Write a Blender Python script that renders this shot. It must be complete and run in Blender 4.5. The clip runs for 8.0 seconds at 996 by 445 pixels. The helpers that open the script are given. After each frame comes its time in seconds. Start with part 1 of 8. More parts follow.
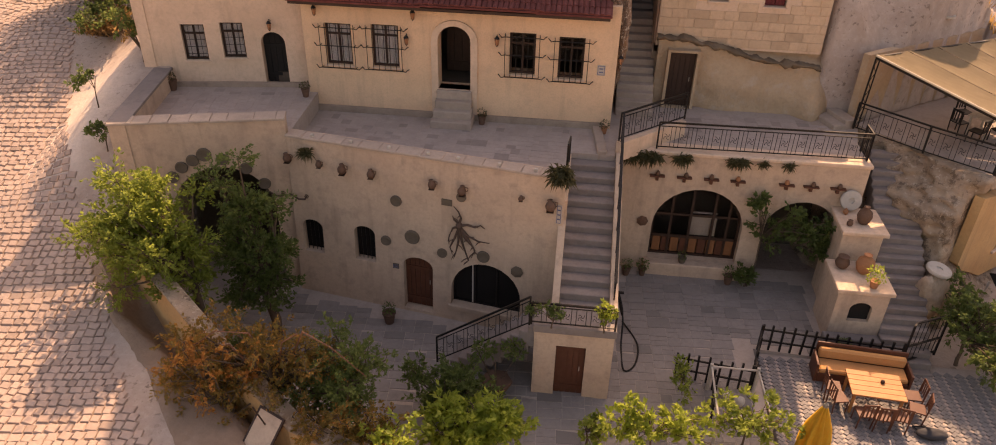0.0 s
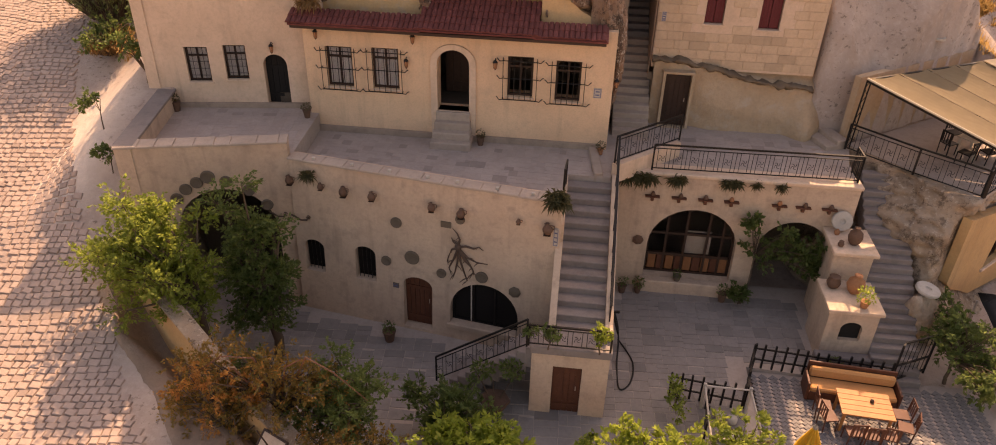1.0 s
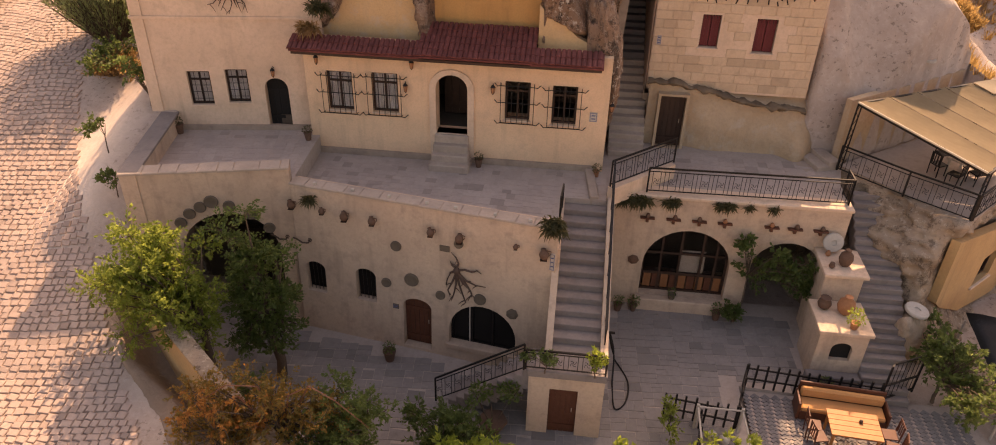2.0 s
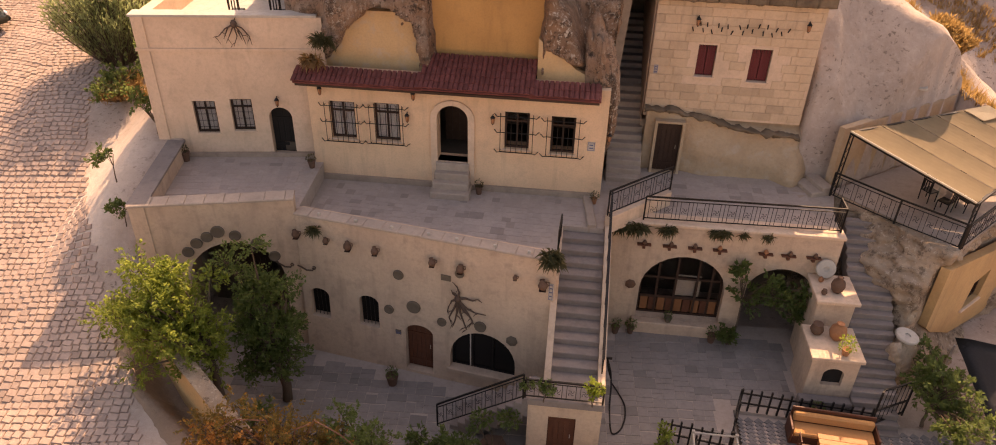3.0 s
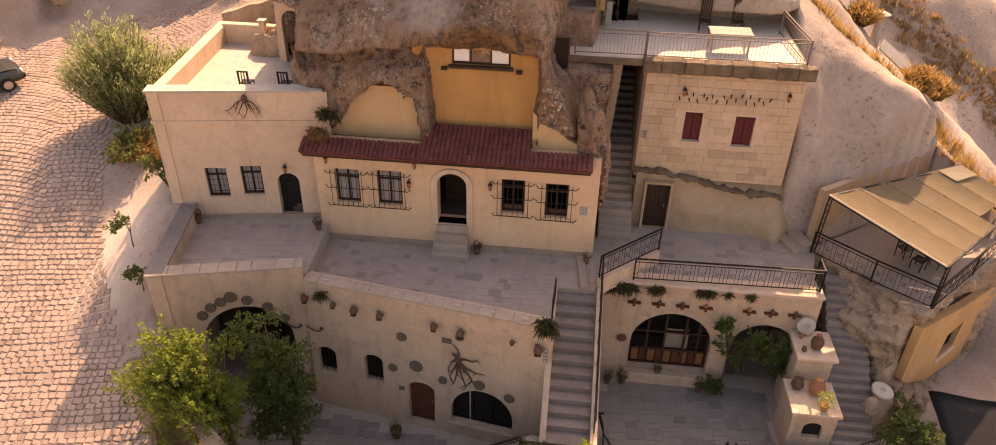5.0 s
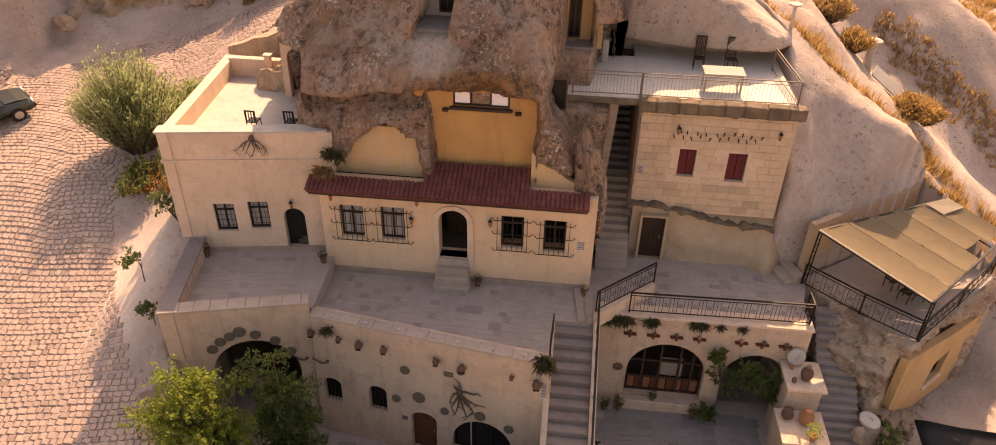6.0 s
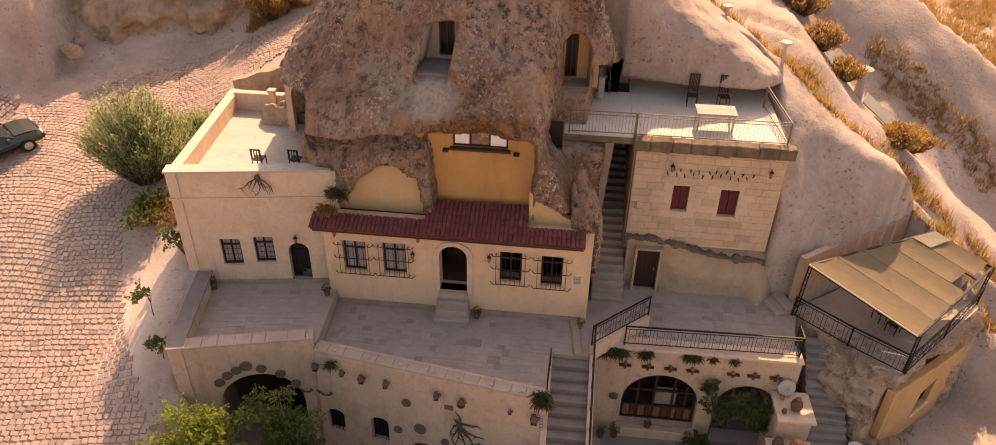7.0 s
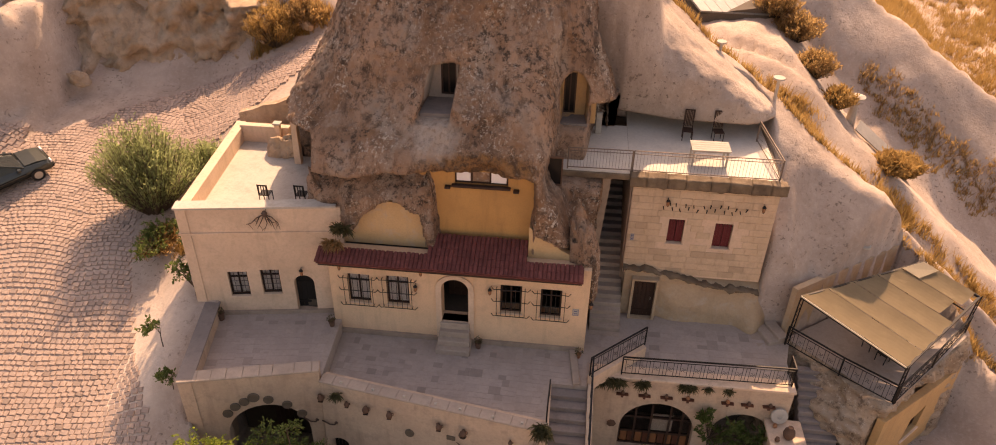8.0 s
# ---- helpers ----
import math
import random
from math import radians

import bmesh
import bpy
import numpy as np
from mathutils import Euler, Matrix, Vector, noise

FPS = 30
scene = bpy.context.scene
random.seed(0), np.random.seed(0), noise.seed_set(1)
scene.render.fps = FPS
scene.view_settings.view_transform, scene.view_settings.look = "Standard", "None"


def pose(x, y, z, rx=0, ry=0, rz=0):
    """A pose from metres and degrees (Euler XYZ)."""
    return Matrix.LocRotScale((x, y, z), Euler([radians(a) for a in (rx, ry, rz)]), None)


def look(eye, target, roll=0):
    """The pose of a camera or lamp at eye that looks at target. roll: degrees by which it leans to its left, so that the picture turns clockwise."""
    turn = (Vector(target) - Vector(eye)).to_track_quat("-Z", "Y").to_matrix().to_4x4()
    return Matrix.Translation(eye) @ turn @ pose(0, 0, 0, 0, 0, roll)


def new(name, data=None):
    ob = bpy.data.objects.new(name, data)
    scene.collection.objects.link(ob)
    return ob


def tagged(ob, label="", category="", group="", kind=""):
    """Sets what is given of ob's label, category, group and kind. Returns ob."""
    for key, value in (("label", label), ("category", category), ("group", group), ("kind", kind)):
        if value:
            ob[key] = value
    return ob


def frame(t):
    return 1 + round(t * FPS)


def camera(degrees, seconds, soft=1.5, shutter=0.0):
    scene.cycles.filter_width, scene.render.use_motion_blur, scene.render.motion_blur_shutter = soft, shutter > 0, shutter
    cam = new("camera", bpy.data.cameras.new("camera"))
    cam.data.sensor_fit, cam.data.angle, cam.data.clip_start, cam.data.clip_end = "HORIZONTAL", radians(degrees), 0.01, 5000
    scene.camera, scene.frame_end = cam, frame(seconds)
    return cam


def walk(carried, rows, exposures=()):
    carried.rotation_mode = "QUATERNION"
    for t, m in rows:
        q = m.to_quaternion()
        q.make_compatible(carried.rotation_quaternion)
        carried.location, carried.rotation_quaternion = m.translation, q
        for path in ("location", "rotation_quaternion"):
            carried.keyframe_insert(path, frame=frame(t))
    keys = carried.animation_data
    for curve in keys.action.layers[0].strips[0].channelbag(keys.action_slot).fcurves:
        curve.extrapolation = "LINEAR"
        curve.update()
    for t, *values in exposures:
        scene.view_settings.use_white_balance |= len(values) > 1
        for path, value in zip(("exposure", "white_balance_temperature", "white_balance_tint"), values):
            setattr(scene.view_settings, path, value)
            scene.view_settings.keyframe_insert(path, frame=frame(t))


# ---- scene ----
cam = camera(66.0, 8.0, soft=0.95)
PATH = [
    (0, (4.594, -0.672, 9.84), (4.415, 1.01, 8.773), 1.4),
    (0.5, (4.565, -0.679, 10.259), (4.39, 1.003, 9.19), 1.5),
    (1, (4.592, -0.698, 10.673), (4.417, 0.983, 9.603), 1.5),
    (1.5, (4.619, -0.682, 11.124), (4.446, 0.996, 10.05), 1.5),
    (3, (4.573, -0.469, 12.964), (4.402, 1.195, 11.867), 1.4),
    (3.5, (4.561, -0.488, 13.5), (4.392, 1.176, 12.404), 1.4),
    (4, (4.547, -0.458, 14.164), (4.378, 1.204, 13.064), 1.3),
    (4.5, (4.531, -0.424, 14.895), (4.365, 1.237, 13.793), 1.3),
    (5, (4.55, -0.401, 15.667), (4.384, 1.258, 14.563), 1.2),
    (6.5, (4.514, -0.186, 18.29), (4.349, 1.459, 17.165), 1.1),
    (7, (4.516, -0.152, 19.048), (4.352, 1.495, 17.924), 1.1),
    (7.5, (4.496, -0.099, 19.825), (4.333, 1.547, 18.701), 1.1),
    (8, (4.425, -0.132, 20.54), (4.264, 1.517, 19.419), 1.1),
]
walk(cam, [(t, look(eye, target, roll)) for t, eye, target, roll in PATH],
     [(0, 0.75), (1.5, 0.79), (3, 0.84), (5, 0.85), (6.5, 0.72), (8, 0.60)])

# ---- light ----
SUN_FROM = Vector((0.122, 1.0, 1.0)).normalized()
world = bpy.data.worlds.new("world")
scene.world = world
world.use_nodes = True
wn = world.node_tree
sky = wn.nodes.new("ShaderNodeTexSky")
sky.sky_type, sky.sun_disc = "NISHITA", False
sky.sun_elevation = math.asin(SUN_FROM.z)
sky.sun_rotation = math.atan2(SUN_FROM.x, SUN_FROM.y)
sky.dust_density, sky.air_density = 3.0, 1.2
wn.links.new(sky.outputs[0], wn.nodes["Background"].inputs[0])
wn.nodes["Background"].inputs[1].default_value = 0.17
sun = new("sun", bpy.data.lights.new("sun", "SUN"))
sun.data.energy, sun.data.angle, sun.data.color = 4.5, radians(0.55), (1.0, 0.86, 0.68)
sun.matrix_basis = look(SUN_FROM * 60, (0, 0, 0))
scene.view_settings.exposure = 0.72
scene.view_settings.use_white_balance = True
scene.view_settings.white_balance_temperature = 9950
scene.view_settings.white_balance_tint = 32


# ---- materials ----
class Nodes:
    def __init__(self, name):
        self.mat = bpy.data.materials.new(name)
        self.mat.use_nodes = True
        self.tree = self.mat.node_tree
        self.bsdf = self.tree.nodes["Principled BSDF"]
        self.pos = self.tree.nodes.new("ShaderNodeNewGeometry").outputs["Position"]

    def node(self, kind, **inputs):
        n = self.tree.nodes.new(kind)
        for key, v in inputs.items():
            sock = n.inputs[key.replace("_", " ")]
            if isinstance(v, bpy.types.NodeSocket):
                self.tree.links.new(v, sock)
            else:
                sock.default_value = v
        return n

    def noise(self, scale, detail=4.0, rough=0.6, stretch=(1, 1, 1), vector=None):
        m = self.node("ShaderNodeMapping", Vector=vector or self.pos, Scale=stretch)
        n = self.node("ShaderNodeTexNoise", Vector=m.outputs[0], Scale=scale, Detail=detail, Roughness=rough)
        return n.outputs[0]

    def ramp(self, fac, lo, hi):
        r = self.node("ShaderNodeMapRange", Value=fac)
        r.inputs[1].default_value, r.inputs[2].default_value = lo, hi
        return r.outputs[0]

    def mul(self, a, b):
        n = self.node("ShaderNodeMath")
        n.operation = "MULTIPLY"
        for i, v in enumerate((a, b)):
            if isinstance(v, (int, float)):
                n.inputs[i].default_value = v
            else:
                self.tree.links.new(v, n.inputs[i])
        return n.outputs[0]

    def mix(self, fac, a, b):
        n = self.tree.nodes.new("ShaderNodeMix")
        n.data_type = "RGBA"
        for sock, v in ((n.inputs[0], fac), (n.inputs[6], a), (n.inputs[7], b)):
            if isinstance(v, bpy.types.NodeSocket):
                self.tree.links.new(v, sock)
            else:
                sock.default_value = v if isinstance(v, (int, float)) else (*v, 1)
        return n.outputs[2]

    def blob(self, centre, radii, soft=0.35, ragged=0.5):
        """1 inside a ragged ellipsoid, 0 outside."""
        m = self.node("ShaderNodeMapping", Vector=self.pos, Location=tuple(-c / r for c, r in zip(centre, radii)), Scale=tuple(1 / r for r in radii))
        d = self.node("ShaderNodeVectorMath", Vector=m.outputs[0])
        d.operation = "LENGTH"
        add = self.node("ShaderNodeMath")
        self.tree.links.new(d.outputs["Value"], add.inputs[0])
        self.tree.links.new(self.mul(self.noise(2.0, 6, 0.7), ragged), add.inputs[1])
        return self.ramp(add.outputs[0], 1.0 + ragged * 0.5, 1.0 + ragged * 0.5 - soft)

    def random(self):
        return self.tree.nodes.new("ShaderNodeObjectInfo").outputs["Random"]

    def island(self):
        return self.tree.nodes.new("ShaderNodeNewGeometry").outputs["Random Per Island"]

    def finish(self, colour, rough=0.85, bump=None, strength=0.4, distance=0.03, metal=0.0):
        if isinstance(colour, bpy.types.NodeSocket):
            self.tree.links.new(colour, self.bsdf.inputs["Base Color"])
        else:
            self.bsdf.inputs["Base Color"].default_value = (*colour, 1)
        if isinstance(rough, bpy.types.NodeSocket):
            self.tree.links.new(rough, self.bsdf.inputs["Roughness"])
        else:
            self.bsdf.inputs["Roughness"].default_value = rough
        self.bsdf.inputs["Metallic"].default_value = metal
        self.bsdf.inputs["Specular IOR Level"].default_value = 0.3
        if bump is not None:
            b = self.node("ShaderNodeBump", Height=bump, Strength=strength, Distance=distance)
            self.tree.links.new(b.outputs[0], self.bsdf.inputs["Normal"])
        return self.mat


def stone(name, a, b, stain, rough=0.88, scale=0.7, grain=9.0, amount=0.5, streak=0.35, vary="", strength=0.5, distance=0.03, spread=0.35):
    """Weathered stone or plaster: broad tone, grain, run-down streaks and blotches."""
    k = Nodes(name)
    broad = k.ramp(k.noise(scale, 5), 0.35, 0.68)
    col = k.mix(broad, a, b)
    fine = k.noise(grain, 6, 0.7)
    col = k.mix(k.mul(k.ramp(fine, 0.45, 0.75), 0.45), col, tuple(c * 0.62 for c in a))
    col = k.mix(k.mul(k.ramp(k.noise(2.2, 6, 0.65), 0.52, 0.72), amount), col, stain)
    if streak:
        col = k.mix(k.mul(k.ramp(k.noise(2.6, 4, 0.6, (1, 1, 0.12)), 0.54, 0.74), streak), col, tuple(c * 0.7 for c in stain))
    if vary:
        r = k.random() if vary == "object" else k.island()
        col = k.mix(k.mul(r, spread * 0.5), col, tuple(c * 0.6 for c in b))
        col = k.mix(k.mul(k.ramp(r, 0.86, 0.98), spread), col, tuple(c * 0.5 for c in b))
    return k.finish(col, rough, fine, strength, distance)


def flat(name, colour, rough=0.6, metal=0.0, wear=0.25, grain=14.0, vary=""):
    k = Nodes(name)
    n = k.noise(grain, 5, 0.65)
    col = k.mix(k.mul(k.ramp(n, 0.45, 0.75), wear), colour, tuple(min(1, c * 1.9 + 0.02) for c in colour))
    col = k.mix(k.mul(k.ramp(k.noise(1.6, 3), 0.4, 0.7), wear), col, tuple(c * 0.6 for c in colour))
    if vary:
        r = k.random() if vary == "object" else k.island()
        col = k.mix(k.mul(r, 0.45), col, tuple(c * 0.45 for c in colour))
    return k.finish(col, rough, n, 0.25, 0.01, metal)


def leaves(name, a, b, c):
    k = Nodes(name)
    r = k.island()
    col = k.mix(k.ramp(r, 0.0, 0.8), a, b)
    col = k.mix(k.ramp(r, 0.86, 1.0), col, c)
    col = k.mix(k.mul(k.noise(1.3, 2), 0.5), col, a)
    mat = k.finish(col, 0.55)
    k.bsdf.inputs["Transmission Weight"].default_value = 0.0
    # light that comes through a leaf is yellower and brighter than what it sends back
    t = k.node("ShaderNodeBsdfTranslucent", Color=k.mix(0.4, col, tuple(min(0.8, 1.7 * v) for v in c)))
    m = k.node("ShaderNodeMixShader", Fac=0.55)
    k.tree.links.new(k.bsdf.outputs[0], m.inputs[1])
    k.tree.links.new(t.outputs[0], m.inputs[2])
    k.tree.links.new(m.outputs[0], k.tree.nodes["Material Output"].inputs[0])
    return mat


M_WALL = stone("cut_stone", (0.70, 0.505, 0.365), (0.60, 0.425, 0.30), (0.45, 0.315, 0.22), streak=0.4, amount=0.5)
M_BLOCK = stone("stone_block", (0.66, 0.475, 0.325), (0.57, 0.40, 0.265), (0.43, 0.30, 0.205), streak=0.4, amount=0.5, vary="object", spread=0.34)
M_WALL_L = stone("lower_stone", (0.59, 0.425, 0.305), (0.50, 0.355, 0.255), (0.33, 0.24, 0.182), streak=0.35, amount=0.6)
M_YELLOW = stone("yellow_plaster", (0.77, 0.52, 0.335), (0.69, 0.455, 0.29), (0.50, 0.34, 0.23), streak=0.35, amount=0.5, grain=18)
M_OCHRE = stone("ochre_plaster", (0.54, 0.285, 0.105), (0.47, 0.24, 0.088), (0.36, 0.19, 0.085), streak=0.35, amount=0.4, grain=18, strength=0.3)
M_PAVER = stone("paving_stone", (0.455, 0.368, 0.315), (0.385, 0.31, 0.265), (0.28, 0.225, 0.19), vary="object", streak=0, amount=0.45, rough=0.75, spread=0.45)
M_PAVER_S = stone("paving_stone_joined", (0.46, 0.385, 0.33), (0.39, 0.32, 0.275), (0.24, 0.2, 0.17), vary="island", streak=0, amount=0.45, rough=0.75, spread=0.45)
M_MORTAR = stone("mortar", (0.42, 0.34, 0.285), (0.38, 0.305, 0.255), (0.24, 0.195, 0.16), streak=0)
M_STEP = stone("step_stone", (0.275, 0.225, 0.197), (0.215, 0.176, 0.156), (0.14, 0.116, 0.104), streak=0, amount=0.55, vary="object")
M_COBBLE = stone("cobble", (0.455, 0.335, 0.272), (0.40, 0.292, 0.236), (0.30, 0.22, 0.176), vary="island", streak=0, amount=0.35, spread=0.5)
M_COBBLE_P = stone("cobble_piece", (0.455, 0.335, 0.272), (0.40, 0.292, 0.236), (0.30, 0.22, 0.176), vary="object", streak=0, amount=0.35, spread=0.5)
M_IRON = flat("black_iron", (0.025, 0.022, 0.02), 0.5, 0.6)
M_WOOD = flat("red_wood", (0.11, 0.038, 0.02), 0.5, grain=6)
M_DARKWOOD = flat("dark_wood", (0.045, 0.022, 0.014), 0.5, grain=6)
M_RED = flat("red_shutter", (0.115, 0.013, 0.017), 0.5)
M_TILE = flat("clay_tile", (0.18, 0.05, 0.042), 0.75, wear=0.6, grain=9, vary="object")
M_CLAY = flat("terracotta", (0.36, 0.155, 0.075), 0.8)
M_BROWNCLAY = flat("brown_clay", (0.13, 0.07, 0.045), 0.8)
M_DISC = stone("round_stone", (0.16, 0.12, 0.085), (0.12, 0.09, 0.065), (0.08, 0.06, 0.045), streak=0)
M_WHITE = stone("white_stone", (0.50, 0.44, 0.37), (0.43, 0.375, 0.315), (0.31, 0.265, 0.22), streak=0.2)
M_CANVAS = flat("tan_canvas", (0.34, 0.255, 0.155), 0.8, wear=0.12, grain=3)
M_CANVAS2 = flat("cream_canvas", (0.60, 0.50, 0.36), 0.8, wear=0.1)
M_ROOTS = flat("dead_roots", (0.10, 0.062, 0.045), 0.9)
M_BARK = flat("bark", (0.11, 0.075, 0.05), 0.95, grain=20)
M_LEAF = leaves("leaf_green", (0.12, 0.165, 0.028), (0.225, 0.275, 0.05), (0.33, 0.37, 0.09))
M_LEAF_D = leaves("leaf_dark", (0.06, 0.095, 0.028), (0.115, 0.16, 0.042), (0.20, 0.24, 0.08))
M_LEAF_O = leaves("leaf_autumn", (0.085, 0.105, 0.03), (0.26, 0.17, 0.05), (0.58, 0.22, 0.055))
M_LEAF_Y = leaves("leaf_bright", (0.17, 0.235, 0.03), (0.30, 0.35, 0.05), (0.40, 0.43, 0.11))
M_LEAF_S = leaves("leaf_silver", (0.16, 0.20, 0.075), (0.27, 0.31, 0.13), (0.36, 0.39, 0.19))
M_TUFT = leaves("leaf_dull", (0.055, 0.06, 0.028), (0.10, 0.10, 0.045), (0.16, 0.12, 0.06))
M_DRYBRUSH = leaves("dry_brush", (0.19, 0.12, 0.06), (0.34, 0.215, 0.10), (0.46, 0.29, 0.12))
M_LEAF_R = leaves("leaf_rust", (0.30, 0.10, 0.03), (0.50, 0.19, 0.05), (0.60, 0.32, 0.09))
M_REDTWIG = flat("red_twig", (0.20, 0.085, 0.05), 0.8)
M_GRASS = leaves("dry_grass", (0.34, 0.20, 0.07), (0.52, 0.335, 0.125), (0.22, 0.14, 0.06))
M_GLASS = flat("dark_glass", (0.016, 0.014, 0.013), 0.15, wear=0.0)
M_GLASS.node_tree.nodes["Principled BSDF"].inputs["Specular IOR Level"].default_value = 0.12
M_BLACK = flat("matt_black", (0.012, 0.010, 0.009), 0.75, wear=0.1)
M_PINE_D = flat("carved_panel", (0.24, 0.095, 0.04), 0.5, grain=6)
M_CURTAIN = flat("net_curtain", (0.86, 0.80, 0.78), 0.9, wear=0.15, grain=9)
# shade inside the rooms and the passage is put into this colour
M_DARK = flat("dark_backing", (0.10, 0.075, 0.055), 0.9)


def rock_mat():
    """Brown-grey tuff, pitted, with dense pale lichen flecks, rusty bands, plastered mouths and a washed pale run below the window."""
    k = Nodes("tuff_rock")
    col = k.mix(k.ramp(k.noise(0.42, 6, 0.6, (1, 1, 0.55)), 0.38, 0.62), (0.50, 0.312, 0.21), (0.265, 0.155, 0.10))
    col = k.mix(k.mul(k.ramp(k.noise(0.8, 5, 0.65, (1, 1, 0.35)), 0.53, 0.68), 0.6), col, (0.30, 0.145, 0.065))
    col = k.mix(k.mul(k.ramp(k.noise(0.5, 6, 0.68, (1.3, 1.3, 0.3)), 0.52, 0.64), 0.85), col, (0.44, 0.33, 0.255))
    col = k.mix(k.mul(k.ramp(k.noise(0.9, 6, 0.7, (1.6, 1.6, 0.16)), 0.54, 0.66), 0.75), col, (0.095, 0.062, 0.045))
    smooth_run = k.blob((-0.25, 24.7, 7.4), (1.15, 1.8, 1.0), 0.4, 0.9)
    rust = k.blob((1.4, 23.4, 6.75), (2.5, 1.4, 0.62), 0.35, 0.7)
    lining_a = k.blob((-0.3, 25.7, 8.85), (0.78, 1.0, 1.0), 0.15, 0.15)
    lining_b = k.blob((4.62, 27.6, 7.9), (0.72, 0.9, 1.25), 0.15, 0.2)
    pits = k.noise(3.6, 10, 0.82)
    rough_part = k.ramp(k.noise(0.6, 4, 0.6), 0.30, 0.58)
    col = k.mix(k.mul(k.mul(k.ramp(pits, 0.50, 0.56), rough_part), 0.9), col, (0.06, 0.04, 0.028))
    patchy = k.ramp(k.noise(0.55, 6, 0.72, (1, 1, 0.4)), 0.45, 0.62)
    flecks = k.noise(8.5, 5, 0.75, (1, 1, 0.8))
    col = k.mix(k.mul(k.mul(k.ramp(flecks, 0.555, 0.59), patchy), 0.95), col, (0.70, 0.60, 0.485))
    dots = k.noise(17.0, 3, 0.6)
    col = k.mix(k.mul(k.mul(k.ramp(dots, 0.62, 0.66), k.ramp(k.noise(0.9, 4, 0.6), 0.45, 0.6)), 0.6), col, (0.62, 0.52, 0.42))
    col = k.mix(k.mul(rust, 0.85), col, k.mix(k.ramp(pits, 0.42, 0.56), (0.38, 0.185, 0.07), (0.12, 0.065, 0.035)))
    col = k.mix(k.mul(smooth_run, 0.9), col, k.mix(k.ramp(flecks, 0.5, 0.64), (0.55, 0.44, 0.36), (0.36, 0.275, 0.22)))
    col = k.mix(lining_a, col, (0.54, 0.44, 0.36))
    col = k.mix(lining_b, col, (0.56, 0.36, 0.185))
    v = k.node("ShaderNodeTexVoronoi", Vector=k.pos, Scale=3.2)
    both = k.node("ShaderNodeMath")
    k.tree.links.new(pits, both.inputs[0])
    k.tree.links.new(k.mul(v.outputs["Distance"], 0.6), both.inputs[1])
    return k.finish(col, 0.95, both.outputs[0], 0.9, 0.2)


def ground_mat():
    """Pale tuff: pinkish dust, pitted and speckled where it is rock."""
    k = Nodes("tuff_ground")
    col = k.mix(k.ramp(k.noise(0.3, 6, 0.65), 0.38, 0.62), (0.50, 0.385, 0.312), (0.375, 0.28, 0.222))
    col = k.mix(k.mul(k.ramp(k.noise(0.9, 8, 0.72, (1, 1, 0.6)), 0.48, 0.70), 0.6), col, (0.33, 0.245, 0.192))
    fine = k.noise(6, 8, 0.75)
    col = k.mix(k.mul(k.ramp(fine, 0.5, 0.68), 0.3), col, (0.62, 0.52, 0.44))
    worn = k.ramp(k.noise(0.5, 5, 0.7), 0.42, 0.6)
    col = k.mix(k.mul(k.mul(k.ramp(k.noise(5.5, 4, 0.65), 0.585, 0.625), worn), 0.8), col, (0.17, 0.125, 0.095))
    dust = k.blob((-11.6, 20.6, -1.2), (1.9, 5.4, 3.0), 0.5, 0.5)
    col = k.mix(dust, col, k.mix(k.ramp(fine, 0.42, 0.66), (0.66, 0.53, 0.43), (0.56, 0.44, 0.35)))
    both = k.node("ShaderNodeMath")
    k.tree.links.new(fine, both.inputs[0])
    k.tree.links.new(k.noise(1.5, 6, 0.65), both.inputs[1])
    return k.finish(col, 0.95, both.outputs[0], 0.55, 0.06)


M_PLINTH = stone("plinth_rubble", (0.40, 0.30, 0.225), (0.30, 0.225, 0.17), (0.20, 0.15, 0.115), scale=1.6, amount=0.6, streak=0)
def crag_mat():
    """Tan tuff crag: bedded, cracked, with grey crust and crumbling hollows."""
    k = Nodes("crag_rock")
    bed = k.noise(0.9, 6, 0.7, (0.6, 0.6, 1.8))
    col = k.mix(k.ramp(bed, 0.38, 0.62), (0.52, 0.375, 0.26), (0.33, 0.225, 0.148))
    col = k.mix(k.mul(k.ramp(k.noise(0.7, 6, 0.7), 0.5, 0.66), 0.7), col, (0.36, 0.295, 0.24))
    pits = k.noise(2.6, 9, 0.78)
    col = k.mix(k.mul(k.ramp(pits, 0.52, 0.6), 0.75), col, (0.13, 0.088, 0.06))
    col = k.mix(k.mul(k.ramp(k.noise(7, 5, 0.7), 0.57, 0.63), 0.6), col, (0.62, 0.50, 0.38))
    return k.finish(col, 0.95, pits, 1.0, 0.16)


M_CRAG = crag_mat()
M_KERB = stone("mossy_kerb", (0.22, 0.155, 0.10), (0.10, 0.068, 0.045), (0.34, 0.26, 0.18), scale=1.4, grain=8.0, amount=0.35, streak=0.2, strength=0.9, distance=0.05)
M_DECK = stone("lime_screed", (0.66, 0.59, 0.50), (0.58, 0.51, 0.43), (0.44, 0.38, 0.32), streak=0, amount=0.3)
M_OCHRE_P = stone("faded_ochre_plaster", (0.64, 0.42, 0.225), (0.56, 0.35, 0.175), (0.52, 0.41, 0.31), streak=0.3, amount=0.75, grain=14, strength=0.4)
M_OCHRE_W = stone("ochre_wall", (0.56, 0.34, 0.16), (0.50, 0.295, 0.135), (0.38, 0.235, 0.13), streak=0.4, amount=0.4)
M_COPING = stone("coping_stone", (0.455, 0.352, 0.278), (0.39, 0.302, 0.238), (0.29, 0.228, 0.186), streak=0, vary="object", amount=0.6, spread=0.15)
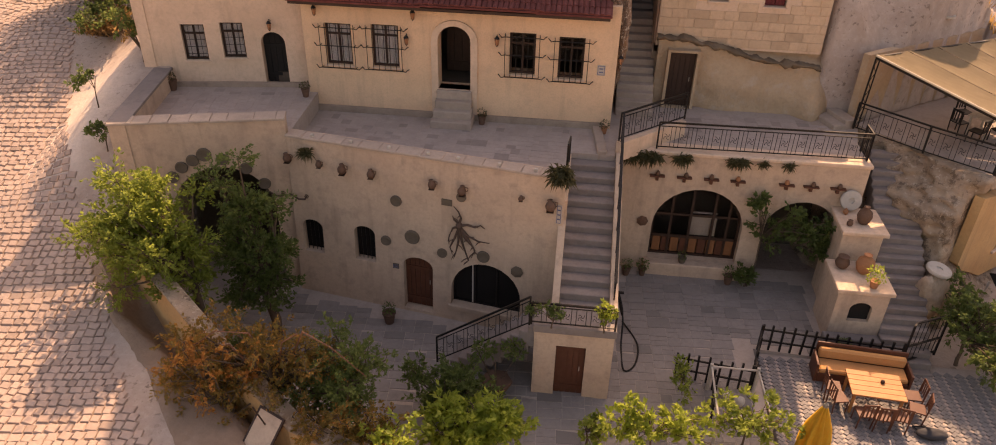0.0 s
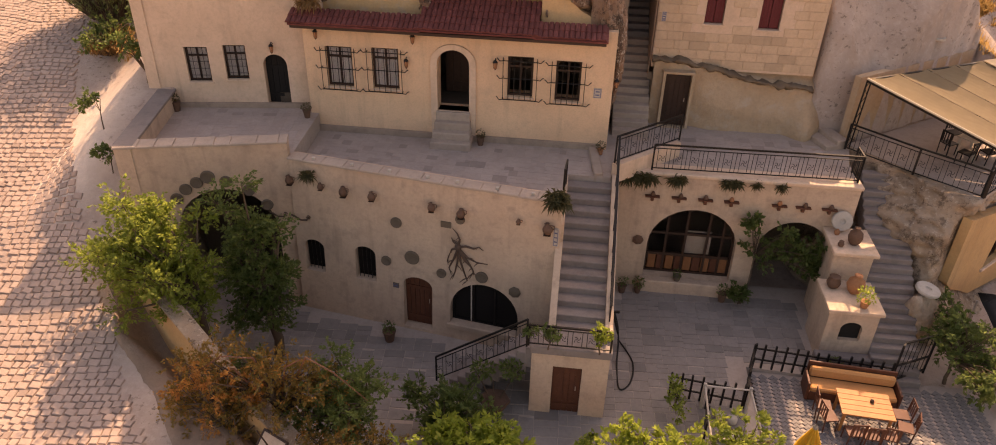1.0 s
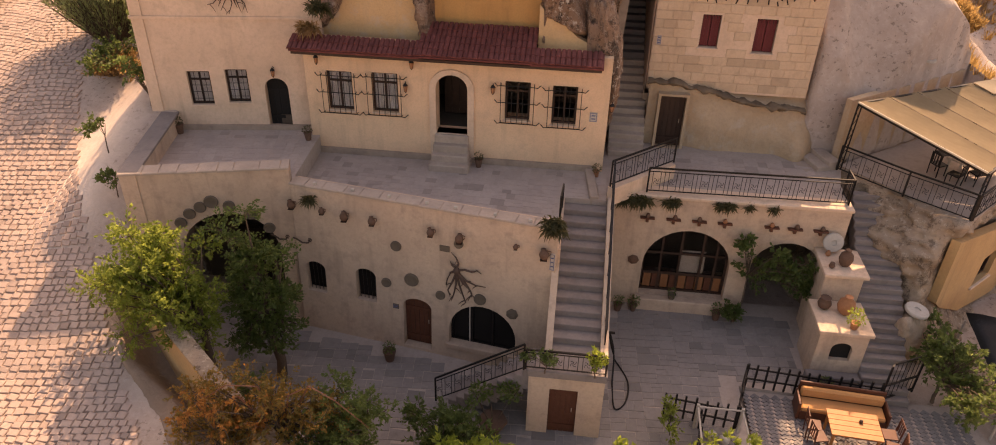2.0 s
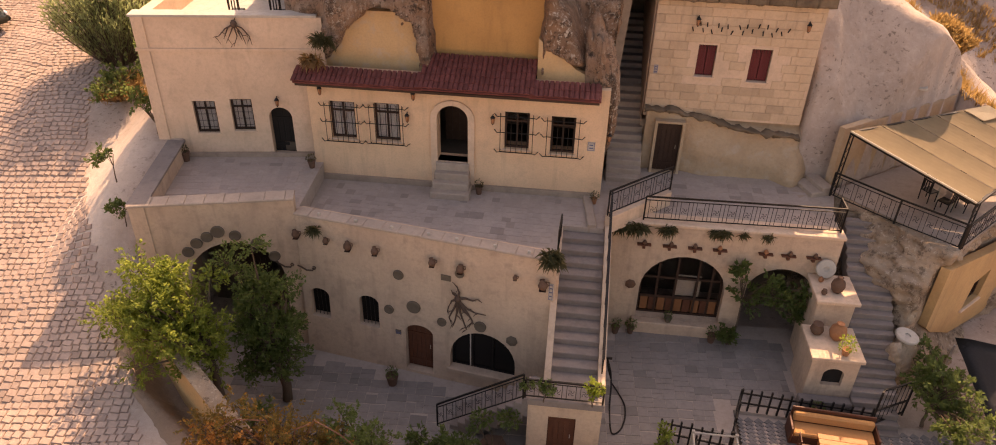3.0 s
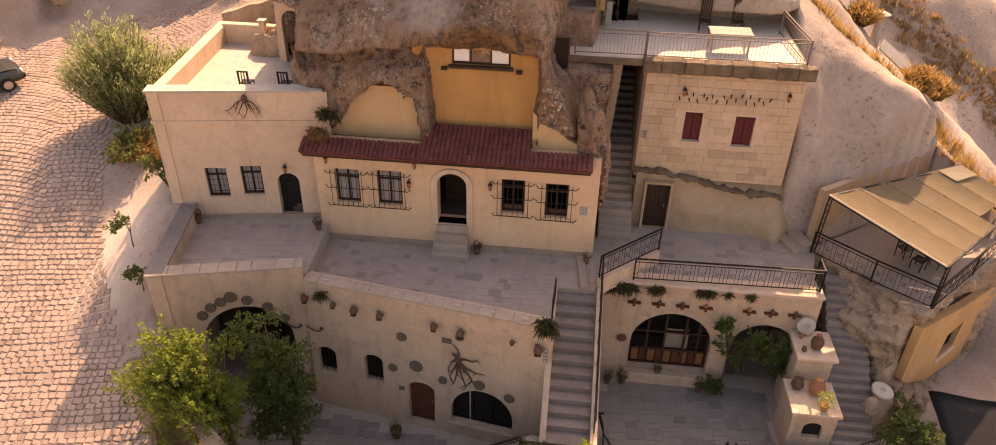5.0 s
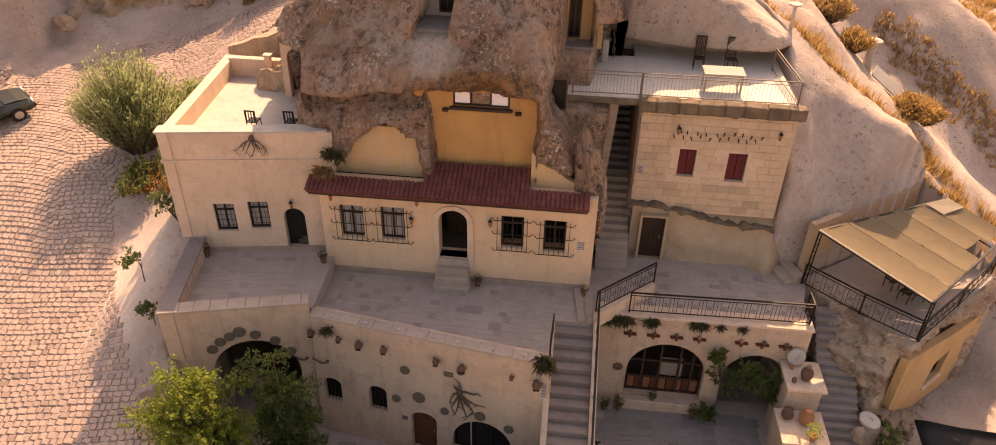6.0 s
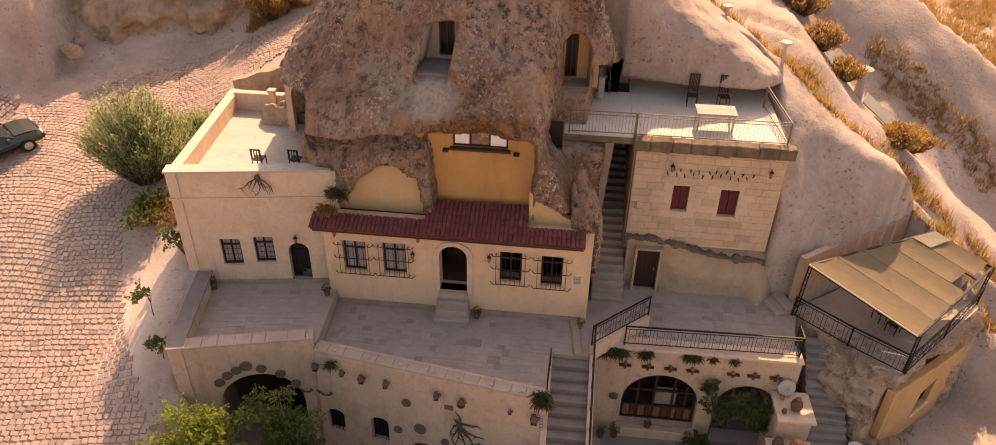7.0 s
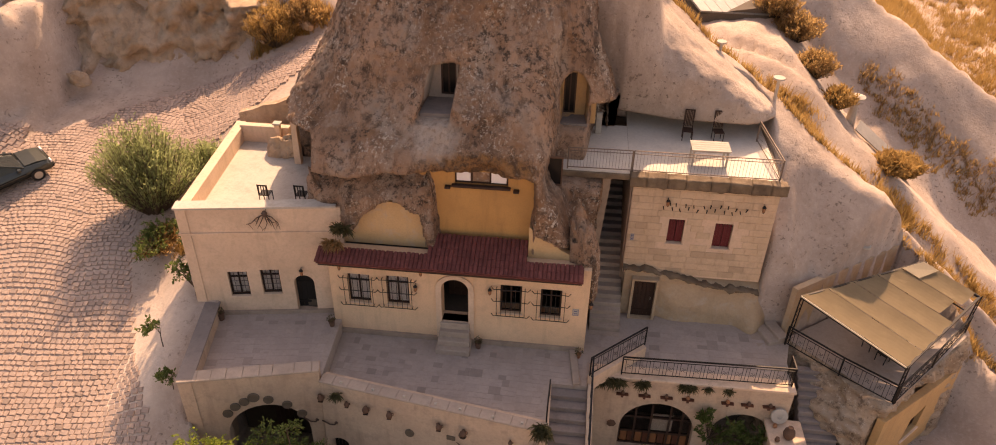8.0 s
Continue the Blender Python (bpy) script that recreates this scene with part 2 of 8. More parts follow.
M_COURT = stone("court_paver", (0.29, 0.25, 0.222), (0.24, 0.206, 0.184), (0.165, 0.142, 0.127), vary="object", streak=0, amount=0.55, rough=0.75, spread=0.45)
M_COURT_S = stone("court_paver_joined", (0.285, 0.246, 0.22), (0.235, 0.203, 0.182), (0.165, 0.142, 0.127), vary="island", streak=0, amount=0.55, rough=0.75, spread=0.45)
M_GREYBLOCK = stone("grey_block", (0.24, 0.214, 0.2), (0.19, 0.172, 0.162), (0.15, 0.13, 0.12), streak=0, vary="object", amount=0.3)
M_GREYBLOCK_S = stone("grey_block_joined", (0.24, 0.214, 0.2), (0.19, 0.172, 0.162), (0.15, 0.13, 0.12), streak=0, vary="island", amount=0.3)
M_DARKCLOTH = flat("dark_cloth", (0.028, 0.027, 0.03), 0.7, wear=0.2)
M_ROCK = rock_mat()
M_GROUND = ground_mat()


# ---- mesh helpers ----
def wm(ob):
    if ob.parent:
        return wm(ob.parent) @ ob.matrix_parent_inverse @ ob.matrix_basis
    return ob.matrix_basis.copy()


def smooth(me):
    me.polygons.foreach_set("use_smooth", [True] * len(me.polygons))


def mesh_of(name, bm, material, soft=False):
    me = bpy.data.meshes.new(name)
    bm.normal_update()
    bm.to_mesh(me)
    bm.free()
    for m in material if isinstance(material, (list, tuple)) else [material]:
        me.materials.append(m)
    if soft:
        smooth(me)
    return me


def part(name, bm, material, parent, label="", soft=False):
    """A mesh whose coordinates are the world's, under a thing or a part."""
    ob = new(name, mesh_of(name, bm, material, soft))
    if parent:
        ob.parent = parent
        ob.matrix_parent_inverse = wm(parent).inverted()
    return tagged(ob, label) if label else ob


def thing(name, label, category="", at=(0, 0, 0), group="", kind="", turn=0):
    ob = new(name)
    ob.empty_display_size = 0.2
    ob.matrix_basis = pose(*at, 0, 0, turn)
    return tagged(ob, label, category, group, kind)


def solid(name, bm, material, label, category="", kind="", group="", soft=False):
    return tagged(part(name, bm, material, None, soft=soft), label, category, group, kind)


def box(bm, x0, x1, y0, y1, z0, z1, m=None, bevel=0.0):
    vs = [bm.verts.new(m @ Vector(c) if m else c) for c in
          ((x0, y0, z0), (x1, y0, z0), (x1, y1, z0), (x0, y1, z0), (x0, y0, z1), (x1, y0, z1), (x1, y1, z1), (x0, y1, z1))]
    fs = [bm.faces.new([vs[i] for i in q]) for q in ((3, 2, 1, 0), (4, 5, 6, 7), (0, 1, 5, 4), (1, 2, 6, 5), (2, 3, 7, 6), (3, 0, 4, 7))]
    if bevel:
        bmesh.ops.bevel(bm, geom=list({e for f in fs for e in f.edges}), offset=bevel, segments=1, affect="EDGES")
    return bm


def bx(*a, m=None, bevel=0.0):
    return box(bmesh.new(), *a, m=m, bevel=bevel)


def tube(bm, pts, r, n=6, caps=True):
    """A round bar along points; r is one radius or one for each point."""
    pts = [Vector(p) for p in pts]
    rs = [r] * len(pts) if isinstance(r, (int, float)) else list(r)
    rings = []
    for i, p in enumerate(pts):
        d = (pts[min(i + 1, len(pts) - 1)] - pts[max(i - 1, 0)]).normalized()
        a = d.cross(Vector((0, 0, 1)) if abs(d.z) < 0.9 else Vector((1, 0, 0))).normalized()
        b = d.cross(a)
        rings.append([bm.verts.new(p + rs[i] * (math.cos(t) * a + math.sin(t) * b)) for t in (2 * math.pi * k / n for k in range(n))])
    for u, v in zip(rings, rings[1:]):
        for k in range(n):
            bm.faces.new((u[k], u[(k + 1) % n], v[(k + 1) % n], v[k]))
    if caps:
        bm.faces.new(rings[0][::-1])
        bm.faces.new(rings[-1])
    return bm


def tb(pts, r, n=6):
    return tube(bmesh.new(), pts, r, n)


def lathe(bm, profile, n=16, m=None):
    """Turned shape from (radius, height) pairs."""
    rings = []
    for r, z in profile:
        rings.append([bm.verts.new((m or Matrix()) @ Vector((r * math.cos(t), r * math.sin(t), z))) for t in (2 * math.pi * k / n for k in range(n))])
    for u, v in zip(rings, rings[1:]):
        for k in range(n):
            bm.faces.new((u[k], u[(k + 1) % n], v[(k + 1) % n], v[k]))
    bm.faces.new(rings[0][::-1])
    bm.faces.new(rings[-1])
    return bm


def slab(outline, holes, depth, m, shear=0.0, top=0.0):
    """A wall: outline and holes in (u, v), from w = 0 back to w = depth; shear leans its foot forward of its top."""
    from mathutils.geometry import tessellate_polygon
    loops = [list(outline)] + [list(h) for h in holes]
    flat_pts = [p for lp in loops for p in lp]
    tris = tessellate_polygon([[Vector((p[0], p[1], 0)) for p in lp] for lp in loops])
    bm = bmesh.new()

    def vert(p, w):
        return bm.verts.new(m @ Vector((p[0], w - shear * (top - p[1]), p[1])))

    front = [vert(p, 0) for p in flat_pts]
    back = [vert(p, depth) for p in flat_pts]
    for a, b, c in tris:
        pa, pb, pc = (Vector(flat_pts[i]) for i in (a, b, c))
        if (pb - pa).cross(pc - pa) < 0:
            b, c = c, b
        for tri in ((front[a], front[b], front[c]), (back[c], back[b], back[a])):
            try:
                bm.faces.new(tri)
            except ValueError:
                pass
    i = 0
    for n, lp in enumerate(loops):
        k = len(lp)
        for j in range(k):
            p, q = i + j, i + (j + 1) % k
            try:
                bm.faces.new((front[p], back[p], back[q], front[q]))
            except ValueError:
                pass
        i += k
    bmesh.ops.recalc_face_normals(bm, faces=bm.faces)
    return bm


def rect(u0, u1, v0, v1):
    return [(u0, v0), (u1, v0), (u1, v1), (u0, v1)]


def arch(u0, u1, v0, spring, rise=None, n=14):
    """An opening with an arched head."""
    r = (u1 - u0) / 2
    rise = r if rise is None else rise
    c = (u0 + u1) / 2
    return [(u0, v0), (u1, v0)] + [(c + r * math.cos(math.pi * k / n), spring + rise * math.sin(math.pi * k / n)) for k in range(n + 1)]


def along(p, q):
    """The pose of a wall whose u axis goes from p to q in plan, w pointing away from its front."""
    d = math.atan2(q[1] - p[1], q[0] - p[0])
    return pose(p[0], p[1], 0, 0, 0, math.degrees(d)), math.dist(p, q)


def lerp(x, xs, ys):
    return float(np.interp(x, xs, ys))


def rough_noise(p, scale, octaves=4):
    return noise.fractal(Vector(p) * scale, 1.0, 2.0, octaves)


# ---- ground ----
# left of x = 8 the crest is unseen, raised to shade the steps
CREST = [(2.0, 38.5, 19.0), (4.5, 36.2, 19.5), (6.4, 34.9, 17.5), (7.35, 34.1, 13.9), (8.07, 33.6, 10.1), (9.83, 32.6, 8.8), (11.5, 31.6, 7.8), (12.66, 30.9, 6.95), (14.5, 29.5, 5.65), (15.7, 28.8, 4.95), (17.4, 28.0, 4.1), (19.4, 27.0, 2.0), (22.0, 25.6, -1.5), (26.0, 23.5, -6.0)]
# height behind the crest, by the distance behind it: grass gully, slope, brush line, second ridge, gully
SLOPE_D = [0, 2, 3.6, 5.4, 8, 10.5, 13.2, 15, 17, 19.6, 22, 26, 45, 120]
SLOPE_Z = [0, -0.7, 0.8, -0.5, 0.1, -1.0, -1.6, -0.4, 2.0, 4.3, 3.0, 2.2, 3.0, 6.0]


def road_z(y):
    return lerp(y, [-30, 5, 11, 13.3, 16.1, 18, 21.3, 26, 30, 34, 42, 70, 300], [-9, -4.5, -3.95, -3.7, -2.85, -2.25, -1.4, 0.05, 0.9, 1.4, 2.7, 6, 8])


def crest_at(x, y):
    """Nearest point of the ridge's crest: its height and how far this place lies in front of it."""
    best = None
    for a, b in zip(CREST, CREST[1:]):
        dx, dy = b[0] - a[0], b[1] - a[1]
        s = min(1, max(0, ((x - a[0]) * dx + (y - a[1]) * dy) / (dx * dx + dy * dy)))
        px, py, pz = a[0] + s * dx, a[1] + s * dy, a[2] + s * (b[2] - a[2])
        d = math.hypot(x - px, y - py)
        if best is None or d < best[0]:
            best = (d, pz, (y - py) * dx - (x - px) * dy < 0)
    d, z, front = best
    return z, d if front else -d


def step01(x, a, b):
    t = min(1, max(0, (x - a) / (b - a)))
    return t * t * (3 - 2 * t)


def road_edge(y):
    """Where the low wall stands between road and court."""
    return lerp(y, [6, 11.5, 14.4, 15.8, 18.2], [2.5, -1.6, -6.2, -7.4, -8.6])


def ground_z(x, y):
    road = road_z(y + 0.25 * max(0, -x - 14) * 0.3)
    # bank of rock across the road
    bank = (y - 36.6 - 0.3 * (x + 24)) if x < -4 else -9
    if x < -23.5:
        bank = max(bank, (-23.5 - x) * 0.9 + (y - 32.0) * 0.8)
    z = road
    if y > 28 and x < 2:
        z = road + 2.3 * step01(x, -17, -9) * step01(y, 27, 34)
    if bank > 0 and x < 2:
        z += min(lerp(x, [-30, -19, -15.5, -9], [5.0, 4.5, 1.6, 1.2]), 0.45 * min(bank, 2.2) + 2.4 * max(0, bank - 2.2)) + (1.3 * rough_noise((x, y, 0), 0.3) + 0.6 * rough_noise((x, y, 9), 0.9)) * min(1, max(0, bank - 1) * 0.5)
    # earth bank against the terrace
    z += 1.25 * step01(x, -12.6, -10.6) * step01(y, 17.0, 20.5) * (1 - step01(y, 26, 30)) * (1 if x < -8 else 0)
    # court in front of the house, below the road
    court = -6.1 - 0.04 * max(0, 22 - y) - 0.05 * max(0, 14 - y)
    edge = road_edge(y)
    # the verge dips towards the low wall
    if 7 < y < 18:
        z -= 0.95 * step01(x, edge - 1.5, edge - 0.15) * step01(y, 7, 10) * (1 - step01(y, 16, 18))
    inside = step01(x, edge - 0.12, edge + 0.12) if y < 18.3 else (1.0 if x > -9 else 0.0)
    inside *= 1 - step01(y, 29, 30)
    z = z * (1 - inside) + court * inside
    if x > 1 and y > 23.4:
        c, d = crest_at(x, y)
        if d >= 0:
            sharp = lerp(x, [13.7, 14.8], [0, 1])
            bend = 2.2 - 1.5 * sharp
            e = max(0, d - bend)
            zr = max(c - ((0.21 + 0.49 * sharp) * min(d, bend) ** 2 + (0.98 + 0.42 * sharp) * e + 0.35 * max(0, e - 1.6)), -6.3)
            w = 1.0 if (x > 13.0 or y > 31.4) else step01(x, 12.6, 12.95)
            if y < 25.6:
                w *= step01(x, 13.6, 15.0)
        else:
            far = min(14, max(-4, -0.1 - 0.62 * (max(x, 16) - 22) + 0.30 * (min(y, 40) - 33.7) + 0.05 * max(0, y - 40)))
            far += lerp(-d, SLOPE_D, SLOPE_Z) * (1 if d > -9 else step01(x, 14, 20))
            s = step01(-d, 0.6, 4.0)
            zr = (c - 0.25 * d * d) * (1 - s) + far * s + 0.3 * rough_noise((x, y, 3), 0.3) * min(1, -d / 3)
            w = 1.0 if y > 31.4 or x > 12.3 else 0.0
        zr += 0.14 * rough_noise((x, y, 7), 0.6) + 0.05 * rough_noise((x, y, 4), 2.2)
        w *= step01(x, 1, 5)
        z = z * (1 - w) + zr * w
    # the covered terrace is cut into the slope
    u, v = (x - 14.05) * 0.8 + (y - 24.75) * 0.6, -(x - 14.05) * 0.6 + (y - 24.75) * 0.8
    if 0.1 < u < 6.8 and -8 < v < 0.15:
        z = min(z, -1.5)
    # hollow in front of its plastered side
    u, v = (x - 17.1) * 0.727 + (y - 21.2) * 0.687, (x - 17.1) * 0.687 - (y - 21.2) * 0.727
    if -0.3 < v < 6 and u > -3:
        z = min(z, -6.15 + 1.4 * max(0, u - 6.3) + 1.2 * max(0, v - 3.5))
    return z


def axis(*spans):
    out = []
    for a, b, s in spans:
        out += list(np.arange(a, b, s))
    return out + [spans[-1][1]]


def build_ground():
    xs = axis((-700, -100, 100), (-100, -40, 6), (-40, -9.9, 0.45), (-9.9, 3, 0.25), (3, 12, 0.35), (12, 20, 0.16), (20, 30, 0.35), (30, 60, 3), (60, 100, 10), (100, 700, 100))
    ys = axis((-500, -60, 80), (-60, 0, 5), (0, 9, 1), (9, 19, 0.25), (19, 24.5, 0.4), (24.5, 32.5, 0.16), (32.5, 50, 0.4), (50, 90, 3), (90, 150, 15), (150, 900, 150))
    verts = [(x, y, ground_z(x, y)) for y in ys for x in xs]
    n = len(xs)
    faces = [(j * n + i, j * n + i + 1, (j + 1) * n + i + 1, (j + 1) * n + i) for j in range(len(ys) - 1) for i in range(n - 1)]
    me = bpy.data.meshes.new("ground")
    me.from_pydata(verts, [], faces)
    me.materials.append(M_GROUND)
    smooth(me)
    return tagged(new("ground", me), "pale dusty tuff ground rising into smooth rock ridges", "ground", kind="structure")


build_ground()

# ---- levels of the house ----
F, FL, FR, COURT = -1.065, -0.45, -1.2, -5.8   # terrace, raised terrace, right terrace, court
LANDING = -3.5


def court_z(y):
    return -5.75 - 0.04 * max(0, 22 - y)


# main facade
FY = 22.88
fac_m = pose(0, FY, 0)
W_MID = [(-3.73, -2.85, 0.58, 1.98), (-2.18, -1.29, 0.6, 2.02), (2.32, 3.16, 0.64, 2.02), (3.89, 4.71, 0.59, 1.97)]
facade = solid("wall_facade", slab(rect(-4.45, 5.75, -1.2, 3.0), [rect(*w) for w in W_MID] + [arch(0.0, 1.07, -0.02, 1.62, 0.5)], 0.6, fac_m),
               M_YELLOW, "yellow plastered stone house front with arched doorway", "wall", "structure")

# left house
LP, LQ = (-9.98, 22.48), (-3.9, 23.45)
left_m, left_len = along(LP, LQ)


def lu(x):
    return (x - LP[0]) / math.cos(math.atan2(LQ[1] - LP[1], LQ[0] - LP[0]))


W_LEFT = [(lu(-8.58), lu(-7.82), 0.46, 1.69), (lu(-7.31), lu(-6.57), 0.55, 1.76)]
left_wall = solid("wall_left_house", slab(rect(0, left_len, -1.6, 4.66), [rect(*w) for w in W_LEFT] + [arch(lu(-6.05), lu(-5.26), -0.42, 1.05, 0.4)], 0.45, left_m),
                  M_WALL, "pale cut-stone house wall with two small windows", "wall", "structure")

# right house
RY = 25.8
W_RIGHT = [(8.74, 9.37, 2.53, 3.69), (10.56, 11.26, 2.44, 3.64)]
right_m = pose(0, RY, 0)
right_wall = solid("wall_right_house", slab(rect(7.15, 12.75, 0.9, 5.3), [rect(*w) for w in W_RIGHT], 0.5, right_m),
                   M_WALL, "upper wall of squared stone blocks", "wall", "structure")

# terrace wall, leaning, and the low wing with the great arch
TP, TQ = (-4.0, 19.32), (4.47, 17.93)
ter_m, ter_len = along(TP, TQ)
TTOP = -0.4


def tu(x):
    return (x - TP[0]) / math.cos(math.atan2(TQ[1] - TP[1], TQ[0] - TP[0]))


ter_holes = [arch(tu(-3.74), tu(-3.05), -4.33, -3.4, 0.26), arch(tu(-1.98), tu(-1.28), -4.3, -3.3, 0.26),
             arch(tu(-0.36), tu(0.6), -5.8, -4.15, 0.32), arch(tu(1.2), tu(3.4), -5.3, -4.75, 1.12)]
terrace_wall = solid("wall_terrace", slab(rect(0, ter_len, -6.4, TTOP), ter_holes, 0.55, ter_m, 0.055, TTOP),
                     M_WALL_L, "tall stone retaining wall below the terrace", "wall", "structure")
WP, WQ = (-8.85, 18.12), (-4.0, 19.32)
wing_m, wing_len = along(WP, WQ)
wing_wall = solid("wall_wing", slab(rect(0, wing_len, -6.4, 0.14), [arch(1.35, 4.4, -5.9, -2.85, 1.5)], 0.5, wing_m),
                  M_WALL_L, "stone wall with a wide dark arch", "wall", "structure")
SP, SQ = (-9.62, 22.5), (-8.85, 18.12)
side_m, side_len = along(SP, SQ)
side_wall = solid("wall_side", slab(rect(0, side_len, -6.4, 0.14), [], 0.5, side_m), M_WALL_L, "thick stone parapet beside the road", "wall", "structure")

# arcade wall on the right
AY = 21.77
arc_m = pose(0, AY, 0)
arcade = solid("wall_arcade", slab(rect(6.08, 13.9, -6.2, -1.3), [arch(7.44, 10.42, -5.3, -3.95, 1.45), arch(11.12, 13.4, -5.9, -3.75, 1.08)], 0.6, arc_m),
               M_WALL_L, "stone arcade wall with two wide arches", "wall", "structure")

# floors
def poly_floor(name, pts, z, thick, material, label):
    bm = bmesh.new()
    top = [bm.verts.new((x, y, z)) for x, y in pts]
    low = [bm.verts.new((x, y, z - thick)) for x, y in pts]
    bm.faces.new(top)
    bm.faces.new(low[::-1])
    n = len(pts)
    for i in range(n):
        bm.faces.new((top[i], low[i], low[(i + 1) % n], top[(i + 1) % n]))
    bmesh.ops.recalc_face_normals(bm, faces=bm.faces)
    return solid(name, bm, material, label, "floor", "structure")


T_MAIN = [(-4.02, 19.7), (4.47, 18.3), (4.47, 20.95), (5.9, 20.95), (5.9, 22.88), (-4.2, 22.88)]
T_LEFT = [(-8.75, 18.5), (-4.05, 19.7), (-4.2, 23.4), (-9.2, 22.75)]
T_RIGHT = [(6.0, 20.95), (6.0, 22.37), (13.9, 22.37), (13.9, 23.4), (14.6, 26.0), (5.75, 27.5), (5.75, 22.9), (5.9, 20.95)]
floor_main = poly_floor("floor_terrace", T_MAIN, F - 0.007, 0.5, M_MORTAR, "stone-paved terrace floor")
floor_left = poly_floor("floor_raised", T_LEFT, FL - 0.007, 0.9, M_MORTAR, "stone-paved raised terrace floor")
floor_right = poly_floor("floor_right", T_RIGHT, FR - 0.007, 0.5, M_MORTAR, "grey paved upper court floor")

# ---- fairy chimney ----
CZ = [-2, 3.0, 3.5, 5.0, 6.2, 7.2, 8.2, 9.3, 11.3, 12.3, 14, 16, 17.5, 18.2]
CX = [7.3, 7.3, 7.3, 7.3, 7.1, 6.8, 6.2, 5.55, 4.7, 4.2, 3.3, 2.1, 1.1, 0.3]
CXR = [5.95, 5.95, 5.95, 5.95, 6.0, 6.1, 5.9, 5.5, 4.85, 4.3, 3.4, 2.2, 1.1, 0.3]
CYF = [23.1, 23.2, 23.2, 23.25, 23.4, 23.75, 24.4, 25.15, 26.2, 26.75, 27.5, 28.3, 28.9, 29.4]
CONE_C = (0.05, 29.6)


# openings in the rock: (left, right, bottom, top, slant of the left side, slant of the right side, how far back)
MOUTHS = [(-0.98, 0.12, 8.05, 9.72, 0.26, 0.16, 26.35), (4.12, 5.12, 6.85, 8.95, 0.0, 0.0, 28.25)]
AB = 24.05


def soft_in(d, w=0.1):
    return step01(d, -w, w)


def carve(p):
    """Hollows cut into the front of the rock."""
    x, y, z = p
    if y > 29.5:
        return p
    wob = 0.10 * rough_noise((x, 3.0, z), 1.1, 4)
    # drop of the flank beside the stair, under the bridge, and the set-back beside the upper room
    s = soft_in(x - 3.75 - 0.52 * max(0, 6.1 - z) + wob, 0.3)
    y = y + max(0, 25.15 - y) * s * soft_in(6.9 - z, 0.3)
    s = soft_in(x - 3.95 + wob * 2, 0.35) * soft_in(z - 5.4, 0.3) * (1 - step01(z, 9.6, 11.2))
    y = y + max(0, 26.85 + 0.2 * (z - 7) - y) * s
    s = soft_in(x - 5.35 + wob, 0.25) * soft_in(z - 5.4, 0.2) * soft_in(7.6 - z + wob, 0.4)
    y = y + max(0, 29.7 - y) * s
    # hollow beside the roof terrace
    s = soft_in(-5.2 - x + wob, 0.3) * soft_in(6.9 - z + wob, 0.35)
    y = y + max(0, 28.3 - y) * s
    # undercut below the overhang
    lz = lerp(x, [-5.1, -2.8, -0.6], [5.9, 6.28, 6.6]) + wob
    if x < -0.2:
        fade = 1 - step01(x, -0.8, -0.2)
        y += fade * (0.85 * step01(lz - z, -0.03, 0.08) * (1 - step01(lz - z, 0.2, 1.15)) - 0.3 * step01(z - lz, -0.03, 0.1) * (1 - step01(z - lz, 0.2, 1.6)))
    # brow over the long window
    bz = 6.32 + 0.42 * math.exp(-((x - 1.6) / 1.25) ** 2) + wob
    brow = math.exp(-((x - 1.5) / 2.0) ** 4)
    y -= brow * 0.34 * step01(z - bz, -0.05, 0.12) * (1 - step01(z - bz, 0.2, 1.1))
    # plastered hollows
    top = lerp(x, [-3.8, -3.25, -2.5, -1.62, -0.95, -0.5], [3.0, 4.1, 4.7, 5.1, 4.75, 4.6])
    d = min(top - z, (x + 3.75) * 0.8, -1.1 + 0.26 * (4.5 - z) - x) + wob * 4.5 + 0.05 * rough_noise((x, 9.0, z), 3.5, 3)
    y += max(0, 24.0 - y) * soft_in(d, 0.14)
    d = min(x + 0.5 - 0.1 * (6.4 - z), 3.42 - x, 6.27 + 0.1 * math.cos((x - 1.3) * 0.9) - z) + wob * 0.7
    y += max(0, AB + 0.12 - y) * soft_in(d, 0.12)
    d = min(4.15 - 0.55 * (x - 3.4) - z, x - 3.5, 5.2 - x) + wob * 1.5
    y += max(0, 23.9 - y) * soft_in(d, 0.12)
    # hollowed arch over the long window
    y += 0.14 * math.exp(-((x - 1.7) / 1.7) ** 4) * math.exp(-((z - 6.65) / 0.4) ** 2)
    for x0, x1, z0, z1, sl, sr, back in MOUTHS:
        head = z1 - 0.45 * (2 * (x - x0) / (x1 - x0) - 1) ** 2 * (x > 3)
        d = min(x - x0 - sl * (z - z0), x1 + sr * (z - z0) - x, z - z0, head - z) + wob * 0.4
        y += max(0, back - y) * soft_in(d, 0.09)
    return Vector((x, y, z))


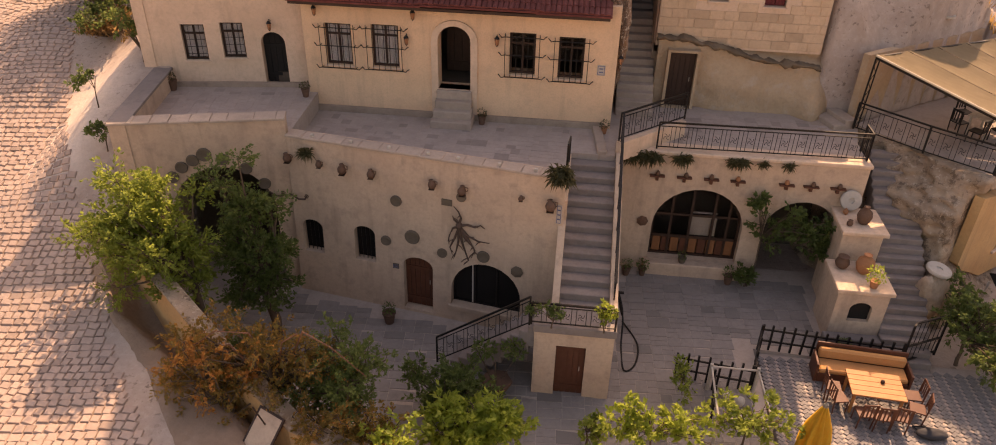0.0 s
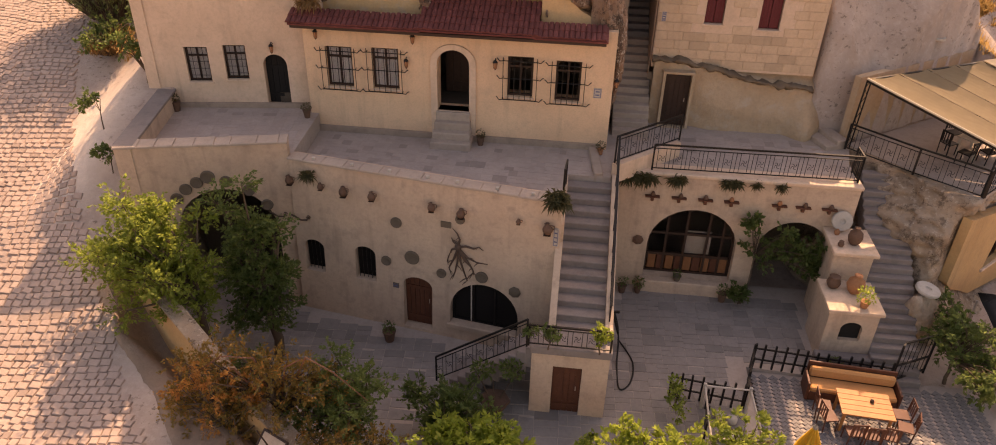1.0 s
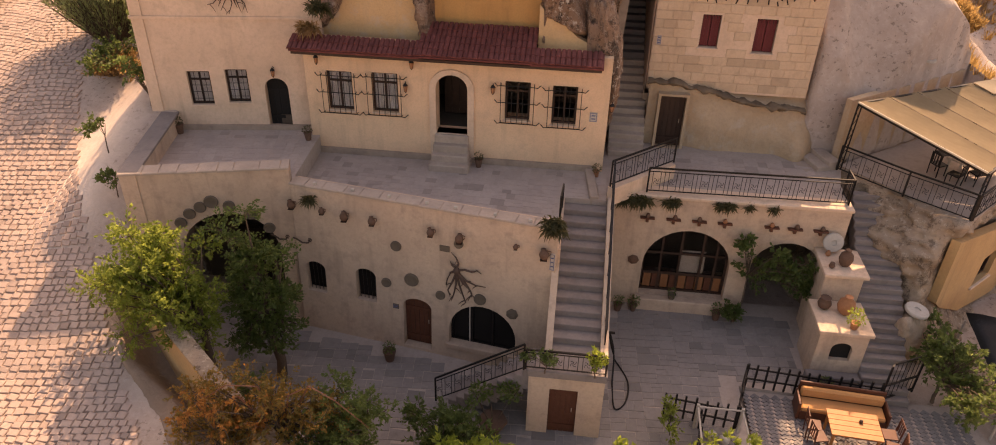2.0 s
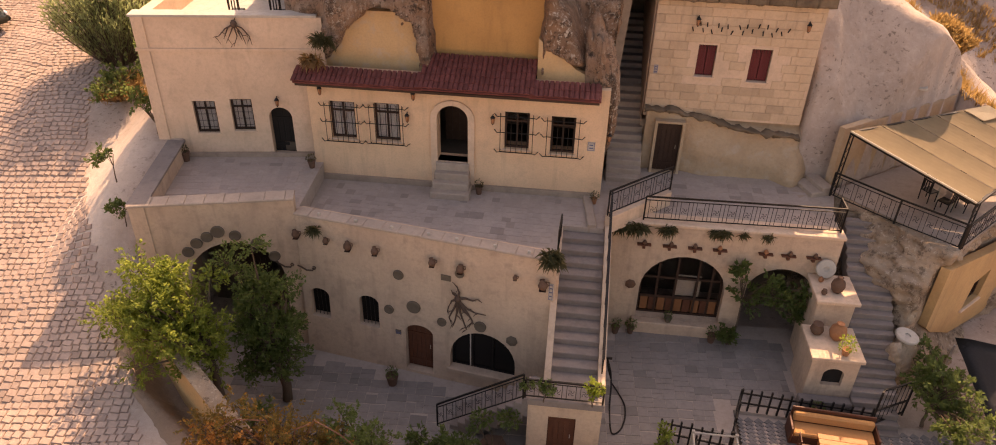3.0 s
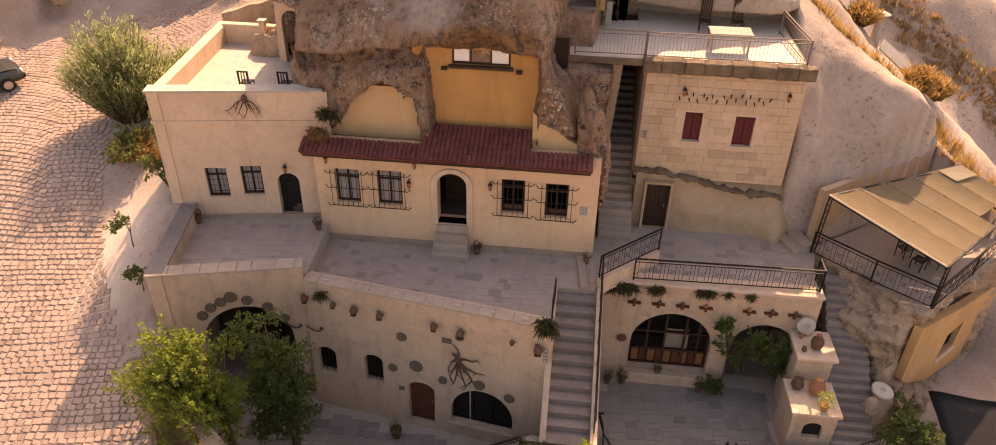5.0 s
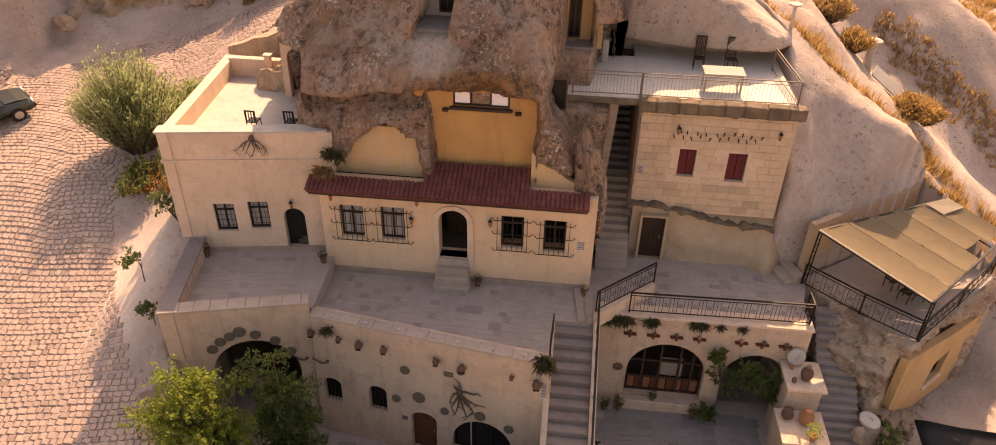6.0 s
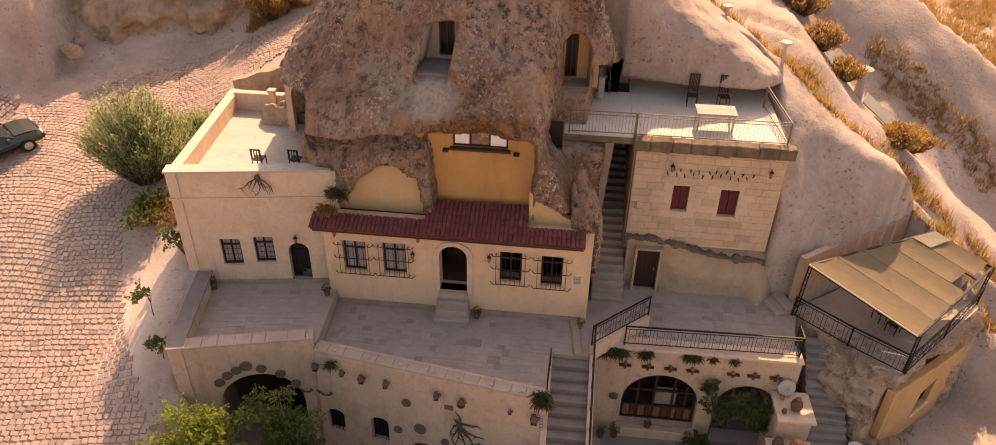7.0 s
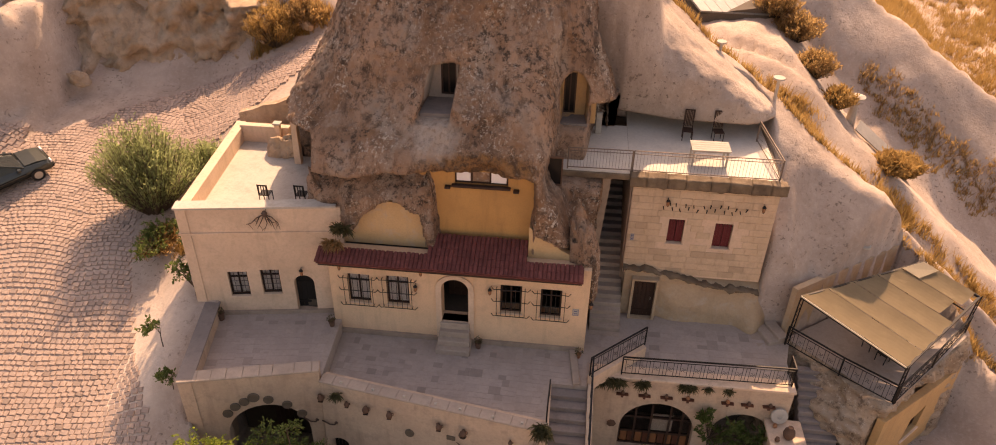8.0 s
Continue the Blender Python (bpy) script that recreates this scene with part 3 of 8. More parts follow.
def cone_point(a, z):
    ca, sa = math.cos(a), math.sin(a)
    rx, ry = lerp(z, CZ, CXR if ca > 0 else CX), CONE_C[1] - lerp(z, CZ, CYF)
    e = 2.6 + (2.2 if ca > 0 else 1.3) * (1 - step01(z, 5.5, 9.0)) * step01(-sa, 0, 0.3)
    k = (abs(ca) ** e + abs(sa) ** e) ** (-1 / e)
    p = Vector((CONE_C[0] + rx * k * ca, CONE_C[1] + ry * k * sa, z))
    n = Vector((ca, sa, 0.25))
    w = 0.34 * rough_noise((p.x, p.y, p.z * 0.5), 0.4, 3) + 0.34 * (0.4 - abs(rough_noise((p.x + 5, p.y, p.z * 0.22), 0.75, 4))) + 0.07 * rough_noise(p, 4.0, 4)
    p = p + n * w
    return carve(p) if sa < 0 else p


def build_cone():
    na, zs = 520, list(np.arange(-1.5, 13.2, 0.095)) + list(np.arange(13.2, 18.3, 0.2))
    verts, faces = [], []
    # most of the columns stand on the front
    angles = [math.pi + math.pi * i / 400 for i in range(400)] + [math.pi * i / 120 for i in range(120)]
    for z in zs:
        for a in angles:
            verts.append(cone_point(a, z))
    for j in range(len(zs) - 1):
        for i in range(na):
            q = (j * na + i, j * na + (i + 1) % na, (j + 1) * na + (i + 1) % na, (j + 1) * na + i)
            c = sum((verts[k] for k in q), Vector()) / 4
            if c.z < 3.2 and -4.4 < c.x < 5.3 and c.y < 24.5:
                continue
            faces.append(q)
    faces.append([(len(zs) - 1) * na + i for i in range(na)])
    me = bpy.data.meshes.new("rock")
    me.from_pydata(verts, [], faces)
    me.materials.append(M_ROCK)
    smooth(me)
    return me


cone = thing("fairy_chimney", "weathered grey-brown tuff cone carved into a cave house", "rock cone", (0, 27, 3))
rock = new("rock", build_cone())
rock.parent, rock.matrix_parent_inverse = cone, wm(cone).inverted()
# ochre alcove: back and sides, with a long window
part("alcove_back", slab(rect(-0.95, 3.65, 2.9, 6.75), [rect(0.42, 2.42, 5.72, 6.28)], 0.3, pose(0, AB, 0)), M_OCHRE, cone, "ochre plastered alcove wall")
part("window_sill", bx(0.3, 2.52, AB - 0.16, AB + 0.05, 5.62, 5.72, bevel=0.02), M_DARKWOOD, cone, "dark wooden sill")
for x in (0.05, 2.62):
    part("sill_bracket", bx(x, x + 0.22, AB - 0.2, AB + 0.02, 5.55, 5.64, bevel=0.02), M_DARKWOOD, cone)
wf = part("window_frame", bx(0.42, 2.42, AB + 0.12, AB + 0.2, 5.72, 5.8), M_DARKWOOD, cone, "dark wooden window frame")
for x in (0.42, 1.02, 1.72, 2.36):
    part("mullion", bx(x, x + 0.06, AB + 0.1, AB + 0.18, 5.72, 6.28), M_DARKWOOD, wf)
part("pane", bx(0.45, 2.4, AB + 0.2, AB + 0.21, 5.74, 6.28), M_GLASS, wf)
# two pale sheets before the panes, standing in for sky mirrored in the glass
part("curtain", bx(1.78, 2.34, AB + 0.08, AB + 0.095, 5.8, 6.26), M_CURTAIN, wf)
part("curtain", bx(0.48, 1.0, AB + 0.08, AB + 0.095, 5.82, 6.26), M_CURTAIN, wf)
part("plaster_patch", slab([(-4.1, 2.9), (-0.3, 2.9), (-0.4, 4.9), (-3.7, 4.9)], [], 0.3, pose(0, 23.72, 0)), M_OCHRE_P, cone, "ochre plastered patch of wall")
part("plaster_patch", slab([(3.3, 2.9), (5.25, 2.9), (5.0, 3.2), (4.55, 3.42), (4.2, 3.75), (3.8, 3.9), (3.3, 4.4)], [], 0.3, pose(0, 23.45, 0)), M_OCHRE_P, cone)


def rock_room(x0, x1, z0, z1, y0, y1, opening, material):
    """The back of a room cut into the rock, with its floor and a tall dark window."""
    part("niche", slab(rect(x0 - 0.4, x1 + 0.4, z0 - 0.3, z1 + 0.3), [rect(*opening)], 0.2, pose(0, y1, 0)), material, cone)
    part("niche_floor", bx(x0 - 0.1, x1 + 0.1, y0, y1, z0 - 0.2, z0 + 0.06), M_STEP, cone)
    u0, u1, v0, v1 = opening
    f = part("window_frame", slab(rect(u0, u1, v0, v1), [rect(u0 + 0.06, u1 - 0.06, v0 + 0.06, v1 - 0.06)], 0.08, pose(0, y1 + 0.05, 0)), M_DARKWOOD, cone)
    part("pane", bx(u0 + 0.05, u1 - 0.05, y1 + 0.1, y1 + 0.11, v0 + 0.05, v1 - 0.05), M_GLASS, f)
    part("mullion", bx((u0 + u1) / 2 - 0.03, (u0 + u1) / 2 + 0.03, y1 + 0.05, y1 + 0.1, v0 + 0.05, v1 - 0.05), M_DARKWOOD, f)


rock_room(-0.85, 0.3, 8.12, 9.7, 24.75, 26.2, (-0.38, 0.2, 8.3, 9.6), M_MORTAR)
rock_room(4.12, 5.12, 6.85, 8.95, 27.2, 28.05, (4.2, 4.68, 6.95, 8.7), M_OCHRE_W)
sw = part("side_window", slab(rect(3.74, 4.38, 5.34, 6.56), [rect(3.79, 4.33, 5.39, 6.51)], 0.12, pose(0, 25.02, 0)), M_BROWNCLAY, cone, "dark window frame in the rock")
part("pane", bx(3.78, 4.34, 25.08, 25.1, 5.38, 6.52), M_GLASS, sw)

def rock_spur():
    """Foot of the rock that wraps round the end of the facade."""
    bm = bmesh.new()
    bmesh.ops.create_icosphere(bm, subdivisions=5, radius=1)
    for v in bm.verts:
        d = v.co.copy()
        w = 1 + 0.3 * rough_noise(d + Vector((3, 0, 0)), 1.4) + 0.12 * rough_noise(d, 5)
        lean = 0.35 * d.z
        v.co = Vector((5.45 - lean, 23.75, 3.0)) + Vector((d.x * 0.5, d.y * 0.75, d.z * 2.0)) * w
    return bm


part("rock_spur", rock_spur(), M_ROCK, cone, soft=True)

# ---- house bodies behind the fronts ----
def shell(name, x0, x1, y0, y1, z0, z1, material, label, t=0.3):
    """Back and side walls of a house, open towards its front."""
    bm = bmesh.new()
    box(bm, x0, x1, y1 - t, y1, z0, z1)
    box(bm, x0, x0 + t, y0, y1 - t, z0, z1)
    box(bm, x1 - t, x1, y0, y1 - t, z0, z1)
    return solid(name, bm, material, label, "wall", "structure")


# left house: side wall, roof terrace with parapets
solid("wall_left_side", slab([(0, -2.5), (7.4, -1.2), (7.4, 4.66), (0, 4.66)], [], 0.4, pose(-9.58, 22.5, 0, 0, 0, 94)), M_WALL, "blank stone side wall of the house", "wall", "structure")
poly_floor("roof_left", [(-9.95, 22.85), (-3.9, 23.75), (-3.9, 29.6), (-10.2, 29.6)], 3.95, 0.3, M_WHITE, "pale flat roof terrace floor")
solid("parapet_back", bx(-10.15, -7.9, 29.3, 29.65, 3.7, 4.75, bevel=0.02), M_WALL, "stone parapet at the back of the roof terrace", "wall", "structure")
solid("cornice_left", slab(rect(-0.05, left_len - 0.2, 3.5, 3.6), [], 0.12, left_m @ pose(0, -0.06, 0)), M_WALL, "thin stone string course", "trim", "structure")
solid("coping_left", slab(rect(-0.06, left_len - 0.15, 4.66, 4.74), [], 0.55, left_m @ pose(0, -0.05, 0)), M_WHITE, "pale stone coping", "trim", "structure")
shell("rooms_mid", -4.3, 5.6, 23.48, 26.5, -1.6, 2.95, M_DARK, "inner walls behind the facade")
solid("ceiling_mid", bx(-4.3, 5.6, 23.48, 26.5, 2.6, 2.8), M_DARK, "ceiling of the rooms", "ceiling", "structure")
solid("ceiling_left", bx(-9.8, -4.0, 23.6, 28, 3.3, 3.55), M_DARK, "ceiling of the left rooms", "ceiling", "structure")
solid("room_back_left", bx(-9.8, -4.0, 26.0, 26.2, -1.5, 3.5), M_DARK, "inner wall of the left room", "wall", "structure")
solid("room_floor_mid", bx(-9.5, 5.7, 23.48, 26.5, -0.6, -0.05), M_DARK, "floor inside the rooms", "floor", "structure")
# plinth along the facade foot
solid("baseboard_facade", slab(rect(-4.3, 5.5, F - 0.05, F + 0.2), [], 0.1, pose(0, FY - 0.1, 0)), M_PLINTH, "rough stone plinth course", "trim", "structure")
solid("baseboard_left", slab(rect(0.5, left_len - 0.6, FL - 0.05, FL + 0.16), [], 0.1, left_m @ pose(0, -0.1, 0)), M_PLINTH, "rough stone plinth course", "trim", "structure")

# kerb between the terrace and the head of its steps
solid("kerb_terrace", bx(-0.15, 0.15, -1.0, 1.0, -0.3, 0.12, m=pose(5.4, 21.95, F, 0, 0, 6), bevel=0.03), M_COPING, "low stone kerb at the head of the steps", "kerb", "structure")

# right house body
shell("wall_right_shell", 7.15, 12.7, 26.3, 31.5, 0.5, 5.3, M_WALL, "side and back walls of the upper house", 0.4)


def rock_sheet(name, x0, x1, z0, z1, fy, step, material, hole=None):
    """A carved rock face as a thick sheet following fy(x, z)."""
    xs, zs = list(np.arange(x0, x1 + step / 2, step)), list(np.arange(z0, z1 + step / 2, step))
    verts = [(x, fy(x, z), z) for z in zs for x in xs]
    n = len(xs)
    faces = []
    for j in range(len(zs) - 1):
        for i in range(n - 1):
            cx, cz = xs[i] + step / 2, zs[j] + step / 2
            if hole and hole[0] < cx < hole[1] and hole[2] < cz < hole[3]:
                continue
            faces.append((j * n + i, j * n + i + 1, (j + 1) * n + i + 1, (j + 1) * n + i))
    me = bpy.data.meshes.new(name)
    me.from_pydata(verts, [], faces)
    me.materials.append(material)
    smooth(me)
    return me


def base_face(x, z):
    top = lerp(x, [7.15, 8.2, 9.4, 10.0, 10.7, 11.5, 12.85], [1.26, 1.22, 1.0, 0.84, 0.68, 0.58, 0.52])
    y = 25.6 + 0.10 * rough_noise((x, 0, z), 0.5) + 0.035 * rough_noise((x, 0, z), 2.2)
    y -= 0.22 * step01(top - z, 0.25, 1.3) * step01(x, 8.7, 9.6)
    y += 0.5 * step01(z, top - 0.05, top + 0.2)
    y += 0.9 * step01(x, 12.7, 13.7) - 0.5 * step01(x, 11.9, 12.7) * step01(0.4 - z, 0, 1.6)
    return y


M_BASE = stone("rock_base", (0.52, 0.37, 0.24), (0.46, 0.31, 0.19), (0.50, 0.42, 0.34), amount=0.6, streak=0.2, strength=0.8, distance=0.06)
base_rock = tagged(new("wall_rock_base", rock_sheet("wall_rock_base", 7.25, 13.7, -1.5, 1.2, base_face, 0.1, M_BASE, (7.66, 8.6, -1.6, 0.86))), "carved tan rock base of the right house", "wall", kind="structure")
def ledge_band():
    """Weathered, sagging band of rubble between the block wall and the carved rock."""
    xs, n = list(np.arange(7.16, 12.86, 0.06)), 11
    bm = bmesh.new()
    rings = []
    for x in xs:
        zc = lerp(x, [7.15, 8.2, 9.4, 10.0, 10.7, 11.5, 12.85], [1.26, 1.22, 1.0, 0.84, 0.68, 0.58, 0.52]) + 0.06 * rough_noise((x, 0, 0), 1.2)
        r = 0.10 + 0.07 * rough_noise((x, 4, 0), 1.6)
        ring = []
        for k in range(n):
            a = 2 * math.pi * k / n
            p = Vector((x, 25.66 + (r + 0.12) * math.cos(a), zc + r * math.sin(a)))
            ring.append(bm.verts.new(p + Vector((0, 0.09, 0.07)) * rough_noise(p, 4.0)))
        rings.append(ring)
    for u, v in zip(rings, rings[1:]):
        for k in range(n):
            bm.faces.new((u[k], u[(k + 1) % n], v[(k + 1) % n], v[k]))
    bmesh.ops.recalc_face_normals(bm, faces=bm.faces)
    return bm


ledge = ledge_band()
solid("rock_ledge", ledge, M_KERB, "mossy weathered ledge between stone wall and rock base", "rock", "structure", soft=True)
DECK = 5.62   # roof terrace and bridge
solid("roof_slab", bx(7.0, 12.85, 25.6, 31.6, 5.3, DECK - 0.1, bevel=0.03), M_DISC, "dark weathered roof slab edge", "roof", "structure")
solid("roof_deck", bx(6.965, 12.7, 25.92, 31.5, DECK - 0.1, DECK, bevel=0.02), M_DECK, "white plastered roof terrace", "roof", "structure")
solid("bridge_deck", bx(4.3, 6.96, 25.8, 29.8, DECK, DECK + 0.04), M_DECK, "pale screed on the bridge", "roof", "structure")
solid("bridge_slab", bx(4.3, 7.0, 25.7, 29.8, DECK - 0.24, DECK, bevel=0.03), M_KERB, "brown stained concrete bridge over the stair", "roof", "structure")
kerb = thing("roof_kerb", "dark mossy kerb stones along the roof edge", "kerb", (9.9, 25.7, 5.3), kind="structure")


def kerb_stone(x0, x1, seed):
    """Weathered, rounded block with a crumbling face."""
    bm = bmesh.new()
    box(bm, x0, x1, 25.46, 25.92, 5.27, DECK + 0.07)
    bmesh.ops.subdivide_edges(bm, edges=bm.edges[:], cuts=5, use_grid_fill=True)
    for v in bm.verts:
        d = 0.05 * rough_noise(v.co + Vector((seed, 0, 0)), 1.6) + 0.03 * rough_noise(v.co, 6.0)
        v.co += Vector((0, d if v.co.y < 25.6 else 0, 0.7 * d if v.co.z > 5.5 else -abs(d)))
    return bm


x = 6.98
for k, w in enumerate((0.62, 0.8, 0.7, 0.95, 0.66, 0.84, 0.72, 0.64)):
    part("kerb_stone", kerb_stone(x, min(x + w - 0.012, 12.9), k), M_KERB, kerb, soft=True)
    x += w
solid("passage_jamb", slab([(5.72, 0.9), (6.02, 0.9), (6.32, 5.36), (5.5, 5.36)], [], 0.25, pose(0, 26.15, 0)), M_PLINTH, "tan plastered cheek of the stair passage", "wall", "structure")
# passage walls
solid("wall_passage_back", bx(5.6, 7.3, 31.2, 31.5, -1, 5.35), M_DARK, "end wall of the passage, coloured dark for shade", "wall", "structure")
solid("wall_passage_right", bx(7.12, 7.3, 26.3, 31.2, -1.3, 5.3), M_WALL, "stone wall of the passage", "wall", "structure")


# ---- stairs ----
def flight(name, n, p0, p1, z0, z1, width, label, mat=None, thick=0.5):
    """Steps from the top p0 at z0 down to the foot p1 at z1, width to the right of the way down."""
    st = thing(name, label, "stairs", (*p1, z1), kind="structure")
    d = (Vector(p1) - Vector(p0))
    length = d.length
    d.normalize()
    m = Matrix(((d.x, -d.y, 0, p0[0]), (d.y, d.x, 0, p0[1]), (0, 0, 1, 0), (0, 0, 0, 1)))
    run, rise = length / n, (z0 - z1) / n
    for i in range(n):
        zt = z0 - rise * (i + 1) + random.uniform(-0.008, 0.008)
        part("step", bx(run * i, run * (i + 1) + 0.03, -width, 0, zt - rise - thick, zt, m=m, bevel=0.02), mat or M_STEP, st)
    return st


flight("stairs_terrace", 12, (5.95, 20.95), (5.95, 16.25), F, LANDING, 1.42, "worn grey stone steps down from the terrace")
# the outer flight's paler stone stands in for the light on it
flight("stairs_upper", 13, (7.22, 27.9), (7.22, 24.1), 1.45, FR, 1.27, "worn stone steps climbing between the houses", M_COPING)
flight("stairs_upper", 10, (7.12, 31.1), (7.12, 27.9), 3.3, 1.45, 1.1, "dark steps climbing inside the passage")
flight("stairs_covered", 3, (14.15, 24.6), (12.95, 24.15), -0.72, FR, 1.1, "three rough stone steps up to the covered terrace", M_COPING)
flight("stairs_court", 11, (4.05, 15.5), (1.25, 16.2), LANDING, court_z(16) - 0.02, 1.05, "stone steps down to the court")
# block under the stair and landing
solid("wall_stair_right", slab([(0, -6.4), (5.1, -6.3), (5.1, -1.0), (4.9, -1.0), (0.35, LANDING + 0.25), (0, LANDING + 0.25)], [], 0.22, pose(6.16, 15.95, 0, 0, 0, 90)), M_WALL_L, "stone side wall of the steps", "wall", "structure")
solid("wall_stair_left", slab([(0, -6.4), (3.0, -6.3), (3.0, -1.45), (2.2, -1.45), (0, LANDING)], [], 0.2, pose(4.55, 16.1, 0, 0, 0, 90)), M_WALL_L, "stone side wall of the steps", "wall", "structure")
PD = (4.57, 5.39, -6.05, -4.2)
solid("wall_landing", slab([(3.95, -6.4), (6.12, -6.4), (6.12, LANDING - 0.25), (3.95, LANDING - 0.25)], [rect(*PD)], 0.3, pose(0, 15.42, 0)), M_WALL_L, "stone wall under the landing with a low door", "wall", "structure")
solid("landing", bx(3.9, 6.16, 15.36, 16.3, LANDING - 0.25, LANDING, bevel=0.02), M_STEP, "grey stone landing slab", "landing", "structure")
solid("room_landing", bx(4.0, 6.0, 16.3, 16.4, -6.3, -3.7), M_DARK, "store room wall", "wall", "structure")
solid("wall_landing_side", bx(5.92, 6.14, 15.72, 16.2, -6.4, LANDING - 0.25), M_WALL_L, "stone side of the landing", "wall", "structure")

# unseen rooms behind the terrace wall and arcade, coloured dark for their shade
solid("room_lower", bx(-8.6, 4.4, 21.6, 21.8, -6.4, -1.6), M_DARK, "inner wall of the lower rooms, coloured dark for shade", "wall", "structure")
solid("room_arcade", bx(6.1, 14.2, 24.6, 24.8, -6.4, -1.3), M_DARK, "inner wall behind the arches, coloured dark for shade", "wall", "structure")
solid("wall_terrace_end", bx(4.46, 4.56, 18.0, 21.0, -3.2, F - 0.05), M_WALL_L, "stone end of the terrace", "wall", "structure")
solid("wall_under_right", bx(5.95, 6.1, 20.9, 24.5, -6.3, FR - 0.05), M_WALL_L, "stone wall at the end of the arcade", "wall", "structure")

# copings
solid("coping_side", slab(rect(0.0, side_len - 0.02, 0.14, 0.22), [], 0.6, side_m @ pose(0, -0.05, 0)), M_STEP, "grey coping of the side parapet", "trim", "structure")
solid("coping_arcade", bx(6.05, 13.95, AY - 0.07, AY + 0.62, -1.3, -1.18, bevel=0.02), M_WALL, "stone coping above the arches", "trim", "structure")


# ---- rock hanging over the roof terrace ----
def overhang():
    cx, cy, cz = ([c[i] for c in CREST] for i in range(3))
    verts, n = [], 34
    xs = list(np.arange(4.6, 13.05, 0.11))
    for x in xs:
        yc, zc = lerp(x, cx, cy) + 0.2, lerp(x, cx, cz) - 0.03
        yl = lerp(x, [4.6, 6.7, 9.0, 11.8, 12.7, 13.6], [30.4, 29.75, 29.35, 29.25, 29.6, 30.1])
        zl = lerp(x, [4.6, 9, 12.4, 13.6], [6.55, 6.4, 6.4, 6.75])
        for k in range(n):
            if k < 26:
                a = math.pi / 2 * k / 25
                y, z = yc - (yc - yl) * math.sin(a) ** 0.62, zl + (zc - zl) * math.cos(a) ** 0.56
            else:
                j = k - 25
                y, z = yl + (0.1, 0.3, 0.6, 1.0, 1.4, 1.6, 1.65, 1.7)[j - 1], zl - (0.12, 0.1, 0.05, 0.0, 0.0, 0.2, 0.6, 1.2)[j - 1]
            w = 0.16 * rough_noise((x, y, z), 0.7) + 0.06 * rough_noise((x, y, z), 2.4)
            verts.append((x, y - w * step01(k, 0, 6), z + 0.5 * w))
    faces = [(i * n + k, i * n + k + 1, (i + 1) * n + k + 1, (i + 1) * n + k) for i in range(len(xs) - 1) for k in range(n - 1)]
    me = bpy.data.meshes.new("rock_overhang")
    me.from_pydata(verts, [], faces)
    me.materials.append(M_GROUND)
    smooth(me)
    tagged(new("rock_overhang", me), "smooth pale tuff brow hanging over the roof terrace", "rock", kind="structure")


overhang()


# ---- rock bank across the road ----
M_BANK = stone("bank_rock", (0.56, 0.43, 0.32), (0.42, 0.27, 0.16), (0.24, 0.165, 0.115), scale=0.45, grain=4.0, amount=0.6, streak=0.4, strength=1.0, distance=0.15)


def bank_face(x, z):
    p = (x, 0, z)
    r = 1 - abs(rough_noise(p, 0.45, 5)) * 1.6
    steps = 0.8 * math.floor((z + 1.0 * rough_noise(p, 0.25)) / 1.1)
    return 38.4 + 0.30 * (x + 24) + 0.06 * (z - 4) + 0.45 * steps - 0.6 + 1.6 * rough_noise(p, 0.22) - 0.8 * r + 0.55 * (0.4 - abs(rough_noise((x, 3, z * 0.7), 0.9, 5))) + 0.22 * rough_noise(p, 2.2)


def bank_top(x):
    return lerp(x, [-44, -30, -19, -15.5, -9], [10.5, 10.5, 10.2, 6.2, 4.5])


def bank_rock():
    xs, n = list(np.arange(-44, -8.9, 0.16)), 44
    verts = []
    for x in xs:
        t = bank_top(x) + 0.8 * rough_noise((x, 5, 0), 0.5)
        for k in range(n):
            z = 2.0 + (t - 2.0) * min(1, k / 36)
            y = bank_face(x, z) + (max(0, k - 36) / 7) ** 1.5 * 5
            verts.append((x, y, z + 0.3 * rough_noise((x, y, z), 0.6) - (0.6 if k == n - 1 else 0)))
    faces = [(i * n + k, (i + 1) * n + k, (i + 1) * n + k + 1, i * n + k + 1) for i in range(len(xs) - 1) for k in range(n - 1)]
    me = bpy.data.meshes.new("rock_bank")
    me.from_pydata(verts, [], faces)
    me.materials.append(M_BANK)
    smooth(me)
    tagged(new("rock_bank", me), "jagged tan rock bank across the road", "rock", kind="structure")


bank_rock()

# earth verge between the cobbles and the low wall
M_VERGE = stone("brown_earth", (0.32, 0.215, 0.15), (0.235, 0.155, 0.105), (0.38, 0.275, 0.205), scale=0.9, grain=7.0, amount=0.5, streak=0, strength=0.8, distance=0.05)


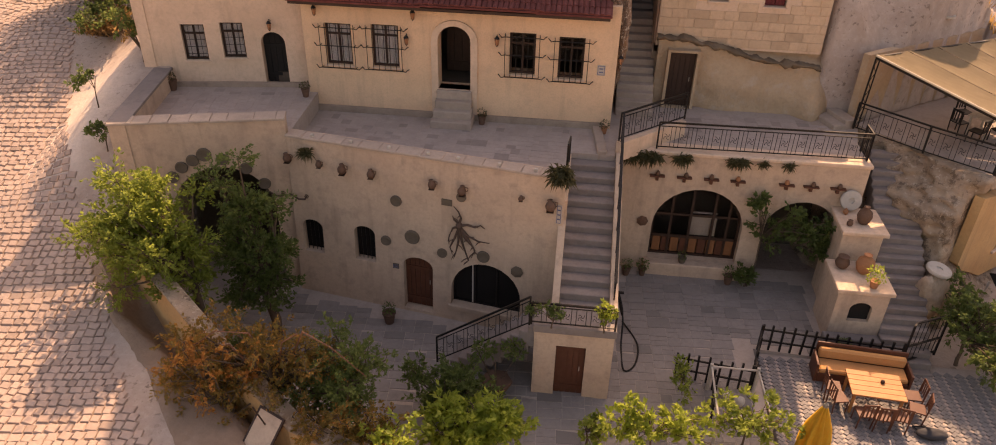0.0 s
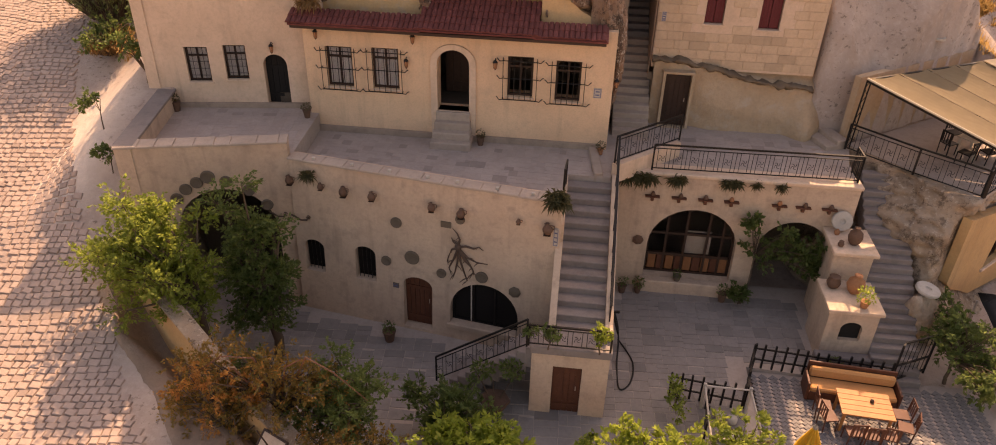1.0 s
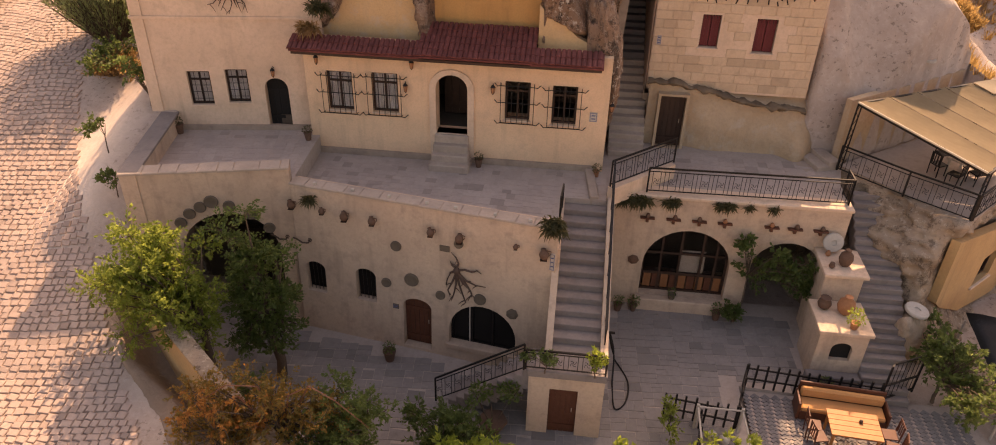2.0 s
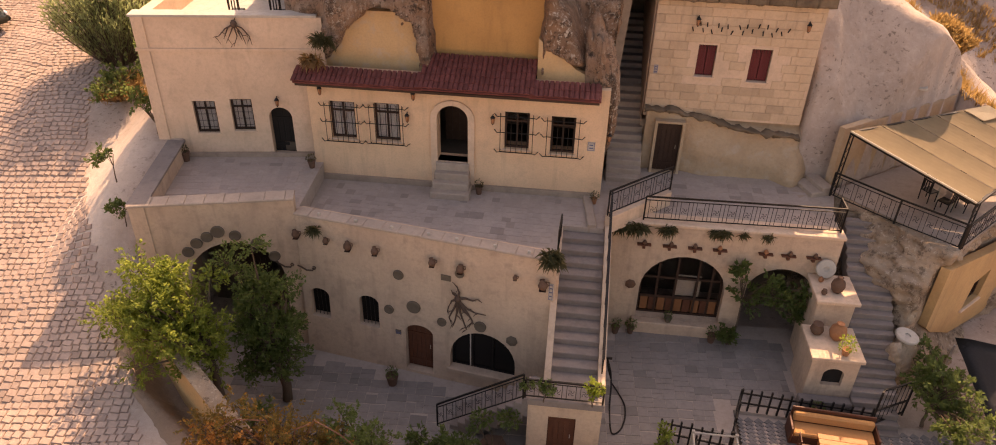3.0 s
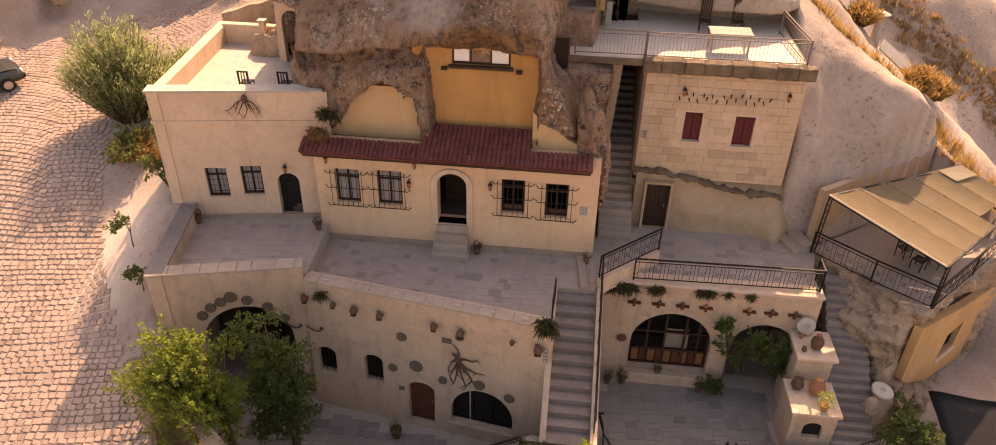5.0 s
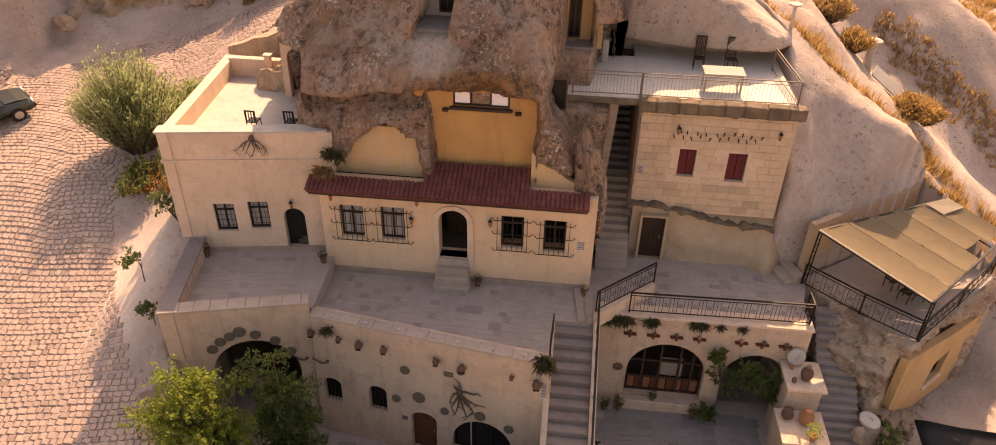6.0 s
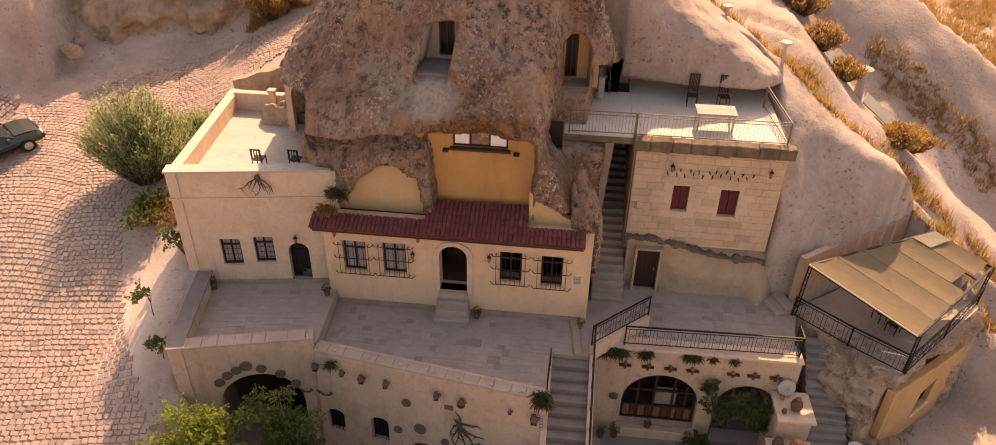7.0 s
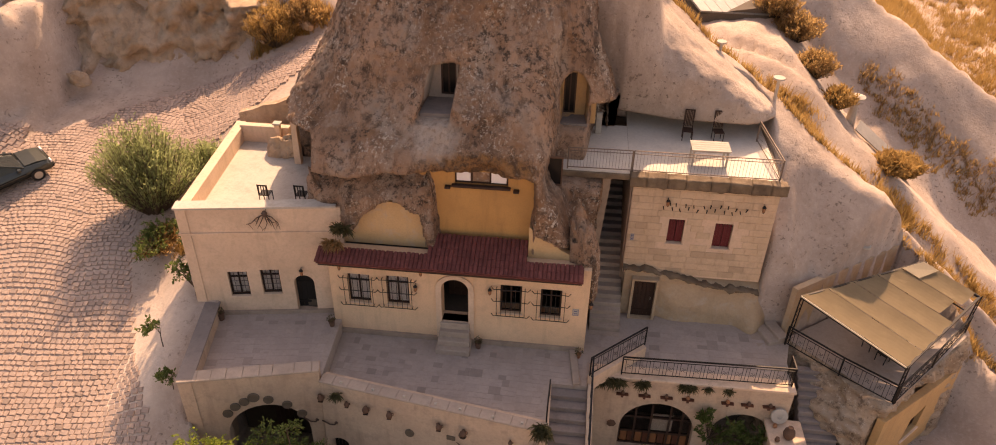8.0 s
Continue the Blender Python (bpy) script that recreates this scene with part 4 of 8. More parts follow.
def verge():
    left = [(-9.6, 16.9), (-8.15, 15.37), (-7.45, 14.0), (-6.5, 13.2), (-5.6, 12.39), (-4.1, 10.5), (-2.9, 8.6)]
    right = [(-8.9, 17.3), (-8.2, 16.5), (-6.2, 14.5), (-5.0, 13.65), (-3.8, 12.7), (-1.3, 11.0), (0.5, 9.4)]
    verts, n, rows = [], 12, 60
    for j in range(rows + 1):
        f = (len(left) - 1) * j / rows
        i = min(int(f), len(left) - 2)
        a, b = Vector(left[i]).lerp(left[i + 1], f - i), Vector(right[i]).lerp(right[i + 1], f - i)
        a.x += 0.12 * rough_noise((j * 0.3, 0, 0), 1.0)
        for k in range(n + 1):
            p = a.lerp(b, k / n)
            verts.append((p.x, p.y, ground_z(min(p.x, road_edge(p.y) - 0.22), p.y) + 0.07 + 0.04 * rough_noise((p.x, p.y, 0), 1.5) - (0.25 if k == 0 else 0)))
    faces = [(j * (n + 1) + k, j * (n + 1) + k + 1, (j + 1) * (n + 1) + k + 1, (j + 1) * (n + 1) + k) for j in range(rows) for k in range(n)]
    me = bpy.data.meshes.new("verge")
    me.from_pydata(verts, [], [f[::-1] for f in faces])
    me.materials.append(M_VERGE)
    smooth(me)
    tagged(new("verge", me), "bare brown earth verge beside the cobbled road", "ground", kind="structure")


verge()


def inst(name, me, m, parent):
    """Another object on a shared mesh, at the world pose m under parent."""
    ob = new(name, me)
    if parent:
        ob.parent = parent
        ob.matrix_parent_inverse = wm(parent).inverted()
    ob.matrix_basis = m
    return ob


def bar_pose(p, q, r):
    """Pose that lays the unit bar from p to q."""
    p, q = Vector(p), Vector(q)
    d = q - p
    return Matrix.Translation(p) @ d.to_track_quat("Z", "Y").to_matrix().to_4x4() @ Matrix.Diagonal((r, r, d.length, 1))


BAR = mesh_of("bar", lathe(bmesh.new(), [(1, 0), (1, 1)], 6), M_IRON)
SQUARE = mesh_of("square_bar", bx(-1, 1, -1, 1, 0, 1), M_IRON)
M_RUST = flat("rusted_iron", (0.20, 0.145, 0.11), 0.7, 0.3)
BAR_RUST = mesh_of("bar", lathe(bmesh.new(), [(1, 0), (1, 1)], 6), M_RUST)
SQUARE_RUST = mesh_of("square_bar", bx(-1, 1, -1, 1, 0, 1), M_RUST)


def scroll_mesh():
    """Wrought-iron rosette of a railing panel."""
    bm = bmesh.new()
    for k in range(4):
        a = math.pi / 4 + k * math.pi / 2
        pts = [(0.11 * t * math.cos(a + 1.6 * t), 0, 0.13 * t * math.sin(a + 1.6 * t)) for t in (0.15, 0.4, 0.65, 0.85, 1.0)]
        tube(bm, pts, 0.009, 4)
    return mesh_of("scroll", bm, M_IRON)


SCROLL = scroll_mesh()


def railing(label, pts, height, gap=0.14, scrolls=0, group="", low=0.08, name="railing", slim=1.0):
    """Iron railing over a line of foot points: posts, top and bottom rail, each bar, rosettes."""
    r = thing(name, label, "railing", pts[0], group)
    up = Vector((0, 0, height))
    bar, square = (BAR_RUST, SQUARE_RUST) if slim < 1 else (BAR, SQUARE)
    for a, b in zip(pts, pts[1:]):
        a, b = Vector(a), Vector(b)
        inst("top_rail", square, bar_pose(a + up, b + up, 0.025 * slim), r)
        inst("middle_rail", square, bar_pose(a + up * 0.86, b + up * 0.86, 0.012), r)
        inst("bottom_rail", square, bar_pose(a + Vector((0, 0, low)), b + Vector((0, 0, low)), 0.015), r)
        n = max(2, round((b - a).length / gap))
        for i in range(1, n):
            p = a.lerp(b, i / n)
            if scrolls and i % scrolls == scrolls // 2:
                d = b - a
                inst("rosette", SCROLL, Matrix.Translation(p + up * 0.47) @ Euler((0, 0, math.atan2(d.y, d.x))).to_matrix().to_4x4(), r)
            else:
                inst("bar", bar, bar_pose(p + Vector((0, 0, low)), p + up * (0.86 if scrolls else 0.98), 0.009 * slim), r)
    for p in pts:
        inst("post", square, bar_pose(p, Vector(p) + up, 0.026), r)
    return r


# ---- right rock with the covered terrace ----
CAN_POLY = [(14.05, 24.75), (17.08, 21.25), (21.9, 25.8), (19.2, 28.6)]


def canopy_rock():
    """Craggy rock outcrop that carries the covered terrace: sloping towards the steps, cut straight on its sunny side."""
    cx, cy = 18.0, 25.0
    na, levels = 260, [-1.15 - 0.085 * i for i in range(64)]
    verts, faces = [(cx, cy, -1.15)], []
    for z in levels:
        for i in range(na):
            a = 2 * math.pi * i / na
            best = 9
            for (x0, y0), (x1, y1) in zip(CAN_POLY, CAN_POLY[1:] + CAN_POLY[:1]):
                ex, ey = x1 - x0, y1 - y0
                det = math.cos(a) * -ey + math.sin(a) * ex
                if abs(det) > 1e-6:
                    r = ((x0 - cx) * -ey + (y0 - cy) * ex) / det
                    if r > 0:
                        best = min(best, r)
            deg = math.degrees(a)
            left = step01(deg, 170, 200) * (1 - step01(deg, 246, 256))
            front = step01(deg, 250, 258) * (1 - step01(deg, 350, 360))
            out = best + (0.25 + 0.55 * left) * step01(-z, 1.2, 2.4) * (1 - 0.8 * front) + 0.75 * left * step01(-z, 2.4, 5.8)
            low = lerp(deg, [250, 257, 290, 330], [4.1, 4.15, 5.5, 5.9])
            out += 0.75 * front * step01(-z, low, low + 0.9)
            flat_part = front * step01(-z, 1.6, 1.9) * (1 - step01(-z, low - 0.1, low + 0.3))
            out -= 0.4 * flat_part
            p = Vector((cx + math.cos(a) * out, cy + math.sin(a) * out, z))
            if z < -1.2:
                w = 0.32 * rough_noise(p, 0.6) + 0.42 * (0.4 - abs(rough_noise((p.x, p.y, p.z * 1.6), 1.1, 5))) + 0.12 * rough_noise(p, 3.2)
                p += Vector((math.cos(a), math.sin(a), 0)) * w * (1 - 0.93 * flat_part)
            verts.append(p)
    for i in range(na):
        faces.append((0, 1 + i, 1 + (i + 1) % na))
    for j in range(len(levels) - 1):
        for i in range(na):
            a, b = 1 + j * na + i, 1 + j * na + (i + 1) % na
            faces.append((a, a + na, b + na, b))
    me = bpy.data.meshes.new("rock_outcrop")
    me.from_pydata(verts, [], faces)
    me.materials.append(M_CRAG)
    smooth(me)
    return me


outcrop = thing("rock_outcrop", "tan craggy rock outcrop with an ochre plastered side", "rock", (18, 25, -6))
inst("rock", canopy_rock(), Matrix(), outcrop)
cav_m, _ = along((17.1, 21.2), (20.7, 24.6))
OW = [(2.75, -4.65), (4.0, -4.6), (4.12, -3.42), (2.95, -3.55)]
part("plaster_wall", slab([(-0.02, -4.15), (0.5, -4.6), (1.3, -5.0), (2.4, -5.6), (4.7, -5.95), (6.6, -6.1), (6.6, -2.7), (5.8, -2.55), (4.6, -2.5), (3.2, -2.3), (1.8, -2.05), (0.0, -1.72)], [OW], 0.3, cav_m @ pose(0, -0.12, 0)), M_OCHRE_W, outcrop, "ochre plastered cave wall")
cw = part("window_frame", slab(OW, [[(2.86, -4.56), (3.92, -4.51), (4.03, -3.52), (3.03, -3.63)]], 0.08, cav_m @ pose(0, 0.06, 0)), M_DARKWOOD, outcrop, "dark wooden window frame")
part("pane", slab(OW, [], 0.01, cav_m @ pose(0, 0.13, 0)), M_GLASS, cw)
part("window_sill", bx(2.62, 4.12, -0.2, 0.05, -4.76, -4.66, m=cav_m, bevel=0.02), M_WALL, outcrop, "pale stone sill")

bw_m, bw_len = along((14.1, 25.0), (19.2, 28.75))
solid("wall_canopy_back", slab(rect(0, bw_len, -1.3, 1.25), [rect(2.2, 2.8, -0.1, 0.6)], 0.25, bw_m), M_BASE, "plastered back wall of the covered terrace", "wall", "structure")
solid("window_12", slab(rect(2.2, 2.8, -0.1, 0.6), [], 0.03, bw_m @ pose(0, 0.12, 0)), M_BLACK, "small dark window at the back of the covered terrace", "window", "structure")
poly_floor("floor_canopy", [(14.15, 24.8), (17.4, 21.5), (21.8, 25.9), (19.2, 28.5)], -1.13, 0.1, M_MORTAR, "grey floor of the covered terrace")
# canopy
canopy = thing("canopy", "tan canvas awning on iron lattice posts over the terrace", "canopy", (17.5, 24.5, -1.1))
CA, CB, CC, CD = Vector((14.08, 24.4, 1.45)), Vector((17.62, 21.98, 0.38)), Vector((22.0, 26.6, 0.45)), Vector((19.65, 27.29, 1.5))


def can_pt(s, t):
    """s along the front edge, t towards the back."""
    a = CA.lerp(CB, s)
    b = CD.lerp(CC, s)
    p = a.lerp(b, t)
    p.z -= 0.05 * math.sin(math.pi * ((t * 5) % 1.0))
    return p


for k in range(5):
    bm = bmesh.new()
    t0, t1 = k / 5 + 0.003, (k + 1) / 5 - 0.003
    grid = []
    for j in range(7):
        t = t0 + (t1 - t0) * j / 6
        row = []
        for i in range(13):
            s = i / 12
            if k in (3, 4) and s > 0.72:
                s = 0.72 + (s - 0.72) * (0.35 if k == 3 else 0.7)
            p = can_pt(s, t)
            row.append(bm.verts.new(p + Vector((0, 0, 0.03 + 0.012 * rough_noise(p, 1.5)))))
        grid.append(row)
    for u, v in zip(grid, grid[1:]):
        for i in range(12):
            bm.faces.new((u[i], u[i + 1], v[i + 1], v[i]))
    bmesh.ops.solidify(bm, geom=bm.faces[:], thickness=0.012)
    bmesh.ops.recalc_face_normals(bm, faces=bm.faces)
    part("canvas", bm, M_CANVAS, canopy)
bm = bmesh.new()
q = [can_pt(s, t) + Vector((0, 0, 0.075)) for s, t in ((0.02, 0.80), (0.28, 0.80), (0.28, 0.99), (0.02, 0.99))]
bm.faces.new([bm.verts.new(p) for p in q])
bmesh.ops.solidify(bm, geom=bm.faces[:], thickness=0.01)
part("canvas_patch", bm, M_CANVAS2, canopy, "cream canvas panel")
for t in (0, 0.2, 0.4, 0.6, 0.8, 1.0):
    inst("rafter", SQUARE, bar_pose(can_pt(0, t) - Vector((0, 0, 0.09)), can_pt(1, t) - Vector((0, 0, 0.09)), 0.022), canopy)
for a, b in ((CA, CB), (CB, CC), (CC, CD), (CD, CA)):
    inst("beam", SQUARE, bar_pose(a - Vector((0, 0, 0.05)), b - Vector((0, 0, 0.05)), 0.045), canopy)
bm = bmesh.new()
tube(bm, [CA + Vector((-0.05, -0.06, 0.03)), CB + Vector((-0.05, -0.06, 0.03))], 0.035, 6)
part("gutter", bm, M_CANVAS2, canopy, "pale edge roll")


def lattice_post(foot, head, parent):
    post = part("post", tb([foot, head], 0.03, 6), M_IRON, parent)
    off = Vector((0.16, 0.1, 0))
    foot, head = Vector(foot), Vector(head)
    inst("upright", BAR, bar_pose(foot + off, head + off, 0.025), post)
    n = 9
    for i in range(n):
        a, b = foot.lerp(head, i / n), foot.lerp(head, (i + 1) / n)
        inst("brace", BAR, bar_pose(a + (off if i % 2 else Vector()), b + (Vector() if i % 2 else off), 0.012), post)


for head, foot in ((CA, (13.98, 24.35, -1.1)), (CB, (17.42, 21.65, -1.15)), (CC, (21.75, 26.3, -1.1)), (CD, (19.4, 27.4, -1.1))):
    lattice_post(Vector(foot), head - Vector((0, 0, 0.05)), canopy)
inst("stay", BAR, bar_pose(CB + Vector((0.1, 0.3, 0)), (19.6, 24.2, -0.4), 0.02), canopy)
railing("black wrought-iron railing along the covered terrace", [(14.0, 24.45, -1.15), (15.75, 22.85, -1.15), (17.42, 21.55, -1.15)], 0.95, 0.15, 3, "covered terrace railings")
railing("black wrought-iron railing along the covered terrace", [(17.5, 21.6, -1.15), (19.6, 23.75, -1.15), (21.75, 26.1, -1.15)], 0.95, 0.15, 3, "covered terrace railings")
solid("vent_pipe", lathe(bmesh.new(), [(0.06, 0), (0.06, 0.75), (0.22, 0.76), (0.22, 0.84)], 10, pose(17.2, 27.4, 1.2)), M_WHITE, "small white vent cap above the canopy", "vent")


# ---- furniture ----
def chair(at, turn, label="dark metal garden chair", mat=None, back=0.45, group="chairs", slats=4):
    """Chair with seat, slatted back and four legs; it faces +y of its own."""
    mat = mat or M_DARKWOOD
    c = thing("chair", label, "chair", at, group, turn=turn)
    m = wm(c)
    part("seat", bx(-0.21, 0.21, -0.21, 0.21, 0.42, 0.46, m=m, bevel=0.01), mat, c)
    for x in (-0.19, 0.19):
        for y in (-0.19, 0.19):
            top = 0.46 + back if y < 0 else 0.42
            part("leg", tb([m @ Vector((x, y, 0)), m @ Vector((x, y - (0.06 if y < 0 else 0), top))], 0.02, 5), mat, c)
    b = part("backrest", bx(-0.2, 0.2, -0.27, -0.24, 0.40 + back, 0.46 + back, m=m, bevel=0.008), mat, c)
    for i in range(slats):
        x = -0.15 + 0.3 * i / (slats - 1)
        part("slat", bx(x - 0.018, x + 0.018, -0.25, -0.23, 0.5, 0.42 + back, m=m), mat, b)
    return c


def table(at, turn, sx, sy, h, mat, label, top=0.05):
    t = thing("table", label, "table", at, turn=turn)
    m = wm(t)
    n = 5
    for i in range(n):
        y0 = -sy / 2 + sy * i / n
        part("plank", bx(-sx / 2, sx / 2, y0 + 0.004, y0 + sy / n - 0.004, h - top, h, m=m, bevel=0.006), mat, t)
    for y in (-sy / 2 + 0.09, sy / 2 - 0.12):
        part("apron", bx(-sx / 2 + 0.1, sx / 2 - 0.1, y, y + 0.03, h - top - 0.07, h - top - 0.002, m=m), mat, t)
    for x in (-sx / 2 + 0.1, sx / 2 - 0.1):
        for y in (-sy / 2 + 0.1, sy / 2 - 0.1):
            part("leg", bx(x - 0.035, x + 0.035, y - 0.035, y + 0.035, 0, h - top - 0.002, m=m), mat, t)
    return t


M_PINE = flat("orange_pine", (0.42, 0.175, 0.06), 0.5, wear=0.2, grain=5)
PATIO = -6.0
table((13.55, 16.25, PATIO), -4, 1.45, 1.05, 0.76, M_PINE, "orange pine dining table on the patio")
for at, turn in (((13.1, 15.45, PATIO), 4), ((13.55, 15.38, PATIO), -3), ((14.05, 15.42, PATIO), -12), ((12.55, 15.95, PATIO), -78), ((12.5, 16.4, PATIO), -95), ((14.65, 16.3, PATIO), 88), ((14.62, 15.8, PATIO), 74)):
    chair(at, turn, "dark wooden dining chair at the pine table", M_WOOD, 0.5, "chairs round the pine table")


def sofa():
    s = thing("bench_sofa", "wooden bench with orange cushions against the fence", "bench", (13.5, 17.2, PATIO))
    M = flat("orange_cushion", (0.52, 0.24, 0.09), 0.9, grain=30)
    m = pose(13.5, 17.25, PATIO, 0, 0, -4)
    part("base", bx(-1.25, 1.25, -0.35, 0.35, 0.02, 0.34, m=m, bevel=0.015), M_WOOD, s)
    part("seat_cushion", bx(-1.22, 1.22, -0.36, 0.2, 0.345, 0.5, m=m, bevel=0.04), M, s, "orange seat cushion")
    part("back_cushion", bx(-1.22, 1.22, 0.14, 0.33, 0.505, 0.85, m=m, bevel=0.05), M, s)
    part("back_board", bx(-1.27, 1.27, 0.335, 0.4, 0.02, 0.95, m=m, bevel=0.01), M_WOOD, s)
    part("arm", bx(-1.33, -1.26, -0.36, 0.34, 0.02, 0.66, m=m, bevel=0.01), M_WOOD, s)
    part("arm", bx(1.26, 1.33, -0.36, 0.34, 0.02, 0.66, m=m, bevel=0.01), M_WOOD, s)


sofa()
solid("ashtray", lathe(bmesh.new(), [(0.05, 0), (0.06, 0.03), (0.05, 0.08), (0.02, 0.1)], 10, pose(13.75, 16.35, PATIO + 0.762)), M_DARKWOOD, "small dark bowl on the table", "bowl")


def umbrella():
    u = thing("parasol", "closed yellow canvas parasol", "parasol", (11.2, 13.6, PATIO))
    m = pose(11.2, 13.6, PATIO)
    M = flat("yellow_canvas", (0.72, 0.42, 0.05), 0.8, wear=0.2, grain=8)
    part("pole", tb([m @ Vector((0, 0, 0)), m @ Vector((0, 0, 2.35))], 0.025, 8), M_WOOD, u)
    bm = bmesh.new()
    n, rings = 32, []
    for z, r in ((0.75, 0.34), (1.1, 0.33), (1.5, 0.27), (1.9, 0.16), (2.2, 0.07), (2.28, 0.04)):
        rings.append([bm.verts.new(m @ Vector((r * (1 + 0.28 * math.cos(8 * a)) * math.cos(a), r * (1 + 0.28 * math.cos(8 * a)) * math.sin(a), z))) for a in (2 * math.pi * k / n for k in range(n))])
    for a, b in zip(rings, rings[1:]):
        for k in range(n):
            bm.faces.new((a[k], a[(k + 1) % n], b[(k + 1) % n], b[k]))
    bm.faces.new(rings[-1])
    part("canopy", bm, M, u, "yellow folded canvas", soft=True)
    part("cap", lathe(bmesh.new(), [(0.07, 2.27), (0.06, 2.34), (0.02, 2.4)], 10, m), M_WHITE, u, "white cap")
    part("base", lathe(bmesh.new(), [(0.3, 0), (0.3, 0.06), (0.06, 0.1), (0.05, 0.3)], 12, m), M_DISC, u)


umbrella()


def bag():
    b = thing("cloth_bag", "dark grey cloth bag lying on the patio", "bag", (14.9, 15.25, PATIO))
    bm = bmesh.new()
    bmesh.ops.create_icosphere(bm, subdivisions=3, radius=1)
    for v in bm.verts:
        v.co = Vector((14.9, 15.22, PATIO + 0.1)) + Vector((v.co.x * 0.42, v.co.y * 0.2, max(-0.1, v.co.z * 0.13 * (1 + 0.5 * rough_noise(v.co, 2.5)))))
    part("body", bm, M_DARKCLOTH, b, soft=True)
    part("strap", tb([(14.55, 15.3, PATIO + 0.12), (14.5, 15.5, PATIO + 0.05), (14.75, 15.55, PATIO + 0.03), (15.0, 15.4, PATIO + 0.1)], 0.02, 5), M_DARKCLOTH, b)


def bed_frame():
    f = thing("bed_fence", "bleached timber fence round a small stone bed", "fence", (9.6, 15.3, -6.0))
    posts = [(8.95, 14.2), (10.35, 14.25), (10.3, 16.2), (9.0, 16.2)]
    for x, y in posts:
        part("post", bx(x - 0.045, x + 0.045, y - 0.045, y + 0.045, -6.1, -5.0, bevel=0.01), M_WHITE, f)
    for (x0, y0), (x1, y1) in zip(posts, posts[1:] + posts[:1]):
        part("rail", tb([(x0, y0, -5.1), (x1, y1, -5.1)], 0.03, 6), M_WHITE, f)


umbrella()
bag()
bed_frame()

# covered terrace and roof furniture
table((18.3, 24.7, -1.15), 42, 1.3, 0.8, 0.74, M_WHITE, "pale table under the canopy")
for at, turn in (((17.7, 23.9, -1.15), 40), ((18.5, 24.1, -1.15), 20), ((17.4, 24.6, -1.15), -60), ((18.9, 25.3, -1.15), 215), ((17.9, 25.5, -1.15), 200)):
    chair(at, turn, "dark metal chair under the canopy", M_IRON, 0.45, "chairs under the canopy")
table((10.05, 27.1, DECK), 1, 1.5, 0.85, 0.75, M_WHITE, "white table on the roof terrace")
for at, turn in (((9.4, 29.0, DECK), 176), ((10.65, 29.05, DECK), 186)):
    chair(at, turn, "tall dark chair on the roof terrace", M_DARKWOOD, 0.8, "chairs on the roof terrace", 6)
for x in (-7.22, -5.8):
    chair((x, 24.55 + 0.1 * (x + 6.7), 3.95), 0, "dark slatted chair behind the parapet", M_IRON, 0.5, "chairs on the left roof", 4)

# ---- railings ----
railing("black wrought-iron railing above the arches", [(7.25, 21.9, -1.18), (13.8, 22.05, -1.18)], 0.92, 0.13, 4, "terrace railings")
railing("black wrought-iron railing above the arches", [(13.8, 22.05, -1.18), (13.8, 22.75, -1.18)], 0.92, 0.14, 0, "terrace railings")
railing("black wrought-iron railing beside the terrace steps", [(5.98, 21.1, -0.62), (8.15, 23.1, -0.62)], 0.92, 0.13, 4, "terrace railings")
solid("wall_ramp", slab([(0, FR - 0.1), (2.95, FR - 0.1), (2.95, -0.66), (0, -0.66)], [], 0.2, pose(6.05, 21.0, 0, 0, 0, 42.7)), M_WALL, "low stone kerb wall under the railing", "wall", "structure")
hand = thing("handrail", "long dark iron handrail beside the terrace steps", "railing", (6.05, 16.3, LANDING))
inst("top_rail", SQUARE, bar_pose((6.05, 21.15, 0.3), (6.05, 16.35, -2.6), 0.032), hand)
for i in range(8):
    t = i / 7
    y = 21.1 + (16.4 - 21.1) * t
    z = 0.28 + (-2.58 - 0.28) * t
    inst("post", SQUARE, bar_pose((6.05, y, z - 0.95), (6.05, y, z), 0.018), hand)
inst("lower_rail", SQUARE, bar_pose((6.05, 21.1, -0.35), (6.05, 16.4, -3.2), 0.014), hand)
railing("narrow iron railing at the top of the steps", [(4.5, 20.3, F), (4.46, 18.35, TTOP + 0.02)], 0.85, 0.16, 0, "stair railings")
railing("black iron railing on the landing", [(3.85, 15.42, LANDING), (6.1, 15.42, LANDING)], 0.72, 0.13, 3, "landing railings")
railing("black iron railing down to the court", [(3.8, 15.42, LANDING - 0.05), (1.1, 16.1, -5.85)], 0.95, 0.14, 3, "landing railings")
railing("thin iron railing on the roof terrace", [(7.05, 25.98, DECK), (12.62, 25.98, DECK), (12.3, 29.2, DECK)], 0.92, 0.13, 0, "roof railings", slim=0.6)
railing("thin iron railing on the bridge", [(4.55, 25.85, DECK + 0.04), (7.0, 25.9, DECK + 0.04)], 0.92, 0.12, 0, "roof railings", slim=0.6)
solid("white_post", bx(5.6, 5.84, 28.9, 29.1, DECK + 0.04, 6.6, bevel=0.02), M_WHITE, "white plastered chimney post on the bridge", "post")


